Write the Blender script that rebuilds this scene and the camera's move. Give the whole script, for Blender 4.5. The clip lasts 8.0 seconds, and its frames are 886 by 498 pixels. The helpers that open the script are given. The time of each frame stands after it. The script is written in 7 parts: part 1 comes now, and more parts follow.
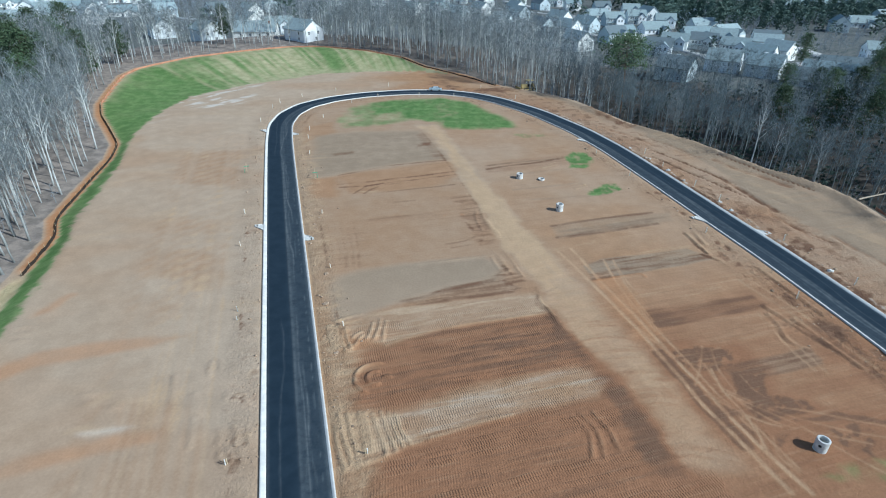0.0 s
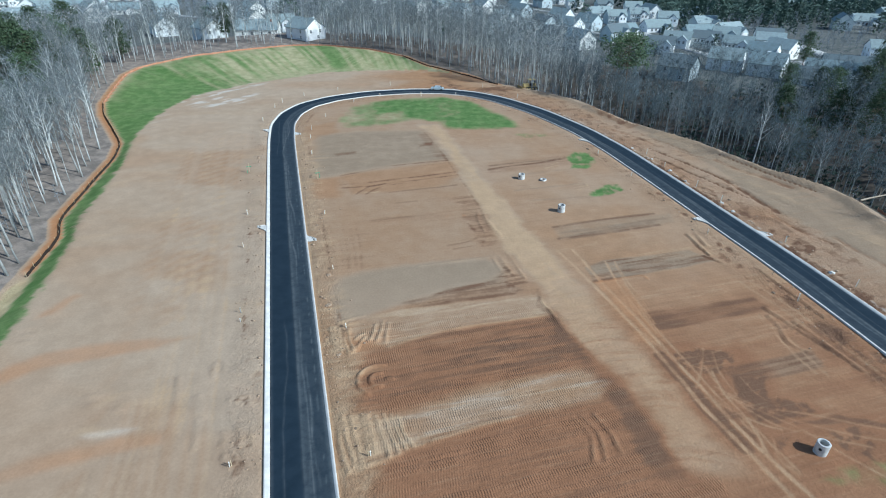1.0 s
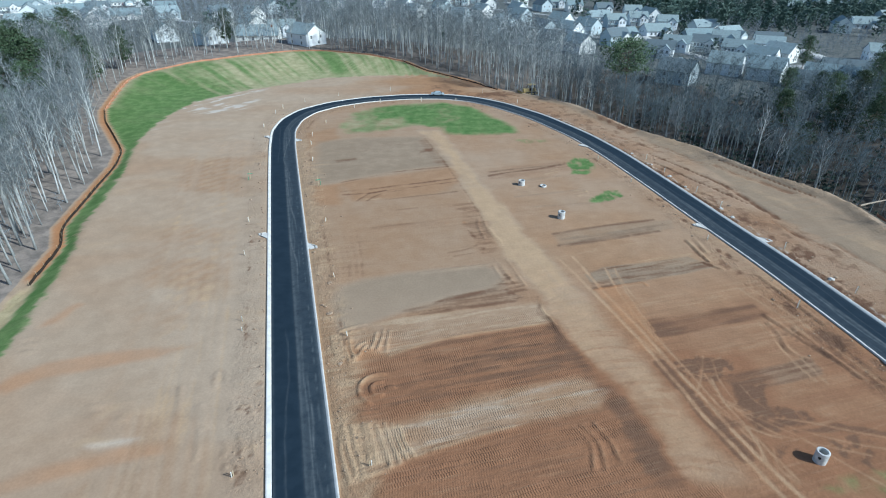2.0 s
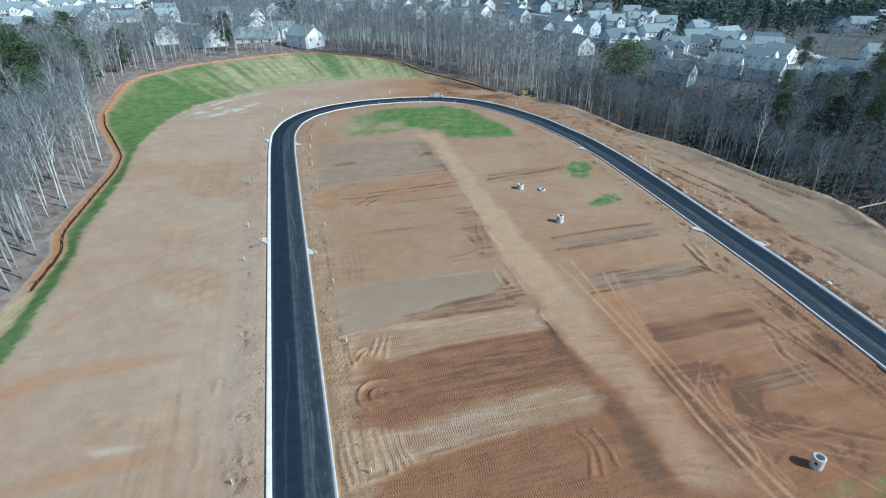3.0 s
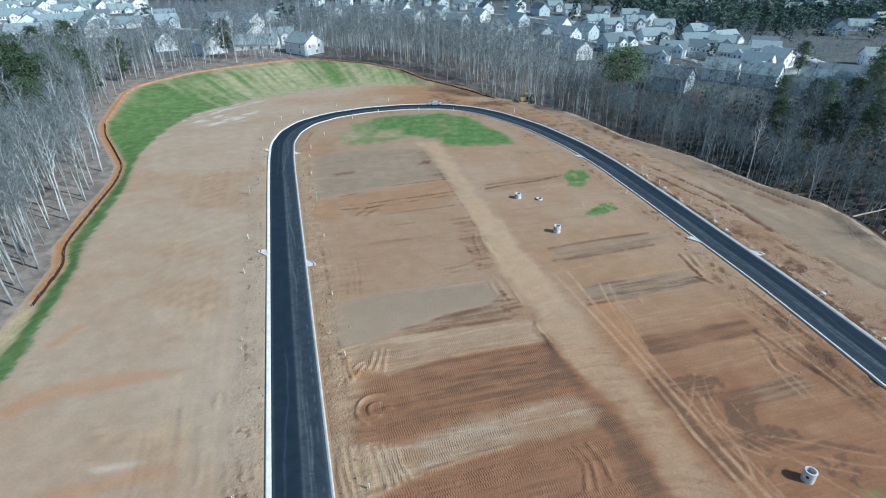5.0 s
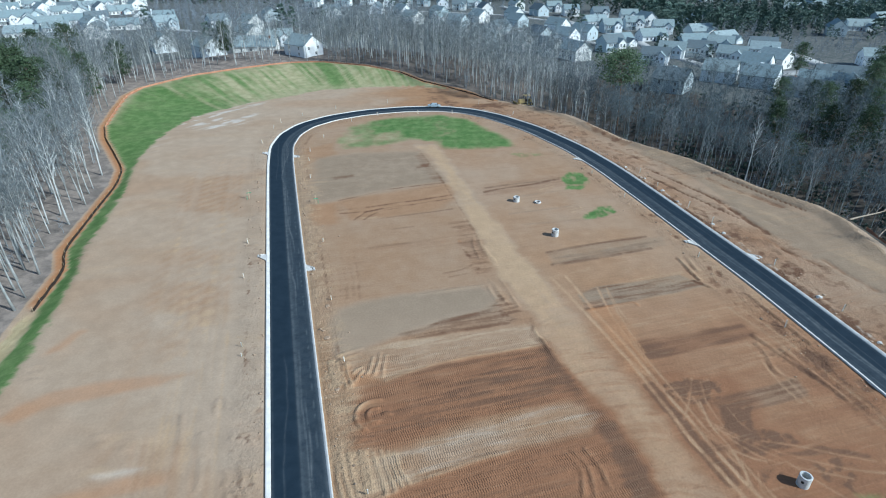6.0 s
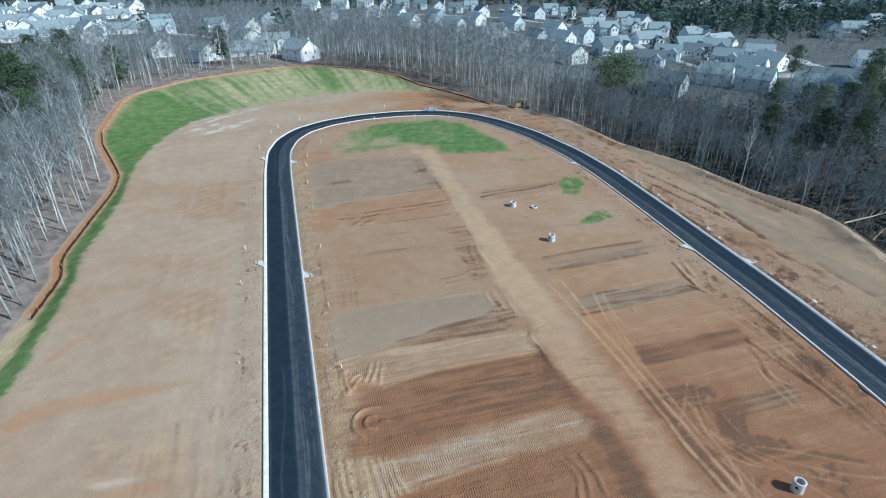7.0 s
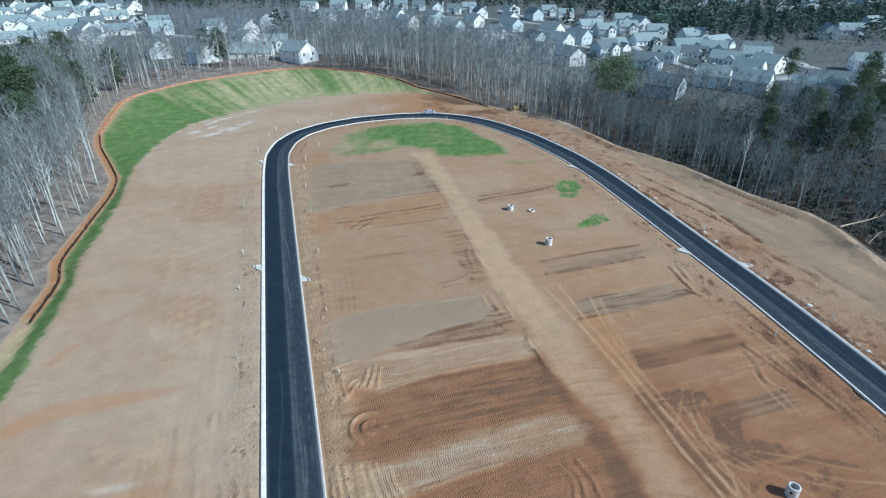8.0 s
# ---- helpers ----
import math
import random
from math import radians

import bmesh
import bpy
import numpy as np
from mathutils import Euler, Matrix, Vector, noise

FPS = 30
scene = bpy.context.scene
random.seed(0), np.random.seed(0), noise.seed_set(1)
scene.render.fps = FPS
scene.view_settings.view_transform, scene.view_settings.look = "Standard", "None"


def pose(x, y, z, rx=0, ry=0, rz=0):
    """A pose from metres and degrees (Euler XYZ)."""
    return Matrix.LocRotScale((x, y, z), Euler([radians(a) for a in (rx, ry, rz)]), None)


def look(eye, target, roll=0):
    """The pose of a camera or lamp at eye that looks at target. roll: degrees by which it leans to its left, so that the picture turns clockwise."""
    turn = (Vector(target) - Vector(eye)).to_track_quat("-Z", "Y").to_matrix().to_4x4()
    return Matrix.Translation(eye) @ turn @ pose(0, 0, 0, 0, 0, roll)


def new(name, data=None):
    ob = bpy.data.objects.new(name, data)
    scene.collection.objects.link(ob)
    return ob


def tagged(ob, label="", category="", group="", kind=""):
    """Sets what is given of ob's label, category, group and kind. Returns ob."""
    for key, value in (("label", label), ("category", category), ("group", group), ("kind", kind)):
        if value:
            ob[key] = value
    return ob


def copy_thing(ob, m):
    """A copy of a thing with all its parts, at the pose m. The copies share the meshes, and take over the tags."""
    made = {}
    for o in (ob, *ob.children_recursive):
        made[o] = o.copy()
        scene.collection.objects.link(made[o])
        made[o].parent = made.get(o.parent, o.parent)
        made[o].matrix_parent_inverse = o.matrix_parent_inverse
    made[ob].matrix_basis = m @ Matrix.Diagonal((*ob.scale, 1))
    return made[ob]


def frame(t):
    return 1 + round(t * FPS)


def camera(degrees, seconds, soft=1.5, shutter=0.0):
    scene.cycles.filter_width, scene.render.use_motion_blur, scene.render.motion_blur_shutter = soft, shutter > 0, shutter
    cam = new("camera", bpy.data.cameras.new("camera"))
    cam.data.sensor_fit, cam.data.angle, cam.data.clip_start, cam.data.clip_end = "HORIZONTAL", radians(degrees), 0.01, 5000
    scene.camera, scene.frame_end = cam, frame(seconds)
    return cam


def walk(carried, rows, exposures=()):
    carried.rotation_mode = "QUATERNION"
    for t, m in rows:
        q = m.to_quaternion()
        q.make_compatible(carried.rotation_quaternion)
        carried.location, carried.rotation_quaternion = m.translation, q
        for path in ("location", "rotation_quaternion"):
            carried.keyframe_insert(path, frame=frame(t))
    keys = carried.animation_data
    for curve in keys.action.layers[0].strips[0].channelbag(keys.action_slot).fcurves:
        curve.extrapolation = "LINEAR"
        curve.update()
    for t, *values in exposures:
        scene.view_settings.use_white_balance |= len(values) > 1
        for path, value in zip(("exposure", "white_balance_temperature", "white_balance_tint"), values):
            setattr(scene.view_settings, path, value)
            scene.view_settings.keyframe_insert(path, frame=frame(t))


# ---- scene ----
cam = camera(77.6, 8.0, 1.1)
PATH = [
    (0.0, pose(-0.315, -0.289, 46.367, 61.003, -0.512, -0.033)),
    (0.5, pose(-0.409, -0.254, 46.740, 60.863, -0.529, 0.058)),
    (1.0, pose(-0.448, -0.215, 47.150, 60.700, -0.498, 0.124)),
    (1.5, pose(-0.440, -0.175, 47.591, 60.974, -0.405, 0.126)),
    (3.0, pose(-0.218, -0.065, 49.058, 60.941, -0.133, 0.027)),
    (3.5, pose(-0.102, -0.036, 49.577, 61.084, -0.037, -0.034)),
    (4.0, pose(0.026, -0.012, 50.102, 60.959, 0.027, 0.007)),
    (4.5, pose(0.160, 0.007, 50.629, 61.080, 0.081, -0.025)),
    (6.0, pose(0.561, 0.046, 52.159, 61.004, 0.240, -0.118)),
    (6.5, pose(0.685, 0.056, 52.633, 61.272, 0.332, -0.249)),
    (7.0, pose(0.802, 0.069, 53.078, 61.166, 0.379, -0.416)),
    (7.5, pose(0.909, 0.087, 53.490, 61.068, 0.256, -0.424)),
    (8.0, pose(1.008, 0.113, 53.860, 61.198, 0.315, -0.551)),
]
walk(cam, PATH, [(0.0, 0.29, 5430, 0), (8.0, 0.29, 5430, 0)])

# ---- light ----
SUN_FROM = Vector((0.92, -0.38, 0.77)).normalized()      # towards the sun
elevation = math.asin(SUN_FROM.z)
azimuth = math.atan2(SUN_FROM.x, SUN_FROM.y)
world = bpy.data.worlds.new("sky")
scene.world = world
world.use_nodes = True
wn = world.node_tree
sky = wn.nodes.new("ShaderNodeTexSky")
sky.sky_type = "NISHITA"
sky.sun_disc = False
sky.sun_elevation, sky.sun_rotation = elevation, azimuth
sky.air_density, sky.dust_density = 1.0, 0.6
wn.links.new(sky.outputs[0], wn.nodes["Background"].inputs[0])
wn.nodes["Background"].inputs[1].default_value = 0.10
sun = new("sun", bpy.data.lights.new("sun", "SUN"))
sun.data.energy, sun.data.angle, sun.data.color = 4.0, radians(0.55), (1.0, 0.95, 0.88)
sun.matrix_world = look(SUN_FROM * 400, (0, 0, 0))


# ---- materials ----
def material(name, rough=0.9, metal=0.0, spec=0.3):
    m = bpy.data.materials.new(name)
    m.use_nodes = True
    nt = m.node_tree
    b = nt.nodes["Principled BSDF"]
    b.inputs["Roughness"].default_value = rough
    b.inputs["Metallic"].default_value = metal
    b.inputs["Specular IOR Level"].default_value = spec
    return m, nt, b


def rgb(c):
    return (c[0], c[1], c[2], 1.0)


def mix(nt, fac, a, b, blend="MIX"):
    n = nt.nodes.new("ShaderNodeMix")
    n.data_type, n.blend_type = "RGBA", blend
    for socket, v in ((n.inputs[0], fac), (n.inputs[6], a), (n.inputs[7], b)):
        if hasattr(v, "is_linked"):
            nt.links.new(v, socket)
        elif isinstance(v, tuple):
            socket.default_value = rgb(v)
        else:
            socket.default_value = v
    return n.outputs[2]


def calc(nt, op, a, b=0.0, clamp=False):
    n = nt.nodes.new("ShaderNodeMath")
    n.operation, n.use_clamp = op, clamp
    for socket, v in zip(n.inputs, (a, b)):
        if hasattr(v, "is_linked"):
            nt.links.new(v, socket)
        else:
            socket.default_value = v
    return n.outputs[0]


def noise_tex(nt, scale, detail=4.0, rough=0.55, stretch=None, turn=0.0, warp=0.0):
    co = nt.nodes.new("ShaderNodeTexCoord")
    out = co.outputs["Object"]
    if stretch:
        mp = nt.nodes.new("ShaderNodeMapping")
        mp.vector_type = "TEXTURE"
        mp.inputs["Scale"].default_value = tuple(1 / s for s in stretch)
        mp.inputs["Rotation"].default_value = (0, 0, radians(turn))
        nt.links.new(out, mp.inputs[0])
        out = mp.outputs[0]
    n = nt.nodes.new("ShaderNodeTexNoise")
    n.inputs["Scale"].default_value, n.inputs["Detail"].default_value = scale, detail
    n.inputs["Roughness"].default_value, n.inputs["Distortion"].default_value = rough, warp
    nt.links.new(out, n.inputs["Vector"])
    return n.outputs[0]


def ramp(nt, v, lo, hi, a=0.0, b=1.0):
    n = nt.nodes.new("ShaderNodeMapRange")
    n.interpolation_type = "SMOOTHSTEP"
    nt.links.new(v, n.inputs[0])
    for i, x in zip((1, 2, 3, 4), (lo, hi, a, b)):
        n.inputs[i].default_value = x
    return n.outputs[0]


def mask(nt, name):
    n = nt.nodes.new("ShaderNodeAttribute")
    n.attribute_name = name
    return n.outputs["Fac"]


def bump(nt, b, height, strength, distance):
    n = nt.nodes.new("ShaderNodeBump")
    n.inputs["Strength"].default_value, n.inputs["Distance"].default_value = strength, distance
    nt.links.new(height, n.inputs["Height"])
    nt.links.new(n.outputs[0], b.inputs["Normal"])


def plain(name, c, rough=0.85, metal=0.0, spread=0.25, scale=3.0, bumps=0.0, random_tint=0.0, fine=40.0):
    """A surface of one base colour with stains and grain, and, if asked, a tint of its own for each object."""
    m, nt, b = material(name, rough, metal)
    dark = tuple(x * (1 - spread) for x in c)
    light = tuple(min(1, x * (1 + spread * 0.6)) for x in c)
    col = mix(nt, ramp(nt, noise_tex(nt, scale), 0.3, 0.7), dark, light)
    col = mix(nt, 0.25, col, mix(nt, noise_tex(nt, fine, 2), dark, light))
    if random_tint:
        info = nt.nodes.new("ShaderNodeObjectInfo")
        f = calc(nt, "ADD", calc(nt, "MULTIPLY", info.outputs["Random"], 2 * random_tint), 1 - random_tint)
        g = nt.nodes.new("ShaderNodeVectorMath")
        g.operation = "SCALE"
        nt.links.new(col, g.inputs[0])
        nt.links.new(f, g.inputs["Scale"])
        col = g.outputs[0]
    nt.links.new(col, b.inputs["Base Color"])
    if bumps:
        bump(nt, b, noise_tex(nt, fine, 3), 0.6, bumps)
    return m


def palette(name, colours, rough=0.8, scale=1.2, lines=0.0, dirt=0.3):
    """A surface whose base colour is picked for each object out of a few."""
    m, nt, b = material(name, rough)
    info = nt.nodes.new("ShaderNodeObjectInfo")
    r = nt.nodes.new("ShaderNodeValToRGB")
    r.color_ramp.interpolation = "CONSTANT"
    while len(r.color_ramp.elements) < len(colours):
        r.color_ramp.elements.new(0.5)
    for i, c in enumerate(colours):
        r.color_ramp.elements[i].position = i / len(colours)
        r.color_ramp.elements[i].color = rgb(c)
    nt.links.new(info.outputs["Random"], r.inputs[0])
    col = mix(nt, ramp(nt, noise_tex(nt, scale, 5), 0.35, 0.75, 0.0, dirt), r.outputs[0], (0.12, 0.11, 0.10))
    nt.links.new(col, b.inputs["Base Color"])
    if lines:
        co = nt.nodes.new("ShaderNodeTexCoord")
        w = nt.nodes.new("ShaderNodeTexWave")
        w.bands_direction, w.wave_profile = "Z", "SAW"
        w.inputs["Scale"].default_value = lines
        nt.links.new(co.outputs["Object"], w.inputs["Vector"])
        bump(nt, b, w.outputs["Fac"], 0.5, 0.02)
    return m


def soil_material():
    m, nt, b = material("soil", 0.95, 0.0, 0.15)
    big = noise_tex(nt, 0.045, 5, 0.6)
    mid = noise_tex(nt, 0.35, 5, 0.6)
    fine = noise_tex(nt, 3.0, 5, 0.65)
    streak = noise_tex(nt, 1.0, 5, 0.65, (0.05, 0.75, 0.05), 15.0)
    scrape = noise_tex(nt, 1.0, 4, 0.6, (0.16, 2.6, 0.05), 15.0)

    def m_(name, lo=0.3, hi=0.7, rag=0.5, by=mid):
        return ramp(nt, calc(nt, "ADD", mask(nt, name), calc(nt, "MULTIPLY", calc(nt, "SUBTRACT", by, 0.5), rag)), lo, hi)

    col = mix(nt, ramp(nt, big, 0.35, 0.65), TAN_A, TAN_B)
    col = mix(nt, m_("clay", 0.05, 0.95, 0.35, big), col, CLAY)
    col = mix(nt, m_("grey", 0.1, 0.9, 0.5), col, SILT)
    col = mix(nt, m_("pale", 0.1, 0.9, 0.6, streak), col, PALE)
    col = mix(nt, m_("ash", 0.0, 1.0, 0.4), col, ASH)
    col = mix(nt, m_("umber", 0.0, 1.0, 0.4, streak), col, UMBER)
    col = mix(nt, m_("chalk", 0.1, 1.0, 0.5, streak), col, CHALK)
    col = mix(nt, m_("orange", 0.0, 1.0, 0.3), col, ORANGE)
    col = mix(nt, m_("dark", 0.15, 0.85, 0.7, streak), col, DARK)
    col = mix(nt, calc(nt, "MULTIPLY", ramp(nt, streak, 0.52, 0.76), calc(nt, "MULTIPLY", mask(nt, "bands"), 0.30)), col, DARK)
    col = mix(nt, calc(nt, "MULTIPLY", ramp(nt, scrape, 0.52, 0.76), calc(nt, "MULTIPLY", mask(nt, "bands"), 0.20)), col, PALE)
    col = mix(nt, calc(nt, "MULTIPLY", ramp(nt, scrape, 0.46, 0.28), calc(nt, "MULTIPLY", mask(nt, "bands"), 0.25)), col, DARK)
    col = mix(nt, m_("litter", 0.3, 0.7, 0.4), col, mix(nt, m_("floor_shade", 0.3, 0.7, 0.5, big), mix(nt, ramp(nt, mid, 0.35, 0.65), LITTER_A, LITTER_B), mix(nt, ramp(nt, mid, 0.35, 0.65), SHADE_LITTER_A, SHADE_LITTER_B)))
    lawn = mix(nt, ramp(nt, mid, 0.3, 0.7), LAWN_A, LAWN_B)
    col = mix(nt, m_("lawn", 0.3, 0.7, 0.5), col, lawn)
    green = mix(nt, ramp(nt, mid, 0.3, 0.7), GRASS_A, GRASS_B)
    col = mix(nt, m_("straw", 0.05, 0.95, 0.3), col, mix(nt, ramp(nt, mid, 0.0, 1.0), STRAW_GREEN, STRAW))
    col = mix(nt, m_("grass", 0.08, 0.92, 0.32), col, green)
    grain = mix(nt, ramp(nt, fine, 0.25, 0.8), (0.91, 0.905, 0.90), (1.07, 1.07, 1.07))
    col = mix(nt, 1.0, col, grain, "MULTIPLY")
    patchy = mix(nt, ramp(nt, mid, 0.3, 0.75), (0.92, 0.915, 0.91), (1.06, 1.06, 1.06))
    col = mix(nt, 1.0, col, patchy, "MULTIPLY")
    nt.links.new(col, b.inputs["Base Color"])
    # cleat marks of tracked machines: rows a track wide, ribbed across the line of travel
    co = nt.nodes.new("ShaderNodeTexCoord")

    def dot(v):
        n = nt.nodes.new("ShaderNodeVectorMath")
        n.operation = "DOT_PRODUCT"
        nt.links.new(co.outputs["Object"], n.inputs[0])
        n.inputs[1].default_value = v
        return n.outputs["Value"]

    def white(v):
        n = nt.nodes.new("ShaderNodeTexWhiteNoise")
        n.noise_dimensions = "1D"
        nt.links.new(v, n.inputs["W"])
        return n.outputs["Value"]

    wob = noise_tex(nt, 0.16, 3, 0.6)
    across = calc(nt, "ADD", calc(nt, "MULTIPLY", dot((-0.27, 0.963, 0)), 1.55), calc(nt, "MULTIPLY", wob, 2.5))
    row, part_ = calc(nt, "FLOOR", across), calc(nt, "FRACT", across)
    w1, w2 = white(row), white(calc(nt, "ADD", row, 0.37))
    turns = calc(nt, "ADD", calc(nt, "MULTIPLY", dot((0.963, 0.27, 0)), 22.0), calc(nt, "MULTIPLY", w1, 6.28))
    turns = calc(nt, "ADD", turns, calc(nt, "MULTIPLY", calc(nt, "MULTIPLY", calc(nt, "SUBTRACT", w2, 0.5), part_), 4.5))
    turns = calc(nt, "ADD", turns, calc(nt, "MULTIPLY", mid, 2.2))
    rib = calc(nt, "ADD", calc(nt, "MULTIPLY", calc(nt, "SINE", turns), 0.5), 0.5)
    rib = calc(nt, "MULTIPLY", rib, ramp(nt, calc(nt, "ABSOLUTE", calc(nt, "SUBTRACT", part_, 0.5)), 0.5, 0.36))
    rib = calc(nt, "MULTIPLY", rib, ramp(nt, w2, 0.0, 0.7, 0.35, 1.0))
    cleats = calc(nt, "MULTIPLY", rib, calc(nt, "MULTIPLY", mask(nt, "cleat"), ramp(nt, noise_tex(nt, 0.28, 4, 0.7), 0.36, 0.60, 0.06, 0.52)))
    rough_zone = calc(nt, "ADD", calc(nt, "MULTIPLY", mask(nt, "rough"), 2.2), calc(nt, "ADD", calc(nt, "MULTIPLY", mask(nt, "bands"), 0.75), 0.12))
    h = calc(nt, "ADD", cleats, calc(nt, "MULTIPLY", noise_tex(nt, 1.9, 6, 0.72), rough_zone))
    bump(nt, b, h, 0.8, 0.16)
    return m


CHALK = (0.56, 0.50, 0.43)
ASH = (0.418, 0.320, 0.228)
UMBER = (0.275, 0.138, 0.073)
TAN_A, TAN_B = (0.395, 0.292, 0.202), (0.428, 0.328, 0.236)
CLAY, DARK, ORANGE = (0.345, 0.208, 0.116), (0.172, 0.096, 0.058), (0.41, 0.210, 0.102)
SILT, PALE = (0.296, 0.222, 0.152), (0.462, 0.324, 0.198)
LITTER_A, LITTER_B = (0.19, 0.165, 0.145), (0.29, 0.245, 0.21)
# leaf litter darkened for the shade under the denser woods
SHADE_LITTER_A, SHADE_LITTER_B = (0.060, 0.058, 0.050), (0.115, 0.095, 0.078)
LAWN_A, LAWN_B = (0.090, 0.105, 0.100), (0.160, 0.160, 0.150)
GRASS_A, GRASS_B, STRAW = (0.082, 0.165, 0.046), (0.152, 0.228, 0.080), (0.47, 0.415, 0.27)
STRAW_GREEN = (0.235, 0.250, 0.110)

SOIL = soil_material()
CONCRETE = plain("concrete", (0.62, 0.60, 0.56), 0.85, 0, 0.18, 0.8, 0.004, 0.06)
RISER = plain("precast_concrete", (0.58, 0.58, 0.56), 0.8, 0, 0.3, 1.6, 0.006)
BARK = plain("grey_bark", (0.46, 0.475, 0.465), 0.95, 0, 0.55, 0.22, 0.02, 0.4, 8.0)
TWIG = plain("twigs", (0.175, 0.20, 0.21), 0.95, 0, 0.25, 0.6, 0, 0.25)
SHRUB = plain("dark_shrub_leaves", (0.055, 0.085, 0.065), 0.8, 0, 0.4, 0.2)
# bark and twigs darkened for the shade of the east woods
SHADE_BARK = plain("shade_bark", (0.17, 0.19, 0.19), 0.95, 0, 0.4, 0.9, 0.02, 0.35, 8.0)
SHADE_TWIG = plain("shade_twigs", (0.135, 0.172, 0.19), 0.95, 0, 0.3, 0.6, 0, 0.25)
# twig grey with the blue of distance haze mixed into it
HAZE_TWIG = plain("haze_twigs", (0.24, 0.27, 0.30), 0.95, 0, 0.3, 0.1, 0, 0.2)
PINE_BARK = plain("pine_bark", (0.20, 0.14, 0.10), 0.95, 0, 0.35, 1.5, 0.02)
NEEDLES = plain("pine_needles", (0.058, 0.092, 0.046), 0.8, 0, 0.35, 0.5, 0, 0.25)
# leaf green lightened and blued to stand for distance haze
HAZE_EVERGREEN = plain("haze_evergreen_leaves", (0.085, 0.128, 0.105), 0.8, 0, 0.30, 0.12, 0, 0.25)
SIDING = palette("siding", [(0.86, 0.89, 0.90), (0.74, 0.78, 0.79), (0.84, 0.85, 0.82), (0.88, 0.90, 0.91), (0.52, 0.60, 0.63), (0.82, 0.82, 0.79)], 0.7, 0.4, 0.8, 0.08)
SHINGLE = palette("shingle", [(0.23, 0.30, 0.32), (0.30, 0.37, 0.385), (0.15, 0.19, 0.21), (0.27, 0.335, 0.345)], 0.9, 0.7, 2.5)
TRIM = plain("white_trim", (0.80, 0.80, 0.78), 0.5, 0, 0.06, 2.0)
BRICK = plain("brick_red_brown", (0.28, 0.14, 0.10), 0.9, 0, 0.3, 6.0, 0.01)
DOOR = palette("door_paint", [(0.10, 0.05, 0.04), (0.05, 0.07, 0.12), (0.16, 0.03, 0.03), (0.6, 0.6, 0.58)], 0.4)
GLASS, _nt, _b = material("window_glass", 0.06, 0.0, 0.6)
_b.inputs["Base Color"].default_value = (0.10, 0.12, 0.135, 1)
PVC = plain("white_pvc", (0.80, 0.79, 0.74), 0.45, 0, 0.1, 4.0)
GREEN_PVC = plain("green_pvc", (0.10, 0.34, 0.20), 0.45, 0, 0.15, 4.0)
LATH = plain("pale_lath", (0.55, 0.45, 0.30), 0.85, 0, 0.25, 6.0)
FABRIC = plain("orange_silt_fabric", (0.46, 0.23, 0.14), 0.8, 0, 0.3, 0.4, 0.02)
BLACK_FABRIC = plain("black_silt_fabric", (0.035, 0.025, 0.02), 0.8, 0, 0.4, 0.4, 0.02)
YELLOW = plain("machine_yellow", (0.52, 0.40, 0.18), 0.5, 0, 0.35, 1.5)
STEEL = plain("dark_steel", (0.07, 0.065, 0.06), 0.6, 0.4, 0.4, 3.0)
RUBBER = plain("black_rubber", (0.025, 0.025, 0.025), 0.85, 0, 0.3, 5.0)
SILVER = plain("silver_blue_paint", (0.52, 0.60, 0.64), 0.3, 0.3, 0.08, 1.0)
CLOD = plain("clay_clod", (0.33, 0.24, 0.165), 0.95, 0, 0.4, 2.0, 0.03, 0.3)
DEADWOOD = plain("dead_wood", (0.46, 0.38, 0.29), 0.9, 0, 0.3, 2.0, 0.02)
# near-black colour that stands for the shade inside openings
HOLE_SHADE = plain("hole_shade", (0.03, 0.03, 0.03), 0.95)


def asphalt_material():
    m, nt, b = material("asphalt", 0.9, 0.0, 0.18)
    fine = noise_tex(nt, 14.0, 4)
    along = noise_tex(nt, 0.5, 5, 0.6)
    col = mix(nt, ramp(nt, along, 0.3, 0.7), (0.012, 0.023, 0.036), (0.018, 0.031, 0.046))
    dusty = calc(nt, "MULTIPLY", mask(nt, "dust"), ramp(nt, noise_tex(nt, 0.9, 6, 0.7), 0.1, 0.7))
    col = mix(nt, dusty, col, (0.17, 0.185, 0.19))
    col = mix(nt, 1.0, col, mix(nt, fine, (0.8, 0.8, 0.8), (1.2, 1.2, 1.2)), "MULTIPLY")
    nt.links.new(col, b.inputs["Base Color"])
    bump(nt, b, fine, 0.4, 0.01)
    return m


ASPHALT = asphalt_material()
STREET = plain("worn_street", (0.36, 0.365, 0.36), 0.9, 0, 0.2, 0.2, 0, 0, 6.0)


# ---- mesh helpers ----
def mesh_object(name, verts, faces, mat_, parent=None, label="", smooth=False):
    me = bpy.data.meshes.new(name)
    me.from_pydata([tuple(v) for v in verts], [], faces)
    me.materials.append(mat_)
    if smooth:
        me.polygons.foreach_set("use_smooth", [True] * len(me.polygons))
    me.update()
    ob = new(name, me)
    if parent is not None:
        ob.parent = parent
    if label:
        ob["label"] = label
    return ob


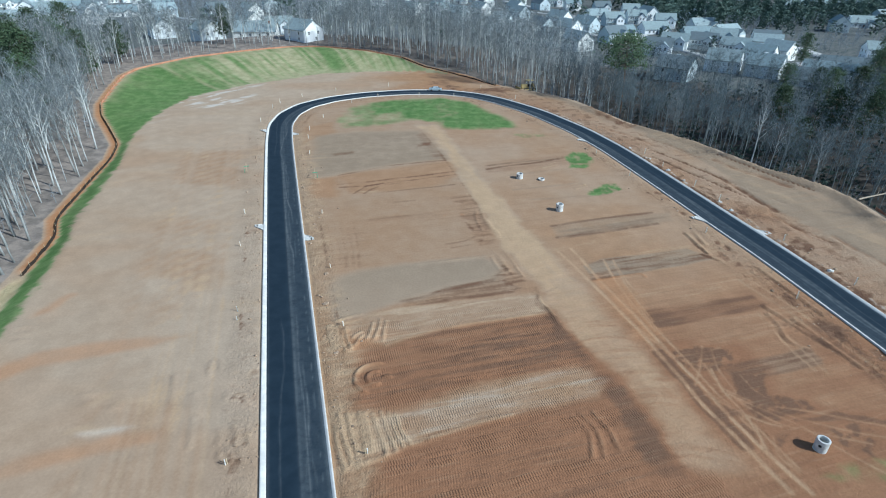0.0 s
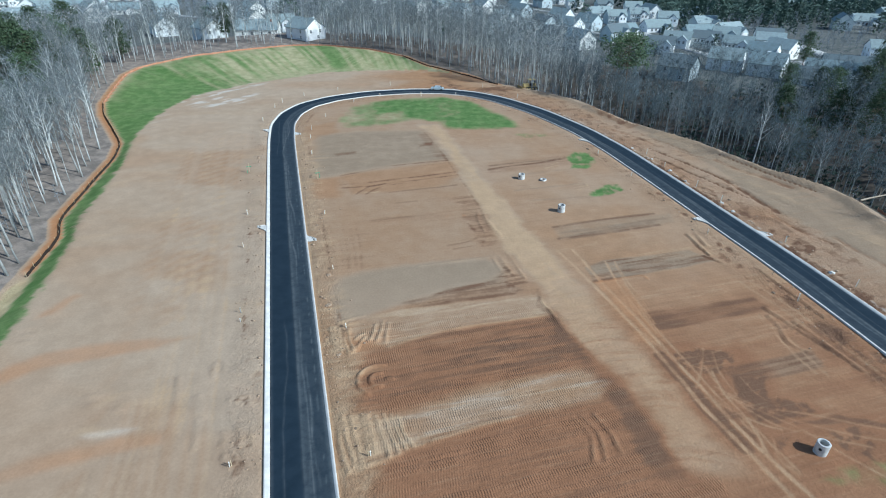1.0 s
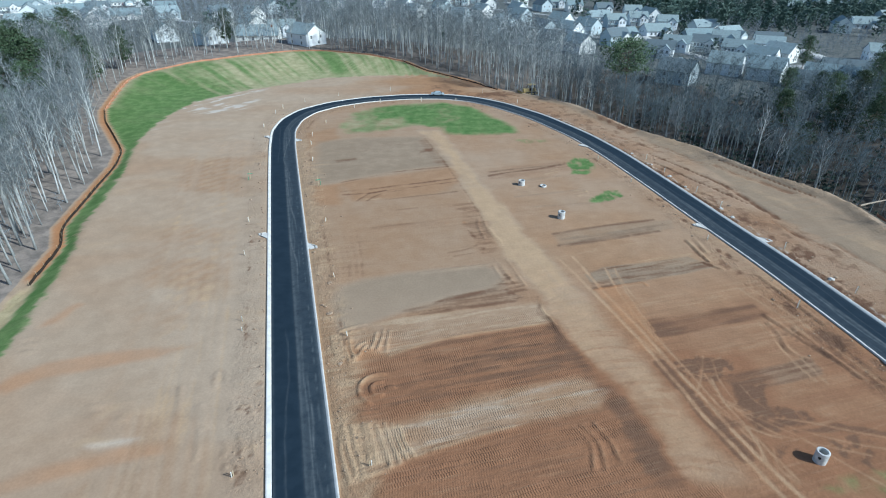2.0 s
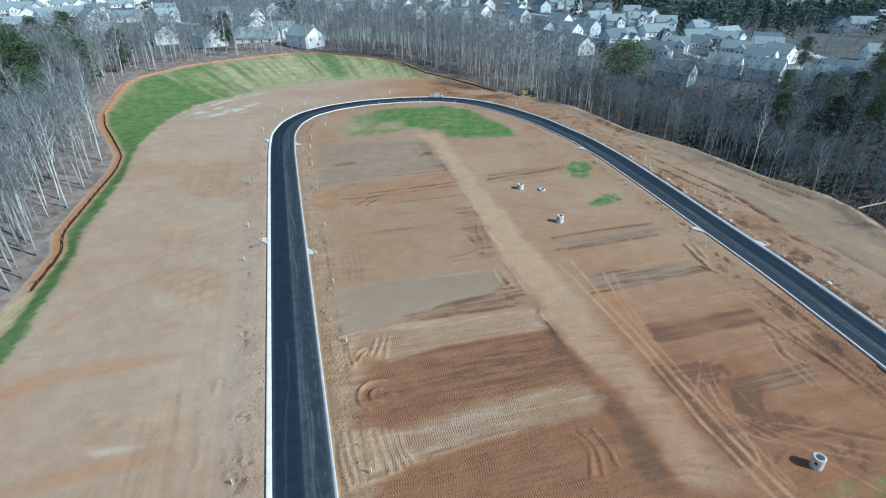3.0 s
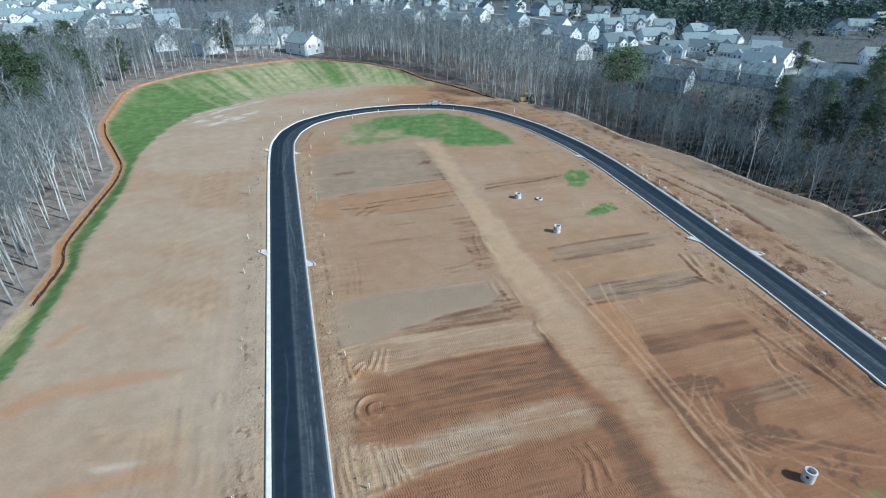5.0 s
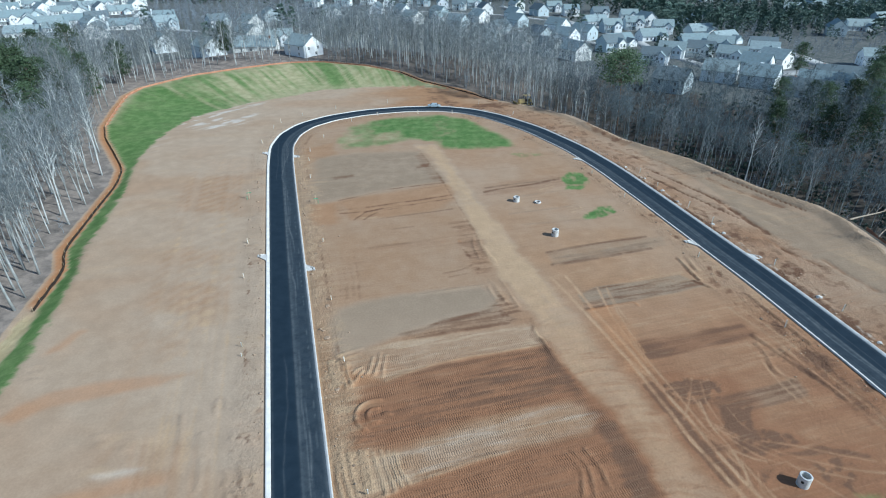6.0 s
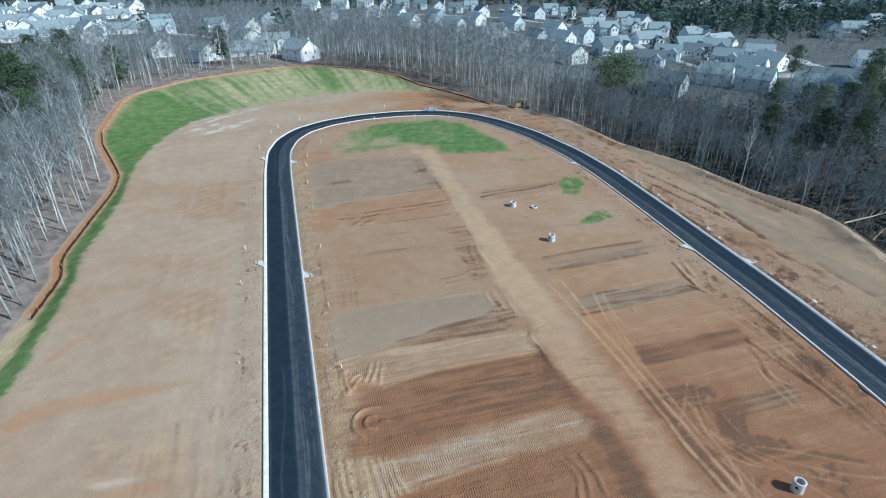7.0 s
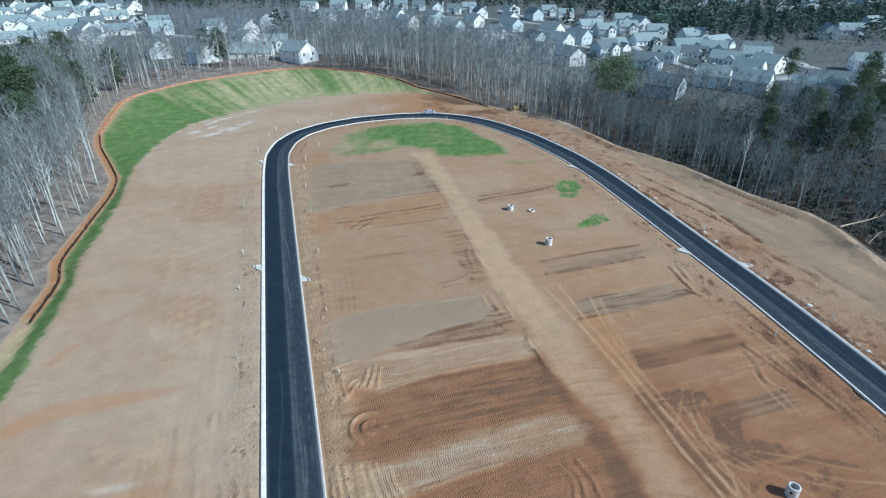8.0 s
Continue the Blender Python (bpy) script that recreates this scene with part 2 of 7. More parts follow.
class Geo:
    """Verts and faces of one mesh, gathered piece by piece."""

    def __init__(self):
        self.v, self.f = [], []

    def add(self, verts, faces):
        k = len(self.v)
        self.v.extend(tuple(p) for p in verts)
        self.f.extend(tuple(i + k for i in f) for f in faces)
        return self

    def box(self, x0, x1, y0, y1, z0, z1, taper=0.0):
        t = taper
        p = [(x0, y0, z0), (x1, y0, z0), (x1, y1, z0), (x0, y1, z0),
             (x0 + t, y0 + t, z1), (x1 - t, y0 + t, z1), (x1 - t, y1 - t, z1), (x0 + t, y1 - t, z1)]
        return self.add(p, [(3, 2, 1, 0), (4, 5, 6, 7), (0, 1, 5, 4), (1, 2, 6, 5), (2, 3, 7, 6), (3, 0, 4, 7)])

    def tube(self, path, radii, sides=6, cap=True):
        k0 = []
        verts, faces = [], []
        for i, p in enumerate(path):
            a = Vector(path[max(0, i - 1)])
            c = Vector(path[min(len(path) - 1, i + 1)])
            d = (c - a).normalized()
            u = d.orthogonal().normalized()
            w = d.cross(u)
            k0.append(len(verts))
            if radii[i] <= 0:
                verts.append(tuple(p))
            else:
                for s in range(sides):
                    q = 2 * math.pi * s / sides
                    verts.append(tuple(Vector(p) + (u * math.cos(q) + w * math.sin(q)) * radii[i]))
        for i in range(len(path) - 1):
            a, c = k0[i], k0[i + 1]
            for s in range(sides):
                t = (s + 1) % sides
                if radii[i + 1] <= 0:
                    faces.append((a + s, a + t, c))
                elif radii[i] <= 0:
                    faces.append((a, c + t, c + s))
                else:
                    faces.append((a + s, a + t, c + t, c + s))
        if cap and radii[-1] > 0:
            faces.append(tuple(k0[-1] + s for s in range(sides)))
        if cap and radii[0] > 0:
            faces.append(tuple(k0[0] + s for s in reversed(range(sides))))
        return self.add(verts, faces)

    def ob(self, name, mat_, parent=None, label="", smooth=False):
        return mesh_object(name, self.v, self.f, mat_, parent, label, smooth)


def empty(name, m):
    e = new(name)
    e.empty_display_size = 0.5
    e.matrix_world = m
    return e


# ---- the lie of the land ----
# outline of the graded site: x, y, height; first along the silt fence, then along the fill edge
FENCE = np.array([(-50, -80, -1), (-60, 20, -1), (-65.4, 65, -1), (-67.4, 75, -1), (-70.1, 88.3, -1), (-74.7, 96, -1), (-78, 111.5, -1),
                  (-82, 130.5, -1), (-85.5, 140.5, -.7), (-95, 154, -.5), (-103, 165, 0), (-109, 176, .5), (-115, 196, 1.5),
                  (-118, 209, 2.5), (-117.5, 220, 3), (-104, 235.6, 4.5), (-86.7, 248.6, 5), (-70, 260.5, 5),
                  (-55, 262.6, 5), (-33, 252.7, 5), (-17.5, 245, 3.6), (-7.5, 236.2, 1.6), (6.6, 228, .2), (20, 210, 0)])
EDGE = np.array([(20, 210, 0), (34, 200, 0), (44, 188.5, 0), (54, 163, 0), (67.4, 144.6, 0), (76.7, 123.4, 0), (84.3, 113.4, 0),
                 (85.6, 107, 0), (85.4, 94, 0), (84, 60, 0), (75, -80, 0)])
TOE = np.array([(-44, -80), (-51, 20), (-57.8, 55), (-59.6, 64.5), (-61.5, 71.7), (-63.5, 79.1), (-65.8, 86.8), (-68.7, 93.3), (-72.8, 111.7), (-77.8, 128.8), (-84, 148), (-86.6, 172), (-84.8, 190),
                (-70.7, 208.5), (-60, 216.6), (-49, 228), (-31, 232.5), (-14, 234), (5, 227.5)])
SITE = np.vstack([FENCE, EDGE[1:]])


def near_line(x, y, line):
    """For each place: distance to a polyline, length along it, its third column there."""
    best = np.full(x.shape, 1e9)
    along, third, run = np.zeros_like(x), np.zeros_like(x), 0.0
    for a, b in zip(line[:-1], line[1:]):
        dx, dy = b[0] - a[0], b[1] - a[1]
        n = math.hypot(dx, dy)
        t = np.clip(((x - a[0]) * dx + (y - a[1]) * dy) / (n * n), 0, 1)
        d = np.hypot(x - a[0] - t * dx, y - a[1] - t * dy)
        m = d < best
        best = np.where(m, d, best)
        along = np.where(m, run + t * n, along)
        if len(a) > 2:
            third = np.where(m, a[2] + t * (b[2] - a[2]), third)
        run += n
    return best, along, third


def inside(x, y, poly):
    r = np.zeros(x.shape, bool)
    for a, b in zip(poly, np.roll(poly, -1, axis=0)):
        c = (a[1] > y) != (b[1] > y)
        r ^= c & (x < (b[0] - a[0]) * (y - a[1]) / (b[1] - a[1] + 1e-12) + a[0])
    return r


def vnoise(x, y, seed=0):
    """Smooth value noise, 0 to 1."""
    xi, yi = np.floor(x), np.floor(y)
    fx, fy = x - xi, y - yi
    fx, fy = fx * fx * (3 - 2 * fx), fy * fy * (3 - 2 * fy)

    def rnd(i, j):
        s = np.sin(i * 127.1 + j * 311.7 + seed * 74.7) * 43758.5453
        return s - np.floor(s)
    return (rnd(xi, yi) * (1 - fx) + rnd(xi + 1, yi) * fx) * (1 - fy) + (rnd(xi, yi + 1) * (1 - fx) + rnd(xi + 1, yi + 1) * fx) * fy


def fbm(x, y, seed=0, octaves=4):
    s, a, t = 0, 0.5, 0
    for k in range(octaves):
        s, t = s + a * vnoise(x * 2 ** k, y * 2 ** k, seed + k), t + a
        a *= 0.5
    return s / t


def step(v, lo, hi):
    t = np.clip((v - lo) / (hi - lo), 0, 1)
    return t * t * (3 - 2 * t)


# centre line of the new street: up one side of the block, round its head and down the other side
ROAD_POINTS = [(18, -80), (-14.85, 38.7), (-42.9, 140.2), (-46.9, 157), (-47.2, 168.5), (-44.5, 178.5), (-37.5, 187.3), (-27, 194), (-13, 198.3), (0, 198.8),
               (10, 195.0), (18.5, 188), (29.5, 173.5), (39, 154), (44.3, 138), (49.3, 117), (53.4, 98.5), (57.4, 81), (61.3, 59), (70, 0), (78, -80)]


def smooth_line(points, spacing=1.0, rounds=3):
    p = np.array(points, float)
    for _ in range(rounds):          # corner cutting
        a, b = p[:-1], p[1:]
        q = np.empty((2 * len(a), p.shape[1]))
        q[0::2], q[1::2] = a * 0.85 + b * 0.15, a * 0.15 + b * 0.85
        p = np.vstack([p[:1], q, p[-1:]])
    d = np.r_[0, np.cumsum(np.hypot(*np.diff(p[:, :2], axis=0).T))]
    s = np.linspace(0, d[-1], int(d[-1] / spacing) + 1)
    return np.stack([np.interp(s, d, p[:, k]) for k in range(p.shape[1])], 1)


ROAD = smooth_line(ROAD_POINTS, 1.5)
HALF_ASPHALT, CURB = 3.05, 0.62


def base_height(x, y):
    x, y = np.asarray(x, float), np.asarray(y, float)
    inn = inside(x, y, SITE[:, :2])
    df, _, hf = near_line(x, y, FENCE)
    de, _, _ = near_line(x, y, EDGE)
    dt, _, _ = near_line(x, y, TOE)
    strip = inn & inside(x, y, np.vstack([FENCE[:-1, :2], TOE[::-1]]))
    z = np.where(strip, hf * step(dt / (dt + df + 1e-6), 0.0, 1.0), 0.0)
    out_l = hf + 0.25 * np.minimum(df, 12) * 0.2
    far_l = -3.0
    zl = out_l + (far_l - out_l) * step(df, 30, 90)
    zr = -0.2 - 9.0 * step(de, 1.0, 17) + 8.6 * step(de, 24, 62)
    w = step(df - de, -12, 12)
    return np.where(inn, z, zl * (1 - w) + zr * w)


def height(x, y):
    z = base_height(x, y)
    dr, _, _ = near_line(np.asarray(x, float), np.asarray(y, float), ROAD[::4])
    return z + 0.10 * step(dr, 3.4, 5.0) - 0.12


# ---- ground ----
def strip(x, y, line, half, soft=0.8):
    line = np.array(line, float)
    reach = half + soft + 0.1
    near = (x > line[:, 0].min() - reach) & (x < line[:, 0].max() + reach) & (y > line[:, 1].min() - reach) & (y < line[:, 1].max() + reach)
    out = np.zeros_like(x)
    if near.any():
        out[near] = 1 - step(near_line(x[near], y[near], line)[0], half - soft, half + soft)
    return out


def patch(x, y, points, soft=0.8):
    """A soft-edged area inside a rough outline."""
    line = np.array(points, float)
    out = np.zeros_like(x)
    near = (x > line[:, 0].min() - 3) & (x < line[:, 0].max() + 3) & (y > line[:, 1].min() - 3) & (y < line[:, 1].max() + 3)
    if near.any():
        a, b = x[near], y[near]
        d = near_line(a, b, np.vstack([line, line[:1]]))[0] * np.where(inside(a, b, line), 1, -1)
        out[near] = step(d, -soft, soft)
    return out


def band(x, y, x0, y0, x1, y1, half, soft=0.7, ends=1.0):
    """A straight band with square ends."""
    dx, dy = x1 - x0, y1 - y0
    n = math.hypot(dx, dy)
    s = ((x - x0) * dx + (y - y0) * dy) / n
    d = np.abs((x - x0) * dy - (y - y0) * dx) / n
    return (1 - step(d, half - soft, half + soft)) * step(s, -ends, ends) * (1 - step(s, n - ends, n + ends))


def ring(x, y, cx, cy, r, half, a0=None, a1=None):
    d = np.abs(np.hypot(x - cx, y - cy) - r)
    v = 1 - step(d, half * 0.3, half)
    if a0 is not None:
        a = np.degrees(np.arctan2(y - cy, x - cx))
        v = v * step(a, a0 - 8, a0 + 8) * (1 - step(a, a1 - 8, a1 + 8))
    return v


SPINE = [(-3, 158), (-1.2, 150), (6.5, 116), (12.8, 93), (17.2, 76), (20.4, 64.5), (23, 56), (25.2, 47.5), (27, 40), (31, 22)]
WHEEL_TRACKS = []


def wheel_track(half, depth, points):
    WHEEL_TRACKS.append((half, depth, smooth_line(points, 0.5, 3)))


wheel_track(0.34, 1.0, [(19.8, 84), (22.1, 77.4), (23.8, 71.9), (25.4, 67.1), (26.4, 63.4), (27.4, 60.0), (28.2, 55.9), (29.2, 51.9), (30.0, 47.9), (30.9, 44.7), (31.7, 42.4), (32.5, 40.1), (34, 35)])
wheel_track(0.32, 1.0, [(22.6, 84), (23.8, 79.5), (24.7, 74.5), (26.1, 69.9), (27.4, 65.7), (28.5, 61.0), (29.5, 56.4), (30.5, 52.9), (31.2, 50.4), (31.8, 47.9), (32.5, 45.0), (33.3, 42.4), (34, 40.3), (36, 35)])
wheel_track(0.24, 0.8, [(28.9, 66.0), (29.7, 61.2), (30.7, 57.0), (31.8, 52.8), (32.5, 49.1), (33.4, 46.2), (34.6, 44), (35.2, 42), (36.4, 38)])
wheel_track(0.24, 0.7, [(27.6, 60.7), (28.8, 57.4), (30.0, 54.3), (30.9, 51.3), (31.9, 48.6), (33.2, 46.0), (34.2, 43)])
wheel_track(0.2, 0.6, [(30.8, 57.2), (32.2, 55.7), (33.8, 54.8), (35.5, 54.9)])
wheel_track(0.24, 0.7, [(33.3, 54), (33.6, 49.9), (35.0, 46.7), (37.4, 43.9), (41.2, 42.5), (46, 41.2)])
wheel_track(0.24, 0.7, [(33.0, 50.2), (36.5, 46.8), (40.3, 44.6), (44.1, 43.1), (47.5, 42.2), (53, 41.6)])
wheel_track(0.18, 0.5, [(35.6, 45.4), (34.9, 43.2), (34.7, 41.0)])
wheel_track(0.18, 0.5, [(33.7, 57.4), (33.0, 54.1), (31.0, 51.0)])
wheel_track(0.2, 0.7, [(27.2, 80), (27.4, 74.4), (28.0, 69.5)])
wheel_track(0.2, 0.7, [(28.8, 80), (29.1, 74.4), (29.6, 71)])
wheel_track(0.2, 0.7, [(46.0, 60.4), (46.0, 56.2), (46.9, 52.8)])
wheel_track(0.2, 0.7, [(47.2, 59.6), (47.6, 55.6), (48.1, 52.3)])
wheel_track(0.2, 0.4, [(45.8, 65.2), (45.6, 62.3), (47.4, 61.4), (50.3, 63.0)])
wheel_track(0.24, 0.6, [(47.2, 74), (48.4, 70.6), (50.4, 65.5), (51.7, 59.7), (52.9, 54.3), (53.7, 50.7), (55.3, 46)])
wheel_track(0.24, 0.6, [(48.9, 74.6), (50.2, 71.2), (51.9, 66), (53.2, 60.2), (54.3, 55.2), (55.2, 51.3), (56.6, 47)])
wheel_track(0.20, 0.8, [(27.4, 79.1), (27.4, 73.9), (28.0, 68.6), (28.8, 64.5), (29.4, 60.6)])
wheel_track(0.20, 0.7, [(28.7, 78.6), (28.7, 73.5), (29.2, 67.8), (29.8, 62.9)])
wheel_track(0.16, 0.5, [(27.2, 66.8), (27.4, 69.7), (28.9, 71.0), (31.2, 71.2)])
wheel_track(0.16, 0.5, [(27.7, 65.4), (28.1, 68.9), (29.8, 70.4)])
wheel_track(0.24, 0.9, [(33.8, 53.0), (33.5, 49.1), (34.4, 45.2), (34.5, 42.0), (34.3, 39.8)])
wheel_track(0.24, 0.8, [(31.2, 48.4), (34.4, 45.2), (36.4, 43.9), (37.6, 43.5)])
wheel_track(0.22, 0.8, [(33.4, 48.9), (36.3, 46.4), (39.6, 43.9), (42.4, 40.1), (44.9, 37.4)])
wheel_track(0.22, 0.7, [(37.1, 46.7), (42.0, 45.9), (46.4, 44.4), (50.1, 43.5)])
wheel_track(0.20, 0.8, [(34.5, 57.3), (32.5, 53.0), (30.6, 49.9)])
wheel_track(0.20, 0.8, [(35.4, 56.7), (34.6, 52.8), (35.0, 48.9)])
wheel_track(0.18, 0.7, [(29.3, 56.8), (30.7, 54.5), (33.1, 53.2), (36.2, 54.5)])
wheel_track(0.20, 0.7, [(30.6, 55.3), (33.6, 55.8), (36.8, 57.1)])
wheel_track(0.20, 0.7, [(35.9, 42.0), (35.1, 39.4), (36.2, 37.5)])
wheel_track(0.18, 0.5, [(37.9, 38.7), (36.4, 40.3), (38.4, 42.2), (40.5, 43.1)])
wheel_track(0.18, 0.6, [(36.9, 52.0), (37.4, 49.3), (38.1, 48.0)])
wheel_track(0.20, 0.5, [(43.6, 43.1), (45.3, 40.9), (45.9, 38.2)])
MASKS = ("clay", "grey", "pale", "orange", "dark", "litter", "lawn", "straw", "grass", "cleat", "rough", "bands", "floor_shade", "umber", "ash", "chalk")


def survey(x, y):
    """Height and what covers the ground, place by place."""
    z = height(x, y)
    k = {n: np.zeros_like(x) for n in MASKS}
    inn = inside(x, y, SITE[:, :2])
    dr, _, _ = near_line(x, y, ROAD[::3])
    df, af, _ = near_line(x, y, FENCE)
    de, _, _ = near_line(x, y, EDGE)
    block = inside(x, y, ROAD[::3])
    n1, n2, n3 = fbm(x / 9, y / 9, 3), fbm(x / 2.2, y / 2.2, 11), fbm(x / 30, y / 30, 5)
    east = inn & ~block & (x > 0.0) & (y < 206)
    pad = inn & ~block & ~east
    # ragged edges for everything that machines have spread
    u = x + 2.2 * (fbm(x / 5, y / 2.5, 101) - 0.5) + 1.0 * (n2 - 0.5)
    v = y + 1.5 * (fbm(x / 7, y / 2.5, 103) - 0.5) + 0.9 * (n2 - 0.5)
    # the block between the two arms of the street
    k["clay"] = np.where(block, 0.40 + 0.5 * n1 + 0.30 * (1 - step(y, 45, 80)) - 0.12 * step(y, 85, 130), 0.0)
    spine = patch(u, v, [(-8.2, 158.3), (-3.0, 148.5), (2.2, 127.9), (6.2, 108.0), (8.6, 98.6), (10.4, 87.2), (13.6, 76.0), (15.4, 68.6), (17.4, 60.6), (19.9, 54.9), (22.0, 49.9), (23.6, 42.2), (24.2, 37.7), (32.1, 37.7), (30.2, 42.8), (28.4, 49.1), (26.7, 56.0), (25.1, 62.1), (21.8, 71.2), (19.5, 80.4), (17.2, 87.9), (13.8, 99.4), (9.1, 115.7), (2.4, 143.8), (-1.5, 158.3)], 1.3)
    lots = 1 - spine
    axis_x = np.interp(y, [p[1] for p in SPINE[::-1]], [p[0] for p in SPINE[::-1]])
    west = block & (x < axis_x)
    gold = block & ~west
    k["umber"] = np.where(block, (1 - step(y - 0.25 * x, 38, 84)) * (0.62 + 0.4 * n1) * (1 - 0.75 * spine) + 0.10, 0.0)
    k["grey"] = np.where(west, 0.30 * step(y, 66, 82), np.where(gold, 0.18 * step(y, 84, 110), 0)) * lots
    hx, hy = x * 0.65 + u * 0.35, y * 0.65 + v * 0.35
    # coordinates along and across the lots, in which the blade has dragged the soil
    sa, sc = 0.963 * x + 0.27 * y, 0.963 * y - 0.27 * x
    drag, drag2, drag3 = fbm(sa / 9, sc / 0.9, 23), fbm(sa / 4, sc / 0.4, 29), fbm(sa / 16, sc / 1.7, 27)
    streaks = step(0.55 * drag + 0.45 * drag2, 0.40, 0.62)
    broad = step(drag3, 0.38, 0.64)
    k["bands"] = np.where(block, 0.45 + 0.55 * (1 - step(y, 62, 75)), np.where(east, 0.25, 0.04)) * (0.4 + 0.6 * lots)
    k["cleat"] = np.where(west & (y < 74), 1 - step(sc, 60.0, 63.5), 0.0) * lots
    k["dark"] += np.where(block, lots * (0.10 * streaks + 0.12 * (1 - broad) * step(n1, 0.3, 0.6)) * (0.8 + 0.2 * (1 - step(y, 90, 120))), 0)
    k["pale"] += np.where(block, lots * 0.26 * broad * step(drag2, 0.46, 0.66), 0)

    def spread(shape, **amounts):
        for n_, a_ in amounts.items():
            k[n_] += shape * a_

    def furrow(points, half, rise, soft=0.22, **amounts):
        w = strip(x * 0.85 + u * 0.15, y * 0.85 + v * 0.15, smooth_line(points, 0.6), half, soft) * np.where(inn, 1, 0)
        w = w * (0.45 + 0.55 * step(n2 + 0.3 * n1, 0.42, 0.72))
        amounts["dark"] = amounts.get("dark", 0) * 0.85
        spread(w, **amounts)
        return 0.48 * rise * w

    # far lots west of the spine
    slab = patch(hx, hy, [(-34.1, 146.6), (-23.0, 150.5), (-6.8, 151.5), (-2.4, 139.3), (0.8, 129.4), (-6.8, 127.2), (-12.9, 124.6), (-19.3, 121.4), (-24.2, 118.6), (-29.7, 117.3)], 2.4)
    spread(slab, grey=0.62, ash=0.06)
    k["clay"] *= 1 - 0.5 * slab
    spread(patch(hx, hy, [(-24.0, 143.8), (-7.7, 147.6), (-2.1, 135.9), (-11.9, 129.4), (-21.4, 127.2)], 2.0), ash=0.16)
    spread(patch(hx, hy, [(-7.8, 148.5), (-5.8, 150.5), (0.8, 129.4), (-2.0, 129.4)], 0.8), dark=0.30, umber=0.3)
    spread(patch(u, v, [(-28.1, 131.8), (-23.1, 134.2), (-22.2, 132.6), (-26.8, 130.2)], 0.5) + patch(u, v, [(-7.4, 139.8), (-3.4, 142.0), (-3.3, 140.2), (-6.9, 138.0)], 0.4), dark=0.5)
    spread(patch(u, v, [(-23.8, 118.0), (-11.4, 122.8), (1.9, 127.1), (3.7, 119.0), (0.7, 113.4), (-11.5, 108.6), (-19.9, 107.5)], 1.4), orange=0.22, clay=0.3)
    spread(patch(u, v, [(-30.1, 115.7), (-23.9, 116.7), (-21.6, 105.8), (-27.1, 104.7)], 1.5), orange=0.34, clay=0.4)
    spread(patch(u, v, [(-39.9, 154.6), (-32.7, 160.0), (-29.6, 151.5), (-34.5, 143.8), (-36.0, 140.2)], 1.2), orange=0.18, clay=0.3)
    z = z + furrow([(-23.8, 117.6), (-17.9, 121.0), (-12.8, 124.2), (-6.1, 126.4), (0.8, 128.3)], 0.30, -0.10, 0.3, dark=0.65, umber=0.3)
    z = z + furrow([(-22.6, 116.7), (-17.7, 119.7), (-11.4, 122.8), (-0.6, 126.0)], 0.14, 0.06, dark=0.35)
    z = z + furrow([(-22.9, 112.2), (-17.0, 113.8), (-10.8, 116.0), (-4.5, 118.0), (2.4, 120.7)], 0.34, -0.14, dark=0.75, umber=0.5)
    z = z + furrow([(-22.1, 110.7), (-16.8, 111.6), (-10.7, 114.1), (-4.4, 116.0), (2.9, 119.0)], 0.30, -0.12, dark=0.70, umber=0.4)
    z = z + furrow([(-18.7, 107.5), (-17.7, 109.5), (-16.5, 111.6), (-13.2, 113.5)], 0.30, -0.12, dark=0.6)
    z = z + furrow([(-16.5, 107.5), (-15.3, 109.8), (-13.1, 112.2), (-9.4, 113.5)], 0.30, -0.12, dark=0.6)
    z = z + furrow([(-14.1, 107.2), (-11.5, 108.6), (-6.7, 110.1), (-1.8, 111.3), (2.6, 112.8)], 0.45, -0.05, 0.4, dark=0.45)
    z = z + furrow([(-17.6, 108.3), (-15.1, 108.1), (-13.8, 109.2)], 0.22, 0.14, pale=0.5)
    z = z + furrow([(-19.9, 93.8), (-14.7, 94.5), (-9.3, 96.2), (-1.6, 97.6)], 0.5, 0.0, 0.5, dark=0.26)
    spread(patch(hx, hy, [(-14.8, 95.5), (-1.6, 99.1), (1.8, 99.4), (1.8, 96.9), (-9.2, 94.1), (-13.9, 92.7)], 1.0), dark=0.18, umber=0.15)
    z = z + furrow([(-9.9, 103.0), (-5.8, 104.1)], 0.4, 0.0, 0.3, dark=0.3) + furrow([(-9.5, 101.5), (-6.3, 102.0)], 0.3, 0.0, 0.3, dark=0.3)
    spread(patch(u, v, [(-0.5, 101.4), (3.6, 100.9), (4.9, 96.9), (0.7, 96.4)], 0.8) * step(n2, 0.42, 0.6), orange=0.5, umber=0.2)
    for q in range(6):          # old wheel marks down the lot
        z = z + furrow([(-23.0 + 1.25 * q, 92.5 + 0.5 * (q % 3)), (-20.6 + 1.15 * q, 84.5), (-19.0 + 1.1 * q, 78.0 - (q % 2))], 0.24, -0.04, 0.25, dark=0.20 + 0.06 * (q % 2), umber=0.15)
    spread(patch(u, v, [(2.5, 106.6), (6.3, 107.5), (7.7, 98.6), (9.2, 88.7), (9.6, 84.2), (5.8, 84.2), (5.7, 90.4), (3.4, 96.2)], 0.9) * (0.35 + 0.65 * streaks), dark=0.34, umber=0.25)
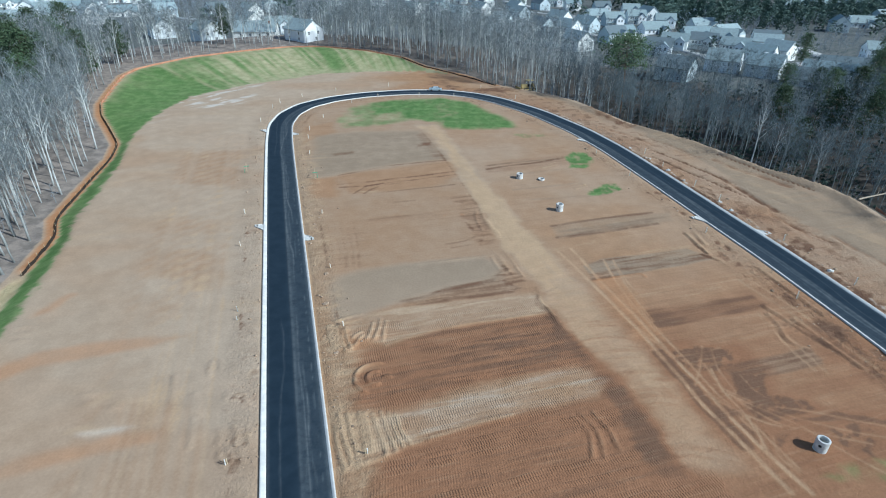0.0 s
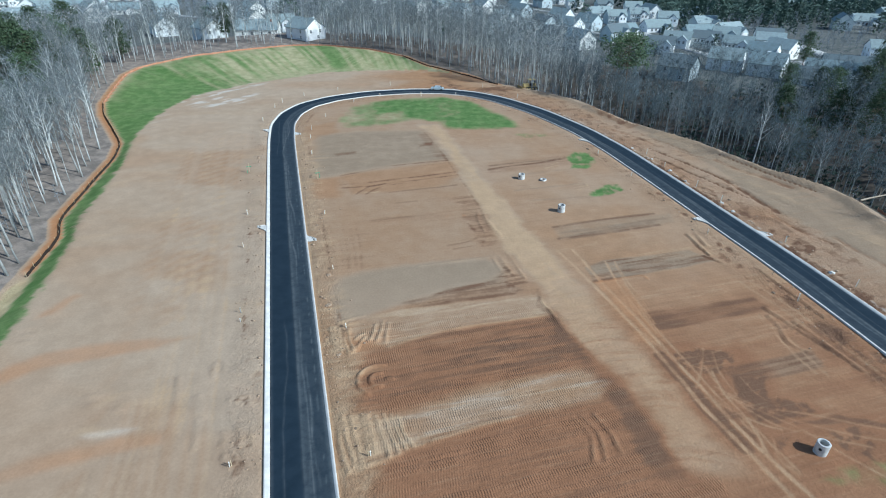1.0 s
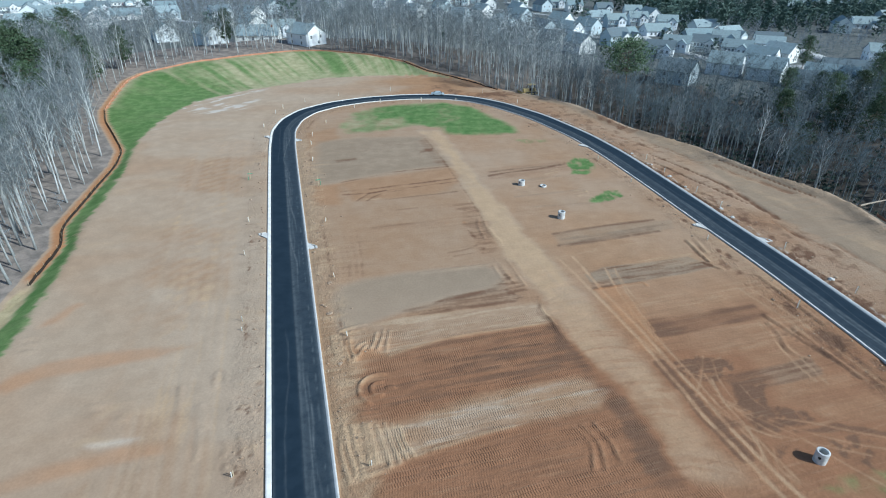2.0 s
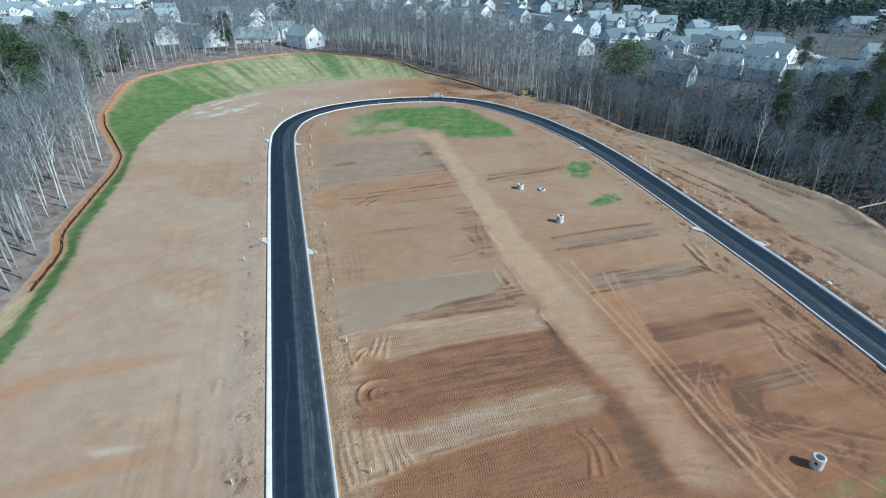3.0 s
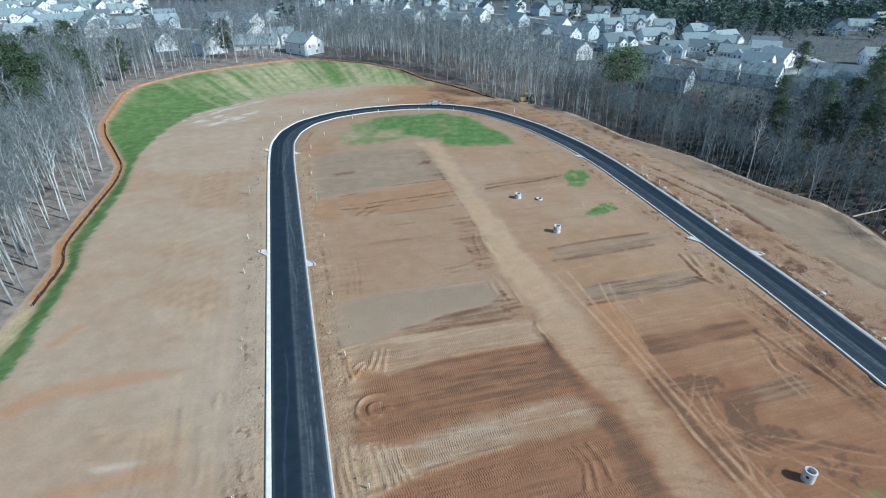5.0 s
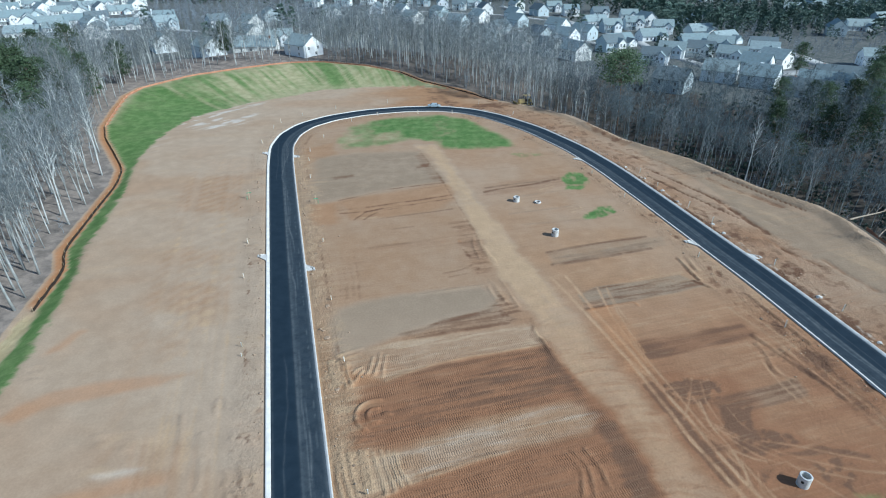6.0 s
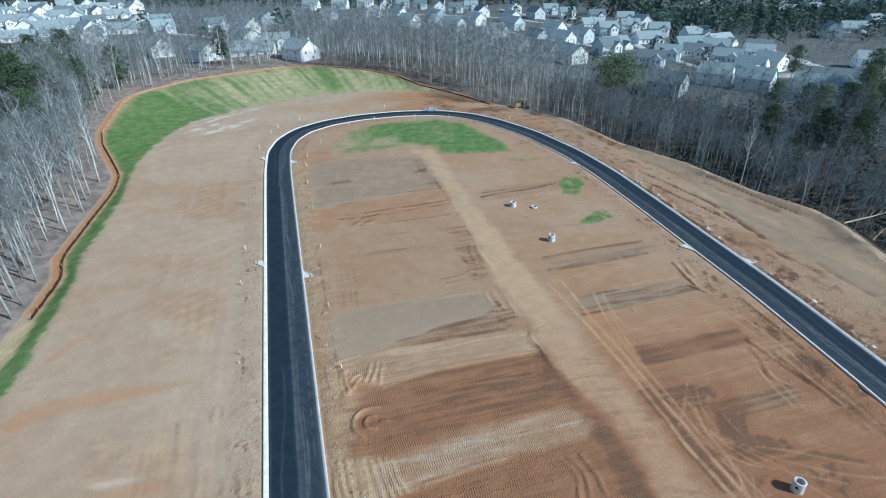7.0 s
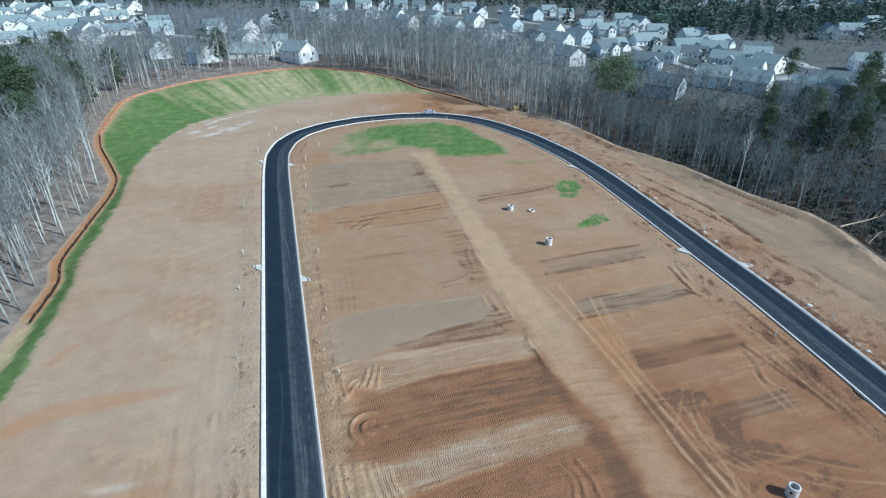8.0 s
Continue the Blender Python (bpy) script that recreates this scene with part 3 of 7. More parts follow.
    for line, a in (([(0.6, 85.2), (3.7, 86.2), (5.8, 87.9)], .5), ([(1.6, 83.8), (4.8, 85.0), (7.0, 86.6)], .5), ([(5.7, 90.4), (5.2, 92.7), (4.4, 94.0)], .4)):
        z = z + furrow(line, 0.30, 0.05, 0.3, dark=a, orange=0.15)
    for line in ([(6.7, 98.6), (6.4, 96.2), (7.1, 92.2), (7.6, 90.4)], [(7.8, 97.9), (8.3, 94.0), (9.2, 91.3)], [(8.6, 95.0), (9.4, 91.8), (10.5, 89.1)]):
        z = z + furrow(line, 0.24, 0.20, pale=0.3, dark=0.1)
    # the smooth grey slab, its dark fringe and the ridge above it
    # the dark line behind the pale ridge is its shadow, put into the soil
    z = z + furrow([(-4.2, 78.1), (0.6, 79.3), (6.4, 80.8), (8.6, 81.3)], 0.22, 0.28, pale=0.75) + furrow([(-3.7, 78.8), (1.5, 80.2), (6.5, 81.3)], 0.3, -0.05, 0.3, dark=0.38)
    slab = patch(hx, hy, [(-17.1, 69.5), (-16.6, 73.9), (-13.4, 75.9), (-7.9, 77.6), (-1.3, 79.0), (6.9, 80.4), (9.4, 76.9), (7.7, 73.9), (4.6, 72.6), (0.5, 70.9), (-6.1, 66.9), (-11.0, 63.7), (-14.8, 61.9), (-16.1, 64.8)], 1.5)
    spread(slab, grey=0.56, ash=0.05)
    for n_ in ("clay", "umber", "dark", "pale"):
        k[n_] *= 1 - 0.7 * slab
    k["bands"] *= 1 - 0.9 * slab
    fringe = patch(hx, hy, [(-6.3, 67.2), (-2.1, 69.2), (0.5, 71.2), (4.6, 72.6), (7.7, 73.9), (9.5, 76.2), (10.5, 72.8), (12.1, 71.2), (10.6, 69.5), (5.7, 68.7), (1.4, 67.6), (-3.3, 66.4)], 0.6)
    spread(fringe, grey=0.4, dark=0.22, umber=0.15)
    spread(fringe * step(drag2, 0.42, 0.58), dark=0.25)
    z = z + furrow([(-6.1, 67.4), (-3.4, 68.4), (0.5, 70.7), (5.0, 72.4), (8.0, 73.6)], 0.42, -0.06, 0.35, dark=0.42) + furrow([(-5.4, 66.1), (-2.0, 66.9), (2.2, 67.8), (6.6, 68.9), (10.6, 70.0)], 0.40, -0.05, 0.35, dark=0.34)
    for line in ([(8.7, 83.0), (9.9, 78.6), (10.8, 76.0)], [(9.4, 81.9), (10.6, 77.7), (11.4, 74.4)], [(8.2, 80.8), (9.3, 76.5)], [(10.8, 82.7), (12.1, 77.7), (12.9, 74.4)]):
        z = z + furrow(line, 0.22, 0.22, pale=0.3, dark=0.15)
    spread(patch(u, v, [(9.6, 78.6), (12.9, 74.4), (14.6, 70.1), (10.6, 70.1), (9.6, 73.6)], 0.6) * streaks, dark=0.45)
    # milky band with track cleats
    milky = patch(hx, hy, [(-13.8, 60.7), (-11.0, 63.4), (-6.1, 65.8), (1.4, 67.2), (10.5, 69.2), (14.7, 69.5), (15.6, 64.7), (9.5, 63.3), (5.3, 62.3), (-1.1, 60.3), (-7.2, 57.3), (-11.2, 58.5)], 0.8)
    spread(milky, grey=0.25, ash=0.34)
    spread(milky * streaks, pale=0.45)
    k["umber"] *= 1 - 0.85 * milky
    k["dark"] *= 1 - 0.5 * milky
    spread(milky * step(0.5 * drag + 0.5 * drag2, 0.48, 0.68), chalk=0.22)
    z = z + furrow([(-7.2, 57.2), (-4.2, 58.8), (-1.1, 60.2), (2.1, 61.4), (5.3, 62.3), (9.9, 63.3), (14.7, 64.5)], 0.26, 0.18, 0.25, pale=0.55, orange=0.18)
    spread(patch(u, v, [(-10.4, 58.5), (-7.4, 59.4), (-1.1, 61.9), (5.4, 63.4), (5.3, 62.1), (-1.1, 60.0), (-7.2, 57.1), (-10.9, 56.8)], 0.8), orange=0.22)
    # churned end of that lot by the street
    spread(patch(u, v, [(-13.7, 60.7), (-7.6, 62.1), (-5.1, 60.3), (-10.1, 56.0), (-12.8, 55.4)], 0.9), orange=0.24, clay=0.3)
    for line in ([(-15.7, 61.1), (-14.9, 58.5), (-14.3, 56.2)], [(-15.2, 61.1), (-14.5, 58.5), (-13.8, 56.0)], [(-14.6, 60.9), (-13.9, 58.5), (-13.4, 56.2)], [(-14.1, 61.1), (-13.3, 58.3), (-12.6, 56.0)], [(-13.3, 60.7), (-12.5, 57.9), (-11.8, 56.2)], [(-11.9, 58.5), (-11.6, 59.4), (-10.9, 59.9)], [(-11.3, 57.1), (-11.0, 58.5), (-10.6, 59.2)], [(-10.0, 58.5), (-9.6, 59.9), (-9.7, 61.9)], [(-9.0, 58.5), (-8.7, 60.6), (-8.8, 62.9)], [(-7.8, 57.9), (-7.9, 60.3), (-7.9, 62.4)]):
        z = z + furrow(line, 0.22, 0.36, 0.2, pale=0.55)
    for line in ([(-15.5, 61.1), (-14.7, 58.5), (-14.1, 56.0)], [(-13.8, 61.4), (-13.0, 58.5), (-12.2, 56.0)]):
        z = z + furrow(line, 0.16, -0.10, 0.2, dark=0.4)
    z = z + furrow([(-14.7, 62.3), (-13.4, 63.2), (-11.7, 64.0)], 0.28, 0.30, pale=0.3) + furrow([(-14.3, 61.5), (-12.9, 62.4), (-11.7, 62.9)], 0.2, 0.2, dark=0.25)
    z = z + furrow([(-13.5, 60.9), (-13.1, 60.4)], 0.5, 0.4, 0.3, dark=0.3) + furrow([(-12.2, 56.0), (-11.7, 56.7)], 0.5, 0.4, 0.3, pale=0.4)
    # brown lot: red-brown soil dragged in long strokes
    brown = patch(hx, hy, [(-14.4, 53.0), (-10.7, 55.4), (-7.2, 57.1), (-1.1, 59.9), (5.3, 62.0), (15.8, 64.2), (17.5, 60.3), (19.9, 54.9), (16.1, 53.4), (8.2, 51.2), (4.6, 50.3), (-1.6, 47.5), (-5.5, 45.8), (-8.5, 45.6), (-12.2, 46.0)], 1.0)
    spread(brown, umber=0.20)
    spread(brown * step(drag, 0.36, 0.60), dark=0.15, umber=0.18)
    spread(brown * step(drag2, 0.42, 0.60), dark=0.26)
    spread(patch(hx, hy, [(3.6, 58.5), (7.7, 61.1), (16.0, 63.4), (17.5, 58.5), (16.1, 55.3), (5.5, 53.0), (1.2, 53.0)], 2.0), dark=0.20, orange=0.16)
    spread(patch(u, v, [(-14.1, 53.0), (-10.7, 54.9), (-10.3, 52.0), (-10.8, 48.2), (-9.6, 46.5), (-12.2, 46.0)], 1.5), pale=0.30, clay=0.3)
    z = z + furrow([(-5.7, 48.2), (-1.7, 49.7), (1.1, 50.5), (4.0, 51.4), (6.9, 52.0)], 0.2, 0.12, pale=0.3)
    # pale band
    low = patch(hx, hy, [(-7.7, 44.0), (-4.2, 45.9), (0.4, 48.0), (4.6, 50.2), (11.1, 51.8), (19.1, 53.6), (20.9, 50.5), (18.8, 48.1), (11.6, 45.9), (5.5, 44.1), (0.4, 42.1), (-3.0, 40.7), (-5.7, 39.4), (-8.6, 38.7)], 1.2)
    spread(low, grey=0.20, ash=0.22)
    spread(low * step(drag, 0.36, 0.62), ash=0.16)
    spread(low * streaks, pale=0.30)
    k["umber"] *= 1 - 0.75 * low
    k["dark"] *= 1 - 0.5 * low
    spread(patch(hx, hy, [(-3.2, 45.2), (5.2, 48.7), (9.9, 47.8), (4.9, 44.8), (-1.5, 43.2)], 2.0), ash=0.26)
    z = z + furrow([(-3.0, 40.7), (0.4, 42.2), (2.9, 43.3), (5.6, 44.3), (7.9, 44.9)], 0.30, 0.20, 0.3, pale=0.6) + furrow([(-8.5, 37.9), (-7.1, 38.6), (-4.8, 39.6)], 0.26, 0.24, pale=0.5)
    spread(patch(u, v, [(5.5, 43.9), (11.6, 45.9), (18.8, 48.0), (21.0, 48.7), (20.7, 47.5), (11.5, 44.8), (6.1, 43.2)], 0.7), orange=0.12, dark=0.22)
    spread(low * step(0.5 * drag + 0.5 * drag2, 0.46, 0.66), chalk=0.34)
    # windrows at its end by the street
    spread(patch(u, v, [(-12.1, 45.6), (-5.5, 45.6), (-3.3, 40.9), (-5.6, 39.0), (-9.0, 38.2), (-10.5, 40.1)], 1.0), pale=0.25, grey=0.2)
    # dark trough west of each windrow: its shaded side put into the soil colour
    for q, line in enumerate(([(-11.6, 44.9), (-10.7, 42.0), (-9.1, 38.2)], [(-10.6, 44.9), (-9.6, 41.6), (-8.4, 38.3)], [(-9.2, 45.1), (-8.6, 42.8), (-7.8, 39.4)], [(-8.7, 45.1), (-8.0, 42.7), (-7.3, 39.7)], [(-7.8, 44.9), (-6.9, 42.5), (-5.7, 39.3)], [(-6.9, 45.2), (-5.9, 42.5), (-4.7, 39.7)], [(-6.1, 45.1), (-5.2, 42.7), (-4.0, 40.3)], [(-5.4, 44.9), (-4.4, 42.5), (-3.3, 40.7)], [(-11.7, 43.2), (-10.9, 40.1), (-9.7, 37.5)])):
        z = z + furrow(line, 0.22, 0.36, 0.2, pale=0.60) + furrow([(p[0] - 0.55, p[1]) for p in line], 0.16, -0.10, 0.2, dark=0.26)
    z = z + furrow([(-12.3, 46.8), (-9.7, 47.2), (-6.3, 47.3)], 0.14, 0.12, dark=0.2) + furrow([(-11.7, 45.3), (-9.5, 45.6), (-6.2, 45.9)], 0.14, 0.12, dark=0.2)
    # nearest lot
    near_lot = patch(hx, hy, [(-8.4, 37.2), (-4.8, 39.4), (0.4, 42.0), (5.5, 43.8), (11.6, 45.6), (19.8, 48.0), (21.4, 43.1), (21.8, 38.6), (19.8, 32.4), (-9.9, 32.4)], 1.2)
    spread(near_lot, umber=0.22)
    spread(near_lot * step(drag2, 0.38, 0.60), dark=0.24)
    spread(patch(u, v, [(13.2, 45.6), (20.1, 47.8), (21.5, 41.6), (21.8, 38.6), (12.9, 38.6), (10.8, 40.9)], 1.6), orange=0.10, pale=0.12, grey=0.15)
    z = z + furrow([(-2.3, 38.6), (-0.2, 39.6), (1.7, 40.0)], 0.2, 0.14, pale=0.4)
    # curved ridges, their side away from the sun darkened in the soil colour
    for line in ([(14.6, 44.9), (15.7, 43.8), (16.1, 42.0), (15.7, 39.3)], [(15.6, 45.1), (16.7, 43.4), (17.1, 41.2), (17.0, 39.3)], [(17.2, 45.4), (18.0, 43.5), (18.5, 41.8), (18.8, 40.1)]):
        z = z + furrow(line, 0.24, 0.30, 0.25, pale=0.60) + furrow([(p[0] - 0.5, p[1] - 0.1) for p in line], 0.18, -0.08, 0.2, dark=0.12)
    # dark shoulders of the haul way
    spread(patch(hx, hy, [(19.9, 48.7), (21.9, 49.5), (23.3, 43.1), (23.7, 39.4), (21.1, 38.6), (20.4, 41.5)], 0.8), dark=0.62, umber=0.5)
    spread(patch(u, v, [(23.3, 43.1), (23.9, 39.8), (24.7, 36.1), (22.1, 36.1), (20.9, 39.4)], 1.2), dark=0.4, umber=0.4)
    spread(patch(u, v, [(15.4, 61.9), (17.5, 58.5), (20.1, 53.0), (21.7, 49.3), (19.5, 48.4), (17.8, 53.0)], 1.0) * (0.4 + 0.6 * n2), dark=0.55, umber=0.4)
    spread(patch(u, v, [(19.3, 56.2), (21.8, 53.0), (22.8, 50.1), (20.3, 48.7), (19.0, 52.0)], 1.0), umber=0.3)
    for line in ([(14.1, 70.4), (14.9, 67.5), (15.9, 63.4), (16.5, 60.9)], [(14.7, 67.8), (15.6, 64.7), (16.2, 61.9)], [(15.4, 65.4), (16.3, 62.6), (17.1, 60.4)]):
        z = z + furrow(line, 0.22, 0.12, pale=0.2, dark=0.1)
    spread(patch(u, v, [(13.8, 71.0), (14.8, 68.9), (17.1, 60.6), (16.2, 59.7), (14.2, 64.7)], 0.5), dark=0.42)
    z = z + furrow([(-5.8, 151.5), (-1.3, 136.7), (1.9, 123.5), (5.6, 108.6), (7.5, 99.4)], 0.35, -0.06, 0.3, dark=0.34)
    # lots east of the spine
    k["umber"] *= np.where(gold, 0.85, 1.0)
    spread(np.where(gold & (y < 100), (1 - step(y, 80, 100)) * lots, 0) * (0.10 + 0.20 * broad), pale=1.0, orange=0.5)
    for line, a in (([(10.5, 122.4), (15.9, 124.9), (23.0, 127.1), (30.0, 130.6)], 0.62), ([(11.2, 124.9), (18.9, 127.5), (28.4, 129.8)], 0.38), ([(15.2, 118.6), (23.5, 121.3), (30.0, 123.4)], 0.30), ([(15.3, 110.1), (22.0, 111.9), (31.3, 114.4)], 0.42), ([(17.4, 104.9), (26.0, 106.3), (35.4, 108.0)], 0.24),
                    ([(20.7, 92.9), (25.9, 94.7), (33.1, 96.9), (41.6, 99.1)], 0.62), ([(20.9, 88.1), (26.9, 89.6), (32.7, 91.3), (41.1, 94.0)], 0.55), ([(21.9, 90.6), (29.8, 92.6), (43.1, 96.9)], 0.28), ([(22.6, 89.1), (31.8, 92.2), (40.3, 95.0)], 0.24)):
        z = z + furrow(line, 0.42, -0.08, 0.4, dark=a, grey=0.3)
    spread(patch(hx, hy, [(20.6, 92.7), (33.0, 96.6), (45.1, 99.3), (44.7, 95.0), (32.6, 91.1), (20.8, 87.9)], 0.8), grey=0.42, dark=0.10)
    spread(patch(u, v, [(10.3, 127.1), (16.3, 129.4), (31.0, 132.6), (29.7, 125.6), (15.4, 120.7), (10.3, 119.3)], 1.0), dark=0.22, umber=0.2)
    for line in ([(28.6, 113.4), (31.3, 114.4), (31.6, 112.2)], [(28.8, 111.9), (31.6, 113.1)], [(29.0, 110.7), (31.6, 111.9)], [(23.9, 123.5), (27.6, 125.6)], [(24.8, 124.9), (27.5, 127.1)], [(29.3, 131.0), (32.3, 131.8)]):
        z = z + furrow(line, 0.26, 0.22, 0.25, pale=0.65)
    sod = patch(hx, hy, [(23.4, 78.1), (27.0, 80.4), (36.2, 82.6), (42.8, 84.4), (45.0, 82.3), (46.4, 80.6), (39.5, 78.1), (31.2, 75.7), (23.7, 73.4)], 0.6)
    spread(sod, grey=0.85, dark=0.22)
    spread(sod * step(drag2, 0.42, 0.62), dark=0.24)
    z = z + furrow([(23.7, 73.4), (28.2, 74.8), (32.2, 75.8), (32.6, 74.8)], 0.24, 0.25, dark=0.2, orange=0.5)
    lot = patch(hx, hy, [(28.9, 65.3), (35.3, 66.8), (40.9, 68.1), (47.1, 69.8), (48.2, 66.9), (43.8, 65.0), (38.1, 63.4), (33.5, 62.1), (29.1, 60.9)], 0.45)
    spread(lot, dark=0.42, umber=0.25)
    spread(lot * step(drag, 0.4, 0.6), dark=0.18)
    sod = patch(hx, hy, [(35.1, 52.8), (40.5, 54.9), (46.7, 56.8), (49.1, 57.6), (48.8, 53.8), (44.4, 52.6), (40.2, 51.4), (35.9, 49.9)], 0.5)
    spread(sod, grey=0.6, dark=0.28)
    spread(sod * step(drag2, 0.45, 0.65), dark=0.22)
    k["umber"] *= 1 - 0.7 * np.clip(k["grey"], 0, 1) - 0.3 * np.clip(k["pale"], 0, 1)
    # churned ends of these lots by the street
    churn = patch(u, v, [(44.9, 85.8), (46.2, 80.0), (48.8, 71.9), (50.4, 63.4), (51.7, 56.2), (53.4, 48.2), (56.8, 53.0), (55.3, 60.9), (53.4, 68.9), (51.1, 78.6), (50.1, 87.2)], 0.9) * np.where(gold, 1, 0)
    spread(churn * step(fbm(x / 1.5, y / 2.4, 121), 0.48, 0.64), dark=0.44, umber=0.2)
    spread(churn, rough=0.35)
    # ridges with a sunk dark line to the west that paints their shade
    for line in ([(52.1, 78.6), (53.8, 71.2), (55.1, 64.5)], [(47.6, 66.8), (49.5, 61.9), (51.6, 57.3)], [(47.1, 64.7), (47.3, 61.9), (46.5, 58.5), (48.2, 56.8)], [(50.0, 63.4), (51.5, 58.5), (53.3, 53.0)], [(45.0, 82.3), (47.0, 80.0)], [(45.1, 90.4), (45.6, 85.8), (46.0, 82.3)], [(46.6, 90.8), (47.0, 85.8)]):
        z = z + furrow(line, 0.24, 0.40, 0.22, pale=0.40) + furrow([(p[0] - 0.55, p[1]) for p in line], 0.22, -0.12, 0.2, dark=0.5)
    for (cx, cy), r in zip([(50.8, 84.8), (53.9, 61.9), (57.2, 55.7), (46.3, 108.6), (47.6, 99.1), (54.7, 59.9)], (1.0, 2.0, 1.4, 0.8, 0.8, 1.2)):
        pit = step(1 - np.hypot((u - cx) / r, (v - cy) / (r * 1.3)), 0, 0.5)
        z = z - 0.14 * pit
        spread(pit * (0.5 + 0.5 * n2), dark=0.6)
    # smooth strip beside the west kerb
    kerbside = np.where(west & (y < 150), (1 - step(dr + 5.0 * (n2 - 0.5) + 4.0 * (drag - 0.5), 4.8, 11.0)), 0)
    for n_, keep_ in (("umber", 0.25), ("dark", 0.4), ("cleat", 0.3)):
        k[n_] *= 1 - (1 - keep_) * kerbside
    spread(kerbside, pale=0.34, grey=0.10)
    # mud where machines have turned
    blot = step(0.6 * fbm(x / 1.3, y / 1.3, 19) + 0.4 * fbm((x + y) / 2.2, (y - x) / 0.5, 20), 0.36, 0.54)
    spread(patch(u, v, [(27.6, 56.2), (32.2, 58.5), (38.9, 57.9), (41.0, 53.0), (39.3, 48.2), (43.3, 46.9), (40.9, 43.9), (34.2, 40.9), (31.8, 40.9), (30.0, 47.3)], 1.6), umber=0.45, dark=0.12)
    spread(patch(u, v, [(35.4, 43.1), (41.9, 45.6), (51.0, 44.8), (46.8, 38.7), (38.7, 38.0), (35.9, 39.4)], 1.8), umber=0.6, dark=0.12)
    spread(patch(u, v, [(23.6, 75.2), (27.5, 76.0), (30.7, 63.4), (29.1, 57.3), (26.8, 58.5), (25.3, 67.5)], 1.2), orange=0.45)
    mud = strip(hx, hy, [(28.3, 55.8), (29.9, 49.7), (31.3, 44.1), (32.4, 40.7)], 0.95, 0.4) * 0.8
    mud = np.maximum(mud, 0.95 * patch(u, v, [(30.0, 56.0), (34.1, 57.6), (38.5, 57.3), (37.0, 54.1), (34.4, 52.8), (31.7, 52.8), (30.1, 53.8)], 0.5) * (0.25 + 0.75 * blot))
    mud = np.maximum(mud, 0.98 * patch(u, v, [(35.9, 52.8), (40.1, 52.0), (38.8, 48.4), (42.8, 47.3), (42.9, 46.1), (39.1, 45.1), (36.3, 43.8), (34.7, 44.6), (34.4, 48.0)], 0.6) * (0.50 + 0.50 * blot))
    mud = np.maximum(mud, 0.72 * patch(u, v, [(30.2, 48.0), (33.4, 45.8), (35.1, 41.8), (33.7, 40.7), (32.0, 43.0)], 0.4) * (0.5 + 0.5 * blot))
    mud = np.maximum(mud, 0.92 * patch(u, v, [(42.4, 43.1), (46.2, 44.1), (48.6, 43.1), (46.1, 41.0), (45.6, 39.3), (42.8, 40.7)], 0.6) * (0.35 + 0.65 * blot))
    mud = np.maximum(mud, 0.75 * patch(u, v, [(36.1, 42.7), (38.3, 43.1), (38.1, 41.0), (35.7, 40.0)], 0.4) * (0.3 + 0.7 * blot))
    mud = np.maximum(mud, 0.70 * patch(u, v, [(39.2, 44.9), (45.2, 45.8), (50.7, 44.3), (50.1, 43.5), (44.3, 44.3), (39.1, 44.1)], 0.4))
    mud = np.maximum(mud, 0.55 * patch(u, v, [(54.5, 63.4), (56.4, 62.6), (56.8, 60.6), (54.6, 59.9), (53.3, 61.1)], 0.5))
    mud = np.maximum(mud, 0.50 * patch(u, v, [(47.1, 63.4), (50.9, 61.5), (50.0, 58.5), (46.2, 59.4)], 0.8) * blot)
    k["dark"] = np.maximum(k["dark"], mud)
    # the spine: golden, scraped sideways by the blade
    k["pale"] += np.where(block, spine * (0.42 + 0.55 * n1) * (1 - 0.35 * (1 - step(y, 50, 90))), 0)
    k["clay"] -= np.where(block, 0.35 * spine, 0)
    near_s = 1 - step(y, 60, 100)
    bow = y + 0.03 * (x - 24) ** 2 + 2.2 * (n1 - 0.5)
    sweep = 0.6 * fbm((x - 0.10 * (y - 50)) / 7, bow / 0.55, 17) + 0.4 * fbm(x / 3, bow / 0.28, 18)
    scuff = fbm((x + 0.28 * y) / 1.4, (y - 0.28 * x) / 9, 57)
    k["umber"] += np.where(block, spine * near_s * (0.22 * step(x + 0.25 * (y - 50), 25, 29)) + spine * near_s * 0.24 * step(sweep, 0.45, 0.66) * step(fbm(x / 5, y / 4, 58), 0.35, 0.65), 0)
    k["dark"] += np.where(block, 0.22 * spine * step(sweep, 0.50, 0.70) * (0.25 + 0.75 * near_s) * step(fbm(x / 5, y / 4, 58), 0.35, 0.65) + 0.20 * spine * step(scuff, 0.52, 0.70), 0)
    k["pale"] += np.where(block, 0.25 * spine * step(scuff, 0.50, 0.32), 0)
    k["orange"] += np.where(block, spine * (0.06 + 0.16 * near_s), 0)
    k["rough"] += np.where(block, spine * 0.15, 0)
    z = z + np.where(block, 0.16 * spine * near_s * (sweep - 0.5), 0)
    # wheel tracks: smooth golden lines pressed into the soil
    press = np.zeros_like(x)
    for half, depth, line in WHEEL_TRACKS:
        press = np.maximum(press, depth * strip(x * 0.9 + u * 0.1, y * 0.9 + v * 0.1, line, half, 0.2) * (0.68 + 0.32 * step(n2, 0.3, 0.6)))
        lip = depth * strip(x, y, line, half + 0.35, 0.25)
        z = z + 0.015 * lip
    z = z - 0.045 * press
    k["dark"] *= 1 - 0.85 * press
    k["umber"] *= 1 - 0.85 * press
    k["grey"] *= 1 - 0.6 * press
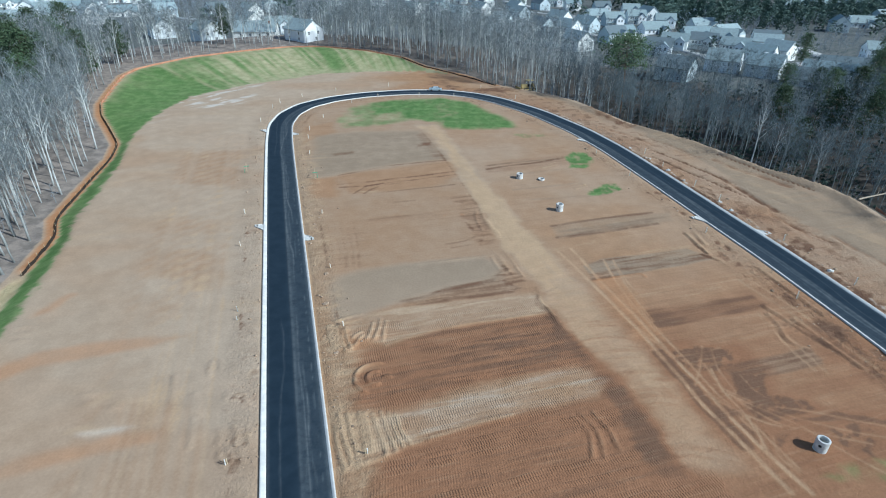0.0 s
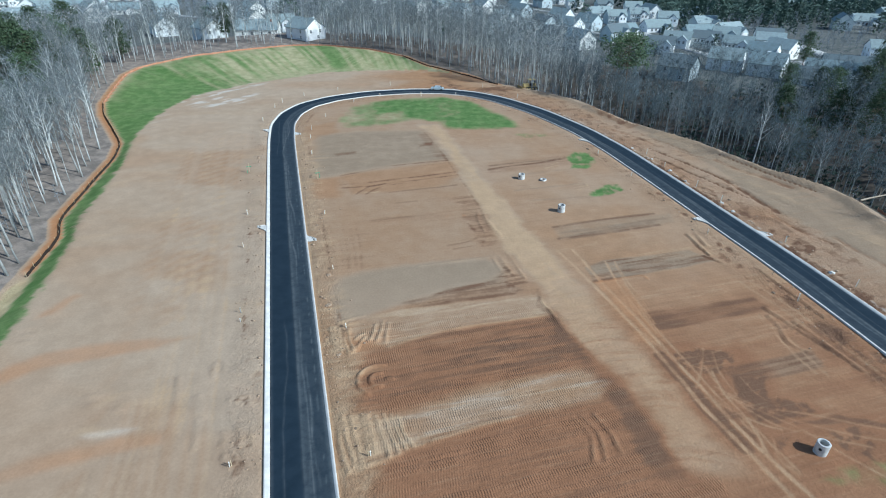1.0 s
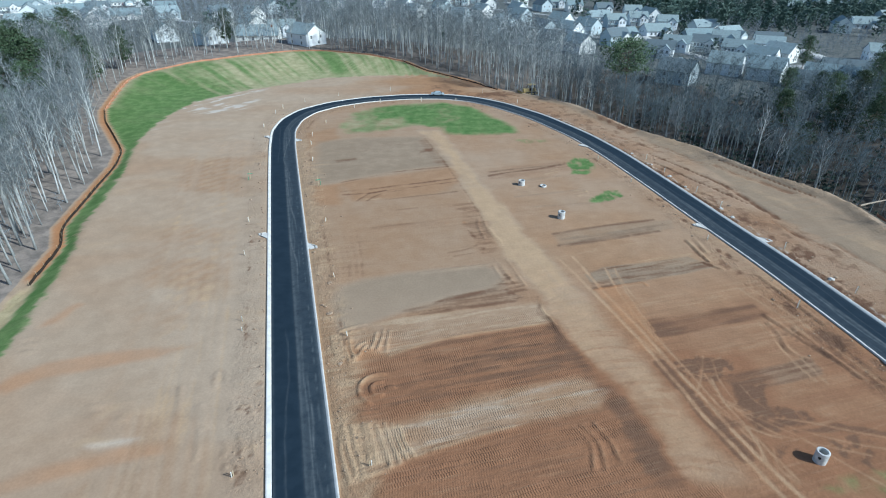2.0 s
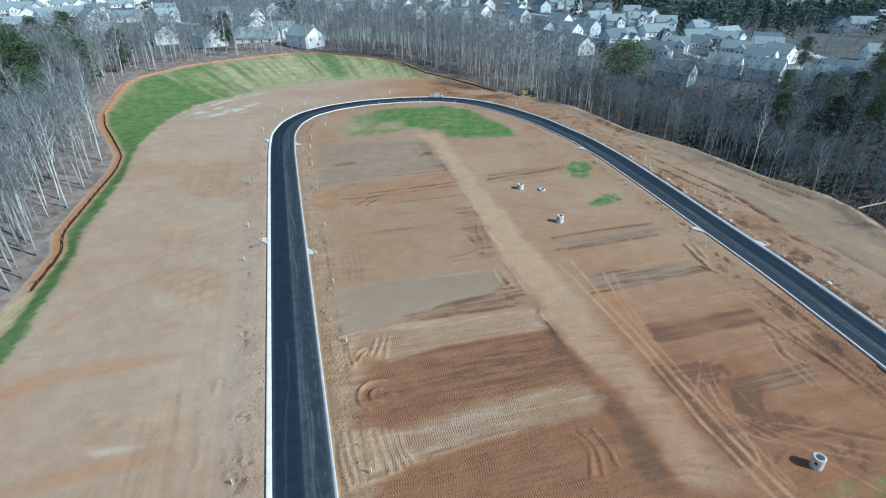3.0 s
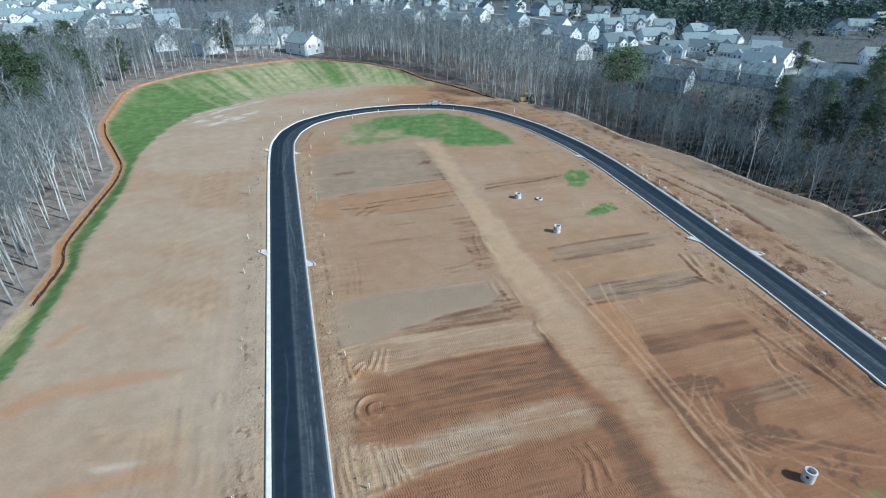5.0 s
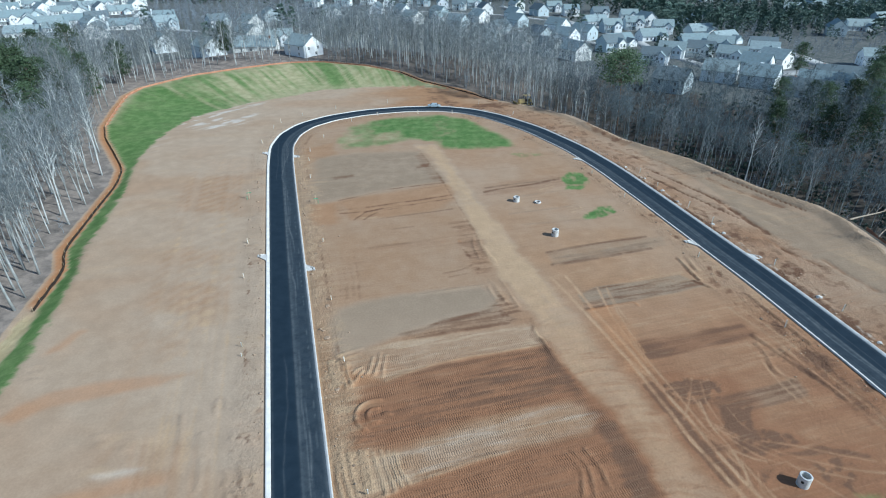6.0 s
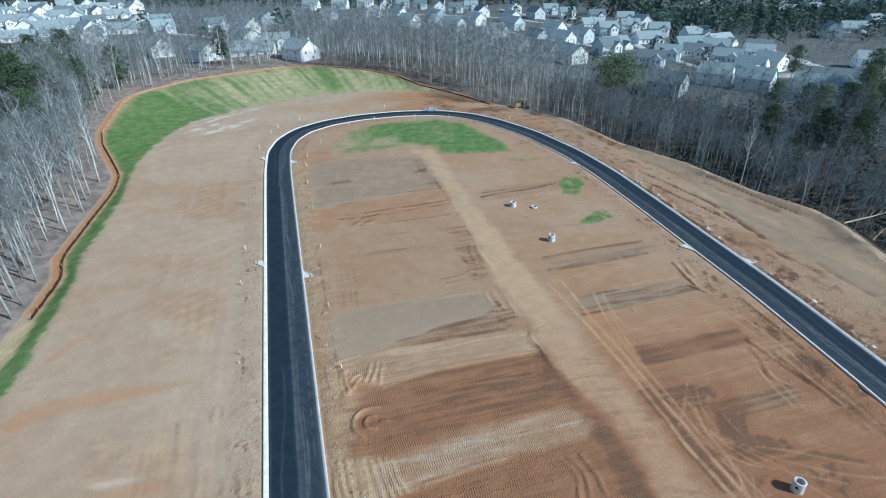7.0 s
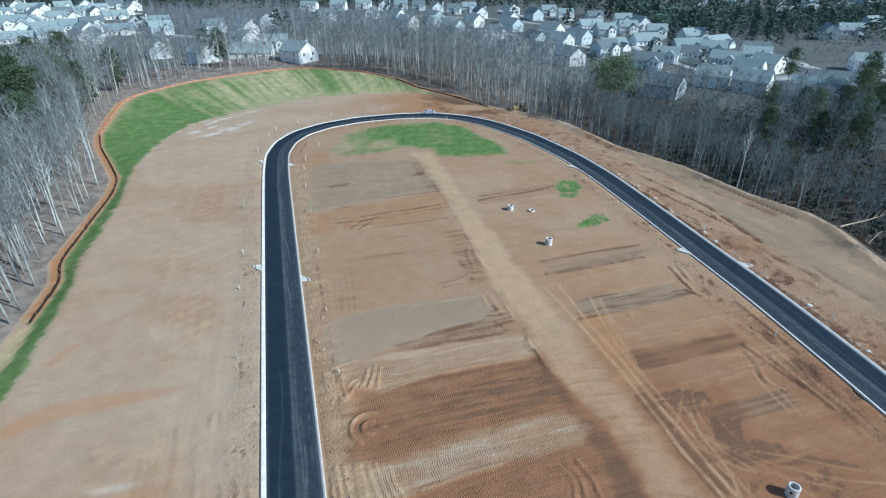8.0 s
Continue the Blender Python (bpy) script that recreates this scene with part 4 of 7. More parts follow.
    k["orange"] = np.maximum(k["orange"], 0.30 * press)
    k["pale"] = np.maximum(k["pale"], 0.64 * press)
    for cx, cy, r, a0, a1 in ((-8.0, 50.9, 1.1, 75, 180), (-8.0, 50.9, 1.1, -180, -60), (-8.0, 50.9, 2.6, 80, 180), (-8.0, 50.9, 2.6, -180, -110), (-6.7, 50.7, 0.5, 20, 150)):
        t = ring(x, y, cx, cy, r, 0.36, a0, a1)
        z = z + 0.26 * t
        k["pale"] += 0.35 * t
        k["cleat"] = k["cleat"] * (1 - 0.7 * t)
    # verges of the street: churned, rougher soil with ruts along it
    verge = inn * step(dr, 3.6, 4.2) * (1 - step(dr, 6.5, 9.0))
    k["rough"] += verge * 0.6
    k["dark"] += verge * np.where(west, 0.15, 0.35) * step(fbm(x / 1.1, y / 1.1, 37), 0.55, 0.7)
    k["dark"] += 0.35 * (1 - step(np.abs(dr - 6.6), 0.1, 0.35)) * inn * step(n1, 0.45, 0.6)
    k["pale"] += verge * 0.3 * step(fbm(x / 1.3, y / 1.3, 31), 0.55, 0.7)
    # fill slope side
    k["clay"] += np.where(east, 0.28 + 0.5 * n1, 0)
    k["pale"] += np.where(east, 0.22 * step(fbm((x + 0.5 * y) / 3, (y - 0.5 * x) / 12, 45), 0.45, 0.65), 0)
    k["rough"] += np.where(east, 0.55 + 0.5 * n1, 0)
    k["dark"] += np.where(east, 0.5 * step(fbm(x / 1.8, y / 1.8, 41), 0.53, 0.68) * (1 - step(dr, 14, 22)), 0)
    k["umber"] += np.where(east, 0.06 + 0.34 * (1 - step(dr, 8, 16)) * (0.4 + n1), 0)
    bank = np.where(east, 1 - step(np.abs(dr - 4.25), 0.2, 0.5), 0)
    k["dark"] += bank * 0.75 * step(fbm(x / 2.2, y / 2.2, 151), 0.40, 0.58)
    k["chalk"] += np.where(east, 1 - step(np.abs(dr - 4.9), 0.2, 0.6), 0) * 0.7 * step(fbm(x / 1.4, y / 1.8, 153), 0.50, 0.66)
    z = z + np.where(east, 0.18 * (1 - step(np.abs(dr - 4.9), 0.2, 0.7)) * step(n2, 0.35, 0.65), 0)
    berm = strip(x, y, [(60, 148), (66.6, 133), (75, 109), (79, 88), (80, 60)], 3.6, 1.6)
    k["pale"] += np.where(east, 0.25 * berm + 0.12 * (1 - step(de, 1, 4)), 0)
    k["grey"] += np.where(east, 0.75 * berm + 0.75 * (1 - step(de, 1, 7)), 0)
    for line in ([(54, 139), (63, 120), (71, 104)], [(53, 132), (60, 117), (65, 107)], [(70, 134), (77, 119), (81, 111)]):
        w = strip(x, y, smooth_line(line, 1.0), 0.26, 0.30) * np.where(east, 1, 0) * step(n1, 0.15, 0.3)
        k["dark"] += 1.0 * w
        z = z - 0.3 * w
    smooth = patch(u, v, [(66.4, 129.4), (72.1, 119.6), (76.9, 111.5), (80.0, 100.3), (83.1, 87.2), (74.4, 75.1), (71.8, 87.2), (68.8, 96.8), (65.0, 107.4)], 1.6)
    spread(smooth * np.where(east, 1, 0), grey=0.60)
    spread(np.where(east, step(x, 58, 74), 0) * (0.6 + 0.6 * n1), umber=0.10, grey=0.40)
    k["rough"] *= 1 - 0.7 * smooth
    k["dark"] *= 1 - 0.7 * smooth
    for line, wide, a in (([(61.7, 123.8), (64.2, 116.6), (66.0, 107.1), (67.2, 100.1)], 0.5, 0.9), ([(66.7, 94.0), (67.9, 91.3), (70.0, 87.4)], 0.4, 0.7), ([(60.7, 137.1), (63.7, 133.3), (66.1, 130.5)], 0.4, 0.6), ([(67.7, 130.1), (69.9, 123.4), (73.5, 119.6), (76.9, 113.4)], 1.0, 0.6), ([(55.3, 150.4), (60.4, 142.3), (63.2, 135.8)], 0.5, 0.5), ([(64.4, 115.6), (65.5, 108.6), (66.3, 104.1)], 0.4, 0.45), ([(48.4, 154.5), (53.1, 148.5), (55.8, 142.4)], 0.4, 0.4), ([(65.3, 98.6), (66.8, 93.1), (67.5, 88.7)], 0.3, 0.4), ([(72.0, 89.3), (72.9, 84.2), (74.8, 78.6)], 0.4, 0.4)):
        z = z + furrow(line, wide, -0.5, 0.4, dark=a, umber=0.4)
    spread(patch(u, v, [(44.1, 196.8), (48.9, 192.2), (54.7, 171.6), (58.0, 158.2), (52.9, 156.1), (48.7, 169.1)], 1.2) * np.where(inn, 1, 0) * (0.4 + 0.6 * n2), dark=0.7, orange=0.5)
    spread(patch(u, v, [(58.9, 92.6), (66.2, 88.2), (64.5, 78.6), (66.0, 66.1), (63.2, 62.1), (60.6, 75.2), (58.3, 85.2)], 1.5) * np.where(east, step(fbm(x / 1.3, y / 1.3, 141), 0.44, 0.6), 0), dark=0.5)
    ridge = strip(x, y, [(48, 178), (58, 160), (70, 141), (79, 122), (86, 110), (86, 94)], 2.6, 1.6) * np.where(inn, 1, 0)
    z = z + 0.7 * ridge * (0.4 + n2)
    head = inn * ~block * step(y, 199, 203) * step(x, -45, 0)
    k["orange"] += head * 0.45 * n1
    k["dark"] += head * (0.75 * step(n1, 0.4, 0.65) * step(x, -12, 6) * (1 - step(np.abs(y - 214 + 0.5 * x), 3, 9)) + 0.3 * step(n2, 0.55, 0.7))
    k["clay"] += head * 0.55
    # the wide pad
    dt_pad = near_line(x, y, TOE)[0]
    k["ash"] += np.where(pad, 0.32 * step(n3, 0.40, 0.62), 0)
    k["clay"] += np.where(pad, 0.42 * step(fbm(x / 22, y / 13, 8), 0.46, 0.70), 0)
    wu, wv = x + 0.5 * (u - x), y + 0.5 * (v - y)
    stain = patch(wu, wv, [(-56, 49.6), (-54.6, 53.0), (-51.5, 55.6), (-46.6, 57.2), (-40, 58.4), (-34, 59.2), (-38, 56.2), (-45.6, 53.8), (-50.4, 52.0), (-53, 49.4)], 0.9)
    stain = stain + patch(wu, wv, [(-58, 62.4), (-57.4, 66), (-56, 69.2), (-54.2, 68.8), (-56, 64)], 0.8) * 0.8 + patch(wu, wv, [(-52, 33), (-43, 38.8), (-36.5, 41.4), (-30.5, 42.8), (-30, 41), (-37, 38.6), (-44, 35.4), (-50, 32)], 0.9)
    k["orange"] += np.where(pad, 0.46 * stain * (0.6 + 0.7 * n1), 0)
    k["orange"] += np.where(pad, 0.16 * step(fbm(x / 14, y / 8, 55), 0.50, 0.75), 0)
    k["pale"] += np.where(pad, 0.30 * step(fbm(x / 9 + 40, y / 6, 9), 0.50, 0.75) + 0.6 * patch(wu, wv, [(-41, 41.6), (-40, 43), (-35.4, 43), (-35, 41.8)], 0.6), 0)
    smear = patch(u, v, [(-86, 186), (-80, 174), (-66, 178), (-60, 186), (-62, 200), (-70, 214), (-77, 206)], 3.5)
    k["ash"] += np.where(pad, smear * (0.5 + 0.6 * step(fbm((x - 0.6 * y) / 3, (y + 0.6 * x) / 8, 71), 0.42, 0.62)), 0)
    wisps = step(fbm((x - 0.9 * y) / 2.2, (y + 0.9 * x) / 16, 73), 0.46, 0.66)
    k["chalk"] += np.where(pad, 0.85 * wisps * step(n2, 0.35, 0.65) * patch(u, v, [(-87.8, 182.3), (-86.7, 192.4), (-75.5, 203.5), (-65.9, 195.4), (-66.3, 180.9), (-74.6, 173.0), (-82.3, 174.3)], 3.0) + 0.35 * smear * wisps + 0.5 * patch(wu, wv, [(-39.8, 42.2), (-35.4, 43.3), (-33.2, 43.0), (-35.1, 41.5), (-38.6, 41.2)], 1.2) + 0.3 * wisps * (1 - step(dt_pad, 1.0, 9.0)) * step(y, 120, 160), 0)
    along = (x + 0.277 * y) * 0.963
    for off, amt in ((-13.0, 0.34), (-14.2, 0.22), (-15.1, 0.30), (-17.0, 0.30), (-18.1, 0.24), (-20.6, 0.28), (-21.8, 0.2), (-9.4, 0.3), (-10.8, 0.22), (-12.2, 0.3), (-16.1, 0.25)):
        sway = 0.8 * (fbm(y / 14, y * 0, 200 + int(-off * 10)) - 0.5)
        streaky = (1 - step(np.abs(along - off + 4.0 - sway), 0.08, 0.45)) * step(fbm(y / 9, y * 0, 300 + int(-off * 10)), 0.42, 0.56)
        k["pale"] += np.where(pad & (y < 150), 1.5 * amt * streaky, 0)
        k["clay"] += np.where(pad & (y < 150), 0.6 * amt * (1 - step(np.abs(along - off + 4.7 - sway), 0.1, 0.5)), 0)
        z = z - np.where(pad & (y < 150), 0.03 * streaky, 0)
    # small ridge, with its shade painted as a dark line to the west
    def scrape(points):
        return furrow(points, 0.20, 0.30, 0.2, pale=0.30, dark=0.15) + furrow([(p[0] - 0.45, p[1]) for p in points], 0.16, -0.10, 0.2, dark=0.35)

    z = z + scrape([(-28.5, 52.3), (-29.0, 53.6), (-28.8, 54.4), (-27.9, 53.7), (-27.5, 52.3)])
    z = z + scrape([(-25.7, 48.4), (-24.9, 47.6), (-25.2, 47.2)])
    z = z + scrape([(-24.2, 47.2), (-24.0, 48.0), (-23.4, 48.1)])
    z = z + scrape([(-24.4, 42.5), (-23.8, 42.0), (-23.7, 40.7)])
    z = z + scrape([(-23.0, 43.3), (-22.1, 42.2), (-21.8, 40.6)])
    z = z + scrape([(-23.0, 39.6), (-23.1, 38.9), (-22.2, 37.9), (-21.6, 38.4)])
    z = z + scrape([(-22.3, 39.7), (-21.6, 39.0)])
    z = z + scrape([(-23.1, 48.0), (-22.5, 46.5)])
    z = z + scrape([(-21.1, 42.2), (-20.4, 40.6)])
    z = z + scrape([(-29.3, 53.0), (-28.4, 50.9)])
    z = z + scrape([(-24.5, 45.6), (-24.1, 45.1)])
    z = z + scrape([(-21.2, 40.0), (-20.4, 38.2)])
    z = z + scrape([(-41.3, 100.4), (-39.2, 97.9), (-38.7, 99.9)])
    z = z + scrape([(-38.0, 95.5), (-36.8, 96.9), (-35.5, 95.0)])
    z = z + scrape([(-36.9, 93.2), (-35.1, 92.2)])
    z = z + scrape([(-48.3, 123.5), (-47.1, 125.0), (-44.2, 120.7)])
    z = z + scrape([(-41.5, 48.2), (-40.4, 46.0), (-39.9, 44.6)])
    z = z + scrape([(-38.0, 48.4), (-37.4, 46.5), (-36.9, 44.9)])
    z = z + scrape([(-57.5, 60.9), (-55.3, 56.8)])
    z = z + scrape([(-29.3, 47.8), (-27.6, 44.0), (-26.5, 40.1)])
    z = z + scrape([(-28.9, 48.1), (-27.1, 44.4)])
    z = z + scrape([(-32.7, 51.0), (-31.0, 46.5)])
    # grass strip and cut slope
    slope = inn & inside(x, y, np.vstack([FENCE[:-1, :2], TOE[::-1]]))
    dt, _, _ = near_line(x, y, TOE)
    fan_r = np.hypot(x - 34, y - 93.4)
    turn_ = np.degrees(np.arctan2(y - 93.4, x - 34))
    fan = turn_ * 3.2
    back = step(136.0 - turn_ + 16.0 * (fbm(fan / 2.0, fan_r / 40, 67) - 0.5), -4.0, 4.0) * step(y, 176, 190)
    ragged = step(dt + 3.2 * (fbm(x / 1.6, y / 1.6, 77) - 0.5), 0.0, 1.6) * step(df, 0.2, 0.8)
    across, down = 0.91 * x + 0.41 * y, 0.41 * x - 0.91 * y
    rows = fbm(fan / 2.6, fan_r / 60, 61)
    rows2 = fbm(fan / 1.3, fan_r / 30, 63)
    tuft = rows * 0.42 + rows2 * 0.46 + n1 * 0.12
    k["grass"] = np.where(slope, ragged * ((1 - back) * (0.66 + 0.30 * n1 + 0.22 * (rows2 - 0.5)) * (1 - 0.5 * step(y, 176, 190) * (1 - step(df + 2.5 * (rows2 - 0.5), 0.5, 5.0))) + back * (0.16 + 0.62 * step(tuft, 0.36, 0.66) * (0.55 + 0.45 * step(dt, 2, 9)))), 0)
    k["straw"] = np.where(slope, (back * (0.70 + 0.4 * rows2) + (1 - back) * 0.6) * ragged + 0.55 * step(dt, 0, 0.8) * (1 - step(dt, 1.5, 5)) * step(fbm(across / 2.0, down / 12, 69), 0.35, 0.65), 0)
    oval = patch(u, v, [(-31.5, 161.1), (-29.2, 176.8), (-23.5, 183.6), (-10.5, 189.3), (-0.8, 190.7), (8.8, 184.9), (15.5, 172.9), (20.6, 162.1), (21.1, 156.1), (12.4, 154.6), (1.8, 154.6), (-2.0, 161.0), (-9.3, 163.3), (-14.1, 159.4), (-21.2, 155.6), (-27.7, 154.6)], 2.6) * (0.80 + 0.20 * step(n2, 0.3, 0.6))
    bare = patch(u, v, [(-19.9, 170.4), (-15.0, 171.7), (-11.3, 168.0), (-16.0, 162.2), (-19.8, 162.2)], 1.8) + patch(u, v, [(-29.9, 169.2), (-25.3, 168.0), (-24.6, 162.2), (-28.8, 158.9)], 1.6) + 0.5 * patch(u, v, [(1.1, 174.8), (5.5, 171.6), (4.8, 165.6), (0.2, 166.8)], 1.5)
    k["grass"] += np.where(block, oval * (0.60 + 0.40 * step(n1 + 0.012 * x, 0.34, 0.60)) * (1 - 0.55 * np.clip(bare, 0, 1)), 0)
    k["straw"] += np.where(block, oval * 0.55, 0)
    for tuft_patch, s in ((patch(u, v, [(30.5, 131.0), (33.4, 135.8), (36.8, 135.0), (37.1, 127.9), (33.5, 123.1), (30.0, 123.1)], 1.0), 0.9), (patch(u, v, [(30.5, 109.2), (34.9, 113.1), (38.4, 114.0), (39.0, 110.7), (34.8, 108.0), (31.2, 107.2)], 0.8), 1.0), (patch(u, v, [(18.5, 150.0), (28.3, 151.5), (31.8, 148.5), (21.2, 146.1)], 1.0), 0.42), (patch(u, v, [(37.9, 36.7), (40.7, 38.3), (45.0, 39.4), (49.0, 40.0), (46.1, 36.0)], 0.8), 0.42)):
        k["grass"] += 1.1 * s * tuft_patch * (0.40 + 0.60 * step(fbm(x / 1.2, y / 1.6, 133), 0.30, 0.7))
        k["straw"] += 0.35 * s * tuft_patch
    # orange clay thrown up along the silt fence
    fl = np.where(inn, 1 - step(df, 0.2, 0.7), 1 - step(df, 1.1, 2.3)) * step(af, 155, 160) * (1 - step(af, 500, 520))
    k["orange"] += fl * 1.0
    k["grass"] *= 1 - fl
    k["straw"] *= 1 - fl
    lane = (1 - step(df, 1.0, 1.6)) * (1 - step(af, 152, 158))
    k["pale"] += lane
    k["grass"] *= 1 - lane
    k["straw"] = k["straw"] * (1 - lane) + 0.55 * lane
    # outside the site: leaf litter under the woods, winter lawns past them
    d_out = np.minimum(df, de)
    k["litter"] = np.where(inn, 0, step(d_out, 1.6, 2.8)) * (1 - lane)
    # tree shade put into the litter colour, stronger towards the east
    k["floor_shade"] = 0.5 * step(x + 0.25 * (y - 200), -75, -35) + 0.5 * step(x, 35, 65)
    k["lawn"] = np.where(inn, 0, step(d_out + 20 * (n3 - 0.5), 60, 75))
    k["rough"] += np.where(inn, 0, 0.5)
    for n in MASKS:
        k[n] = np.clip(k[n], 0, 1)
    amp = np.where(inn, 0.02 + 0.30 * k["rough"], 0.35) * step(dr, 3.5, 5.0)
    z = z + amp * (fbm(x / 2.4, y / 2.4, 91) - 0.5) + 0.25 * np.where(pad, 1, 0.4) * (n3 - 0.5) * step(dr, 4, 20)
    z = np.where(dr < 3.9, np.minimum(z, -0.10), z)
    return z, k


def bulk_mesh(name, v, f, mat_):
    me = bpy.data.meshes.new(name)
    n = f.shape[1]
    me.vertices.add(len(v))
    me.vertices.foreach_set("co", np.ascontiguousarray(v, np.float32).ravel())
    me.loops.add(f.size)
    me.loops.foreach_set("vertex_index", np.ascontiguousarray(f, np.int32).ravel())
    me.polygons.add(len(f))
    me.polygons.foreach_set("loop_start", np.arange(0, f.size, n, dtype=np.int32))
    me.materials.append(mat_)
    me.update(calc_edges=True)
    me.validate()
    return new(name, me)


def axis(*runs):
    out = []
    for a, b, s in runs:
        out.extend(np.arange(a, b, s))
    return np.array(out)


def stretch(a, b, first):
    """Steps that grow outwards from a to b."""
    out, s, p = [], first, a
    while abs(b - p) > s:
        p += s if b > a else -s
        s *= 1.18
        out.append(p)
    return np.array(out + [b])


gx = np.r_[stretch(-135, -3000, 2)[::-1], axis((-135, -90, 1.1), (-90, -58, 0.8), (-58, -36, 0.8), (-36, -16, 0.35), (-16, 46, 0.2), (46, 58, 0.3), (58, 90, 0.55)), stretch(90, 3000, 1.5)]
gy = np.r_[stretch(34, -1500, 1)[::-1], axis((34, 38, 0.3), (38, 66, 0.2), (66, 84, 0.3), (84, 130, 0.45), (130, 275, 1.0)), stretch(275, 4000, 2)]
X, Y = np.meshgrid(gx, gy)
Z, COVER = survey(X.ravel(), Y.ravel())
nx, ny = len(gx), len(gy)
idx = np.arange(nx * ny).reshape(ny, nx)
quads = np.stack([idx[:-1, :-1], idx[:-1, 1:], idx[1:, 1:], idx[1:, :-1]], -1).reshape(-1, 4)
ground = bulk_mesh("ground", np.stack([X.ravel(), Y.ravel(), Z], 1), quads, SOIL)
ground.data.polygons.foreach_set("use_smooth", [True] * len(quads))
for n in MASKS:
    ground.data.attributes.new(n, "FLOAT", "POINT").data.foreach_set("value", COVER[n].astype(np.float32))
tagged(ground, "graded red clay building site with grass and woodland floor", "ground", kind="structure")


GRID_Z = Z.reshape(ny, nx)


def lie(x, y):
    """Height of the finished ground at many places."""
    x, y = np.asarray(x, float), np.asarray(y, float)
    i = np.clip(np.searchsorted(gx, x) - 1, 0, nx - 2)
    j = np.clip(np.searchsorted(gy, y) - 1, 0, ny - 2)
    a = np.clip((x - gx[i]) / (gx[i + 1] - gx[i]), 0, 1)
    b = np.clip((y - gy[j]) / (gy[j + 1] - gy[j]), 0, 1)
    return (GRID_Z[j, i] * (1 - a) + GRID_Z[j, i + 1] * a) * (1 - b) + (GRID_Z[j + 1, i] * (1 - a) + GRID_Z[j + 1, i + 1] * a) * b


def surface(x, y):
    return float(lie(x, y))


# ---- street ----
def ribbon(name, line, profile, mat_, label, category, dust=False):
    """Sweeps a cross-section (offset to the right, height) along a line."""
    t = np.gradient(line[:, :2], axis=0)
    t /= np.linalg.norm(t, axis=1)[:, None]
    right = np.stack([t[:, 1], -t[:, 0]], 1)
    m = len(profile)
    v = np.zeros((len(line), m, 3))
    for j, (o, h) in enumerate(profile):
        v[:, j, :2] = line[:, :2] + right * o
        v[:, j, 2] = h + (line[:, 2] if line.shape[1] > 2 else 0)
    i = np.arange(len(line) * m).reshape(len(line), m)
    q = np.stack([i[:-1, :-1], i[:-1, 1:], i[1:, 1:], i[1:, :-1]], -1).reshape(-1, 4)
    ob = bulk_mesh(name, v.reshape(-1, 3), q, mat_)
    if dust:
        s = np.repeat(np.arange(len(line)) * 0.5, m)
        o = np.tile([p[0] for p in profile], len(line))
        wander = 0.5 * (fbm(s / 22, o * 0, 4) - 0.5)
        d = 0.12 * np.exp(-((o - 0.6) / 0.5) ** 2) + 0.30 * np.exp(-((o - 0.30 - wander) / 0.18) ** 2) * (0.2 + fbm(s / 6, o * 0, 14))
        d += 0.15 * step(o, 0.12, 0.30)
        for w_, c_, q_ in ((0.30, 0.9, 3), (0.42, 1.25, 5), (0.22, 1.7, 7), (0.40, 0.6, 11), (0.2, -1.2, 13)):
            swerve = 2.6 * (fbm(s / 20, o * 0, q_) - 0.5)
            d += w_ * np.exp(-((o - c_ - swerve) / 0.10) ** 2) * step(fbm(s / 16, o * 0, q_ + 20), 0.42, 0.62)
        drips = np.exp(-((o - 2.35 + 0.25 * (fbm(s / 7, o * 0, 2) - 0.5)) / 0.10) ** 2) * step(vnoise(s / 0.7, o * 0, 6), 0.6, 0.8)
        d += 0.45 * drips * step(s, s.max() * 0.12, s.max() * 0.16) * (1 - step(s, s.max() * 0.30, s.max() * 0.34))
        d += 0.25 * np.exp(-((np.abs(o) - 2.95) / 0.2) ** 2)
        ob.data.attributes.new("dust", "FLOAT", "POINT").data.foreach_set("value", d.astype(np.float32))
    return tagged(ob, label, category, kind="structure")


FINE_ROAD = smooth_line(ROAD_POINTS, 0.5)
cross = [(o, 0.02 + 0.03 * (1 - (o / HALF_ASPHALT) ** 2)) for o in np.linspace(-HALF_ASPHALT, HALF_ASPHALT, 45)]
road = ribbon("road", FINE_ROAD, [(-HALF_ASPHALT, -0.3)] + cross + [(HALF_ASPHALT, -0.3)], ASPHALT, "fresh black asphalt street with dusty tyre streaks", "road", True)
A = HALF_ASPHALT
kerb_profile = [(A + 0.002, -0.25), (A + 0.002, 0.03), (A + 0.30, 0.035), (A + 0.40, 0.10), (A + 0.48, 0.125), (A + CURB - 0.02, 0.125), (A + CURB, 0.11), (A + CURB, -0.25)]
inner_profile = [(A + 0.002, -0.25), (A + 0.002, 0.03), (A + 0.10, 0.04), (A + 0.18, 0.11), (A + 0.24, 0.125), (A + 0.36, 0.125), (A + 0.38, 0.11), (A + 0.38, -0.25)]
ribbon("kerb", FINE_ROAD, inner_profile, CONCRETE, "pale new concrete kerb and gutter beside the asphalt", "kerb")
ribbon("kerb", FINE_ROAD, [(-o, h) for o, h in kerb_profile][::-1], CONCRETE, "pale new concrete kerb and gutter beside the asphalt", "kerb")


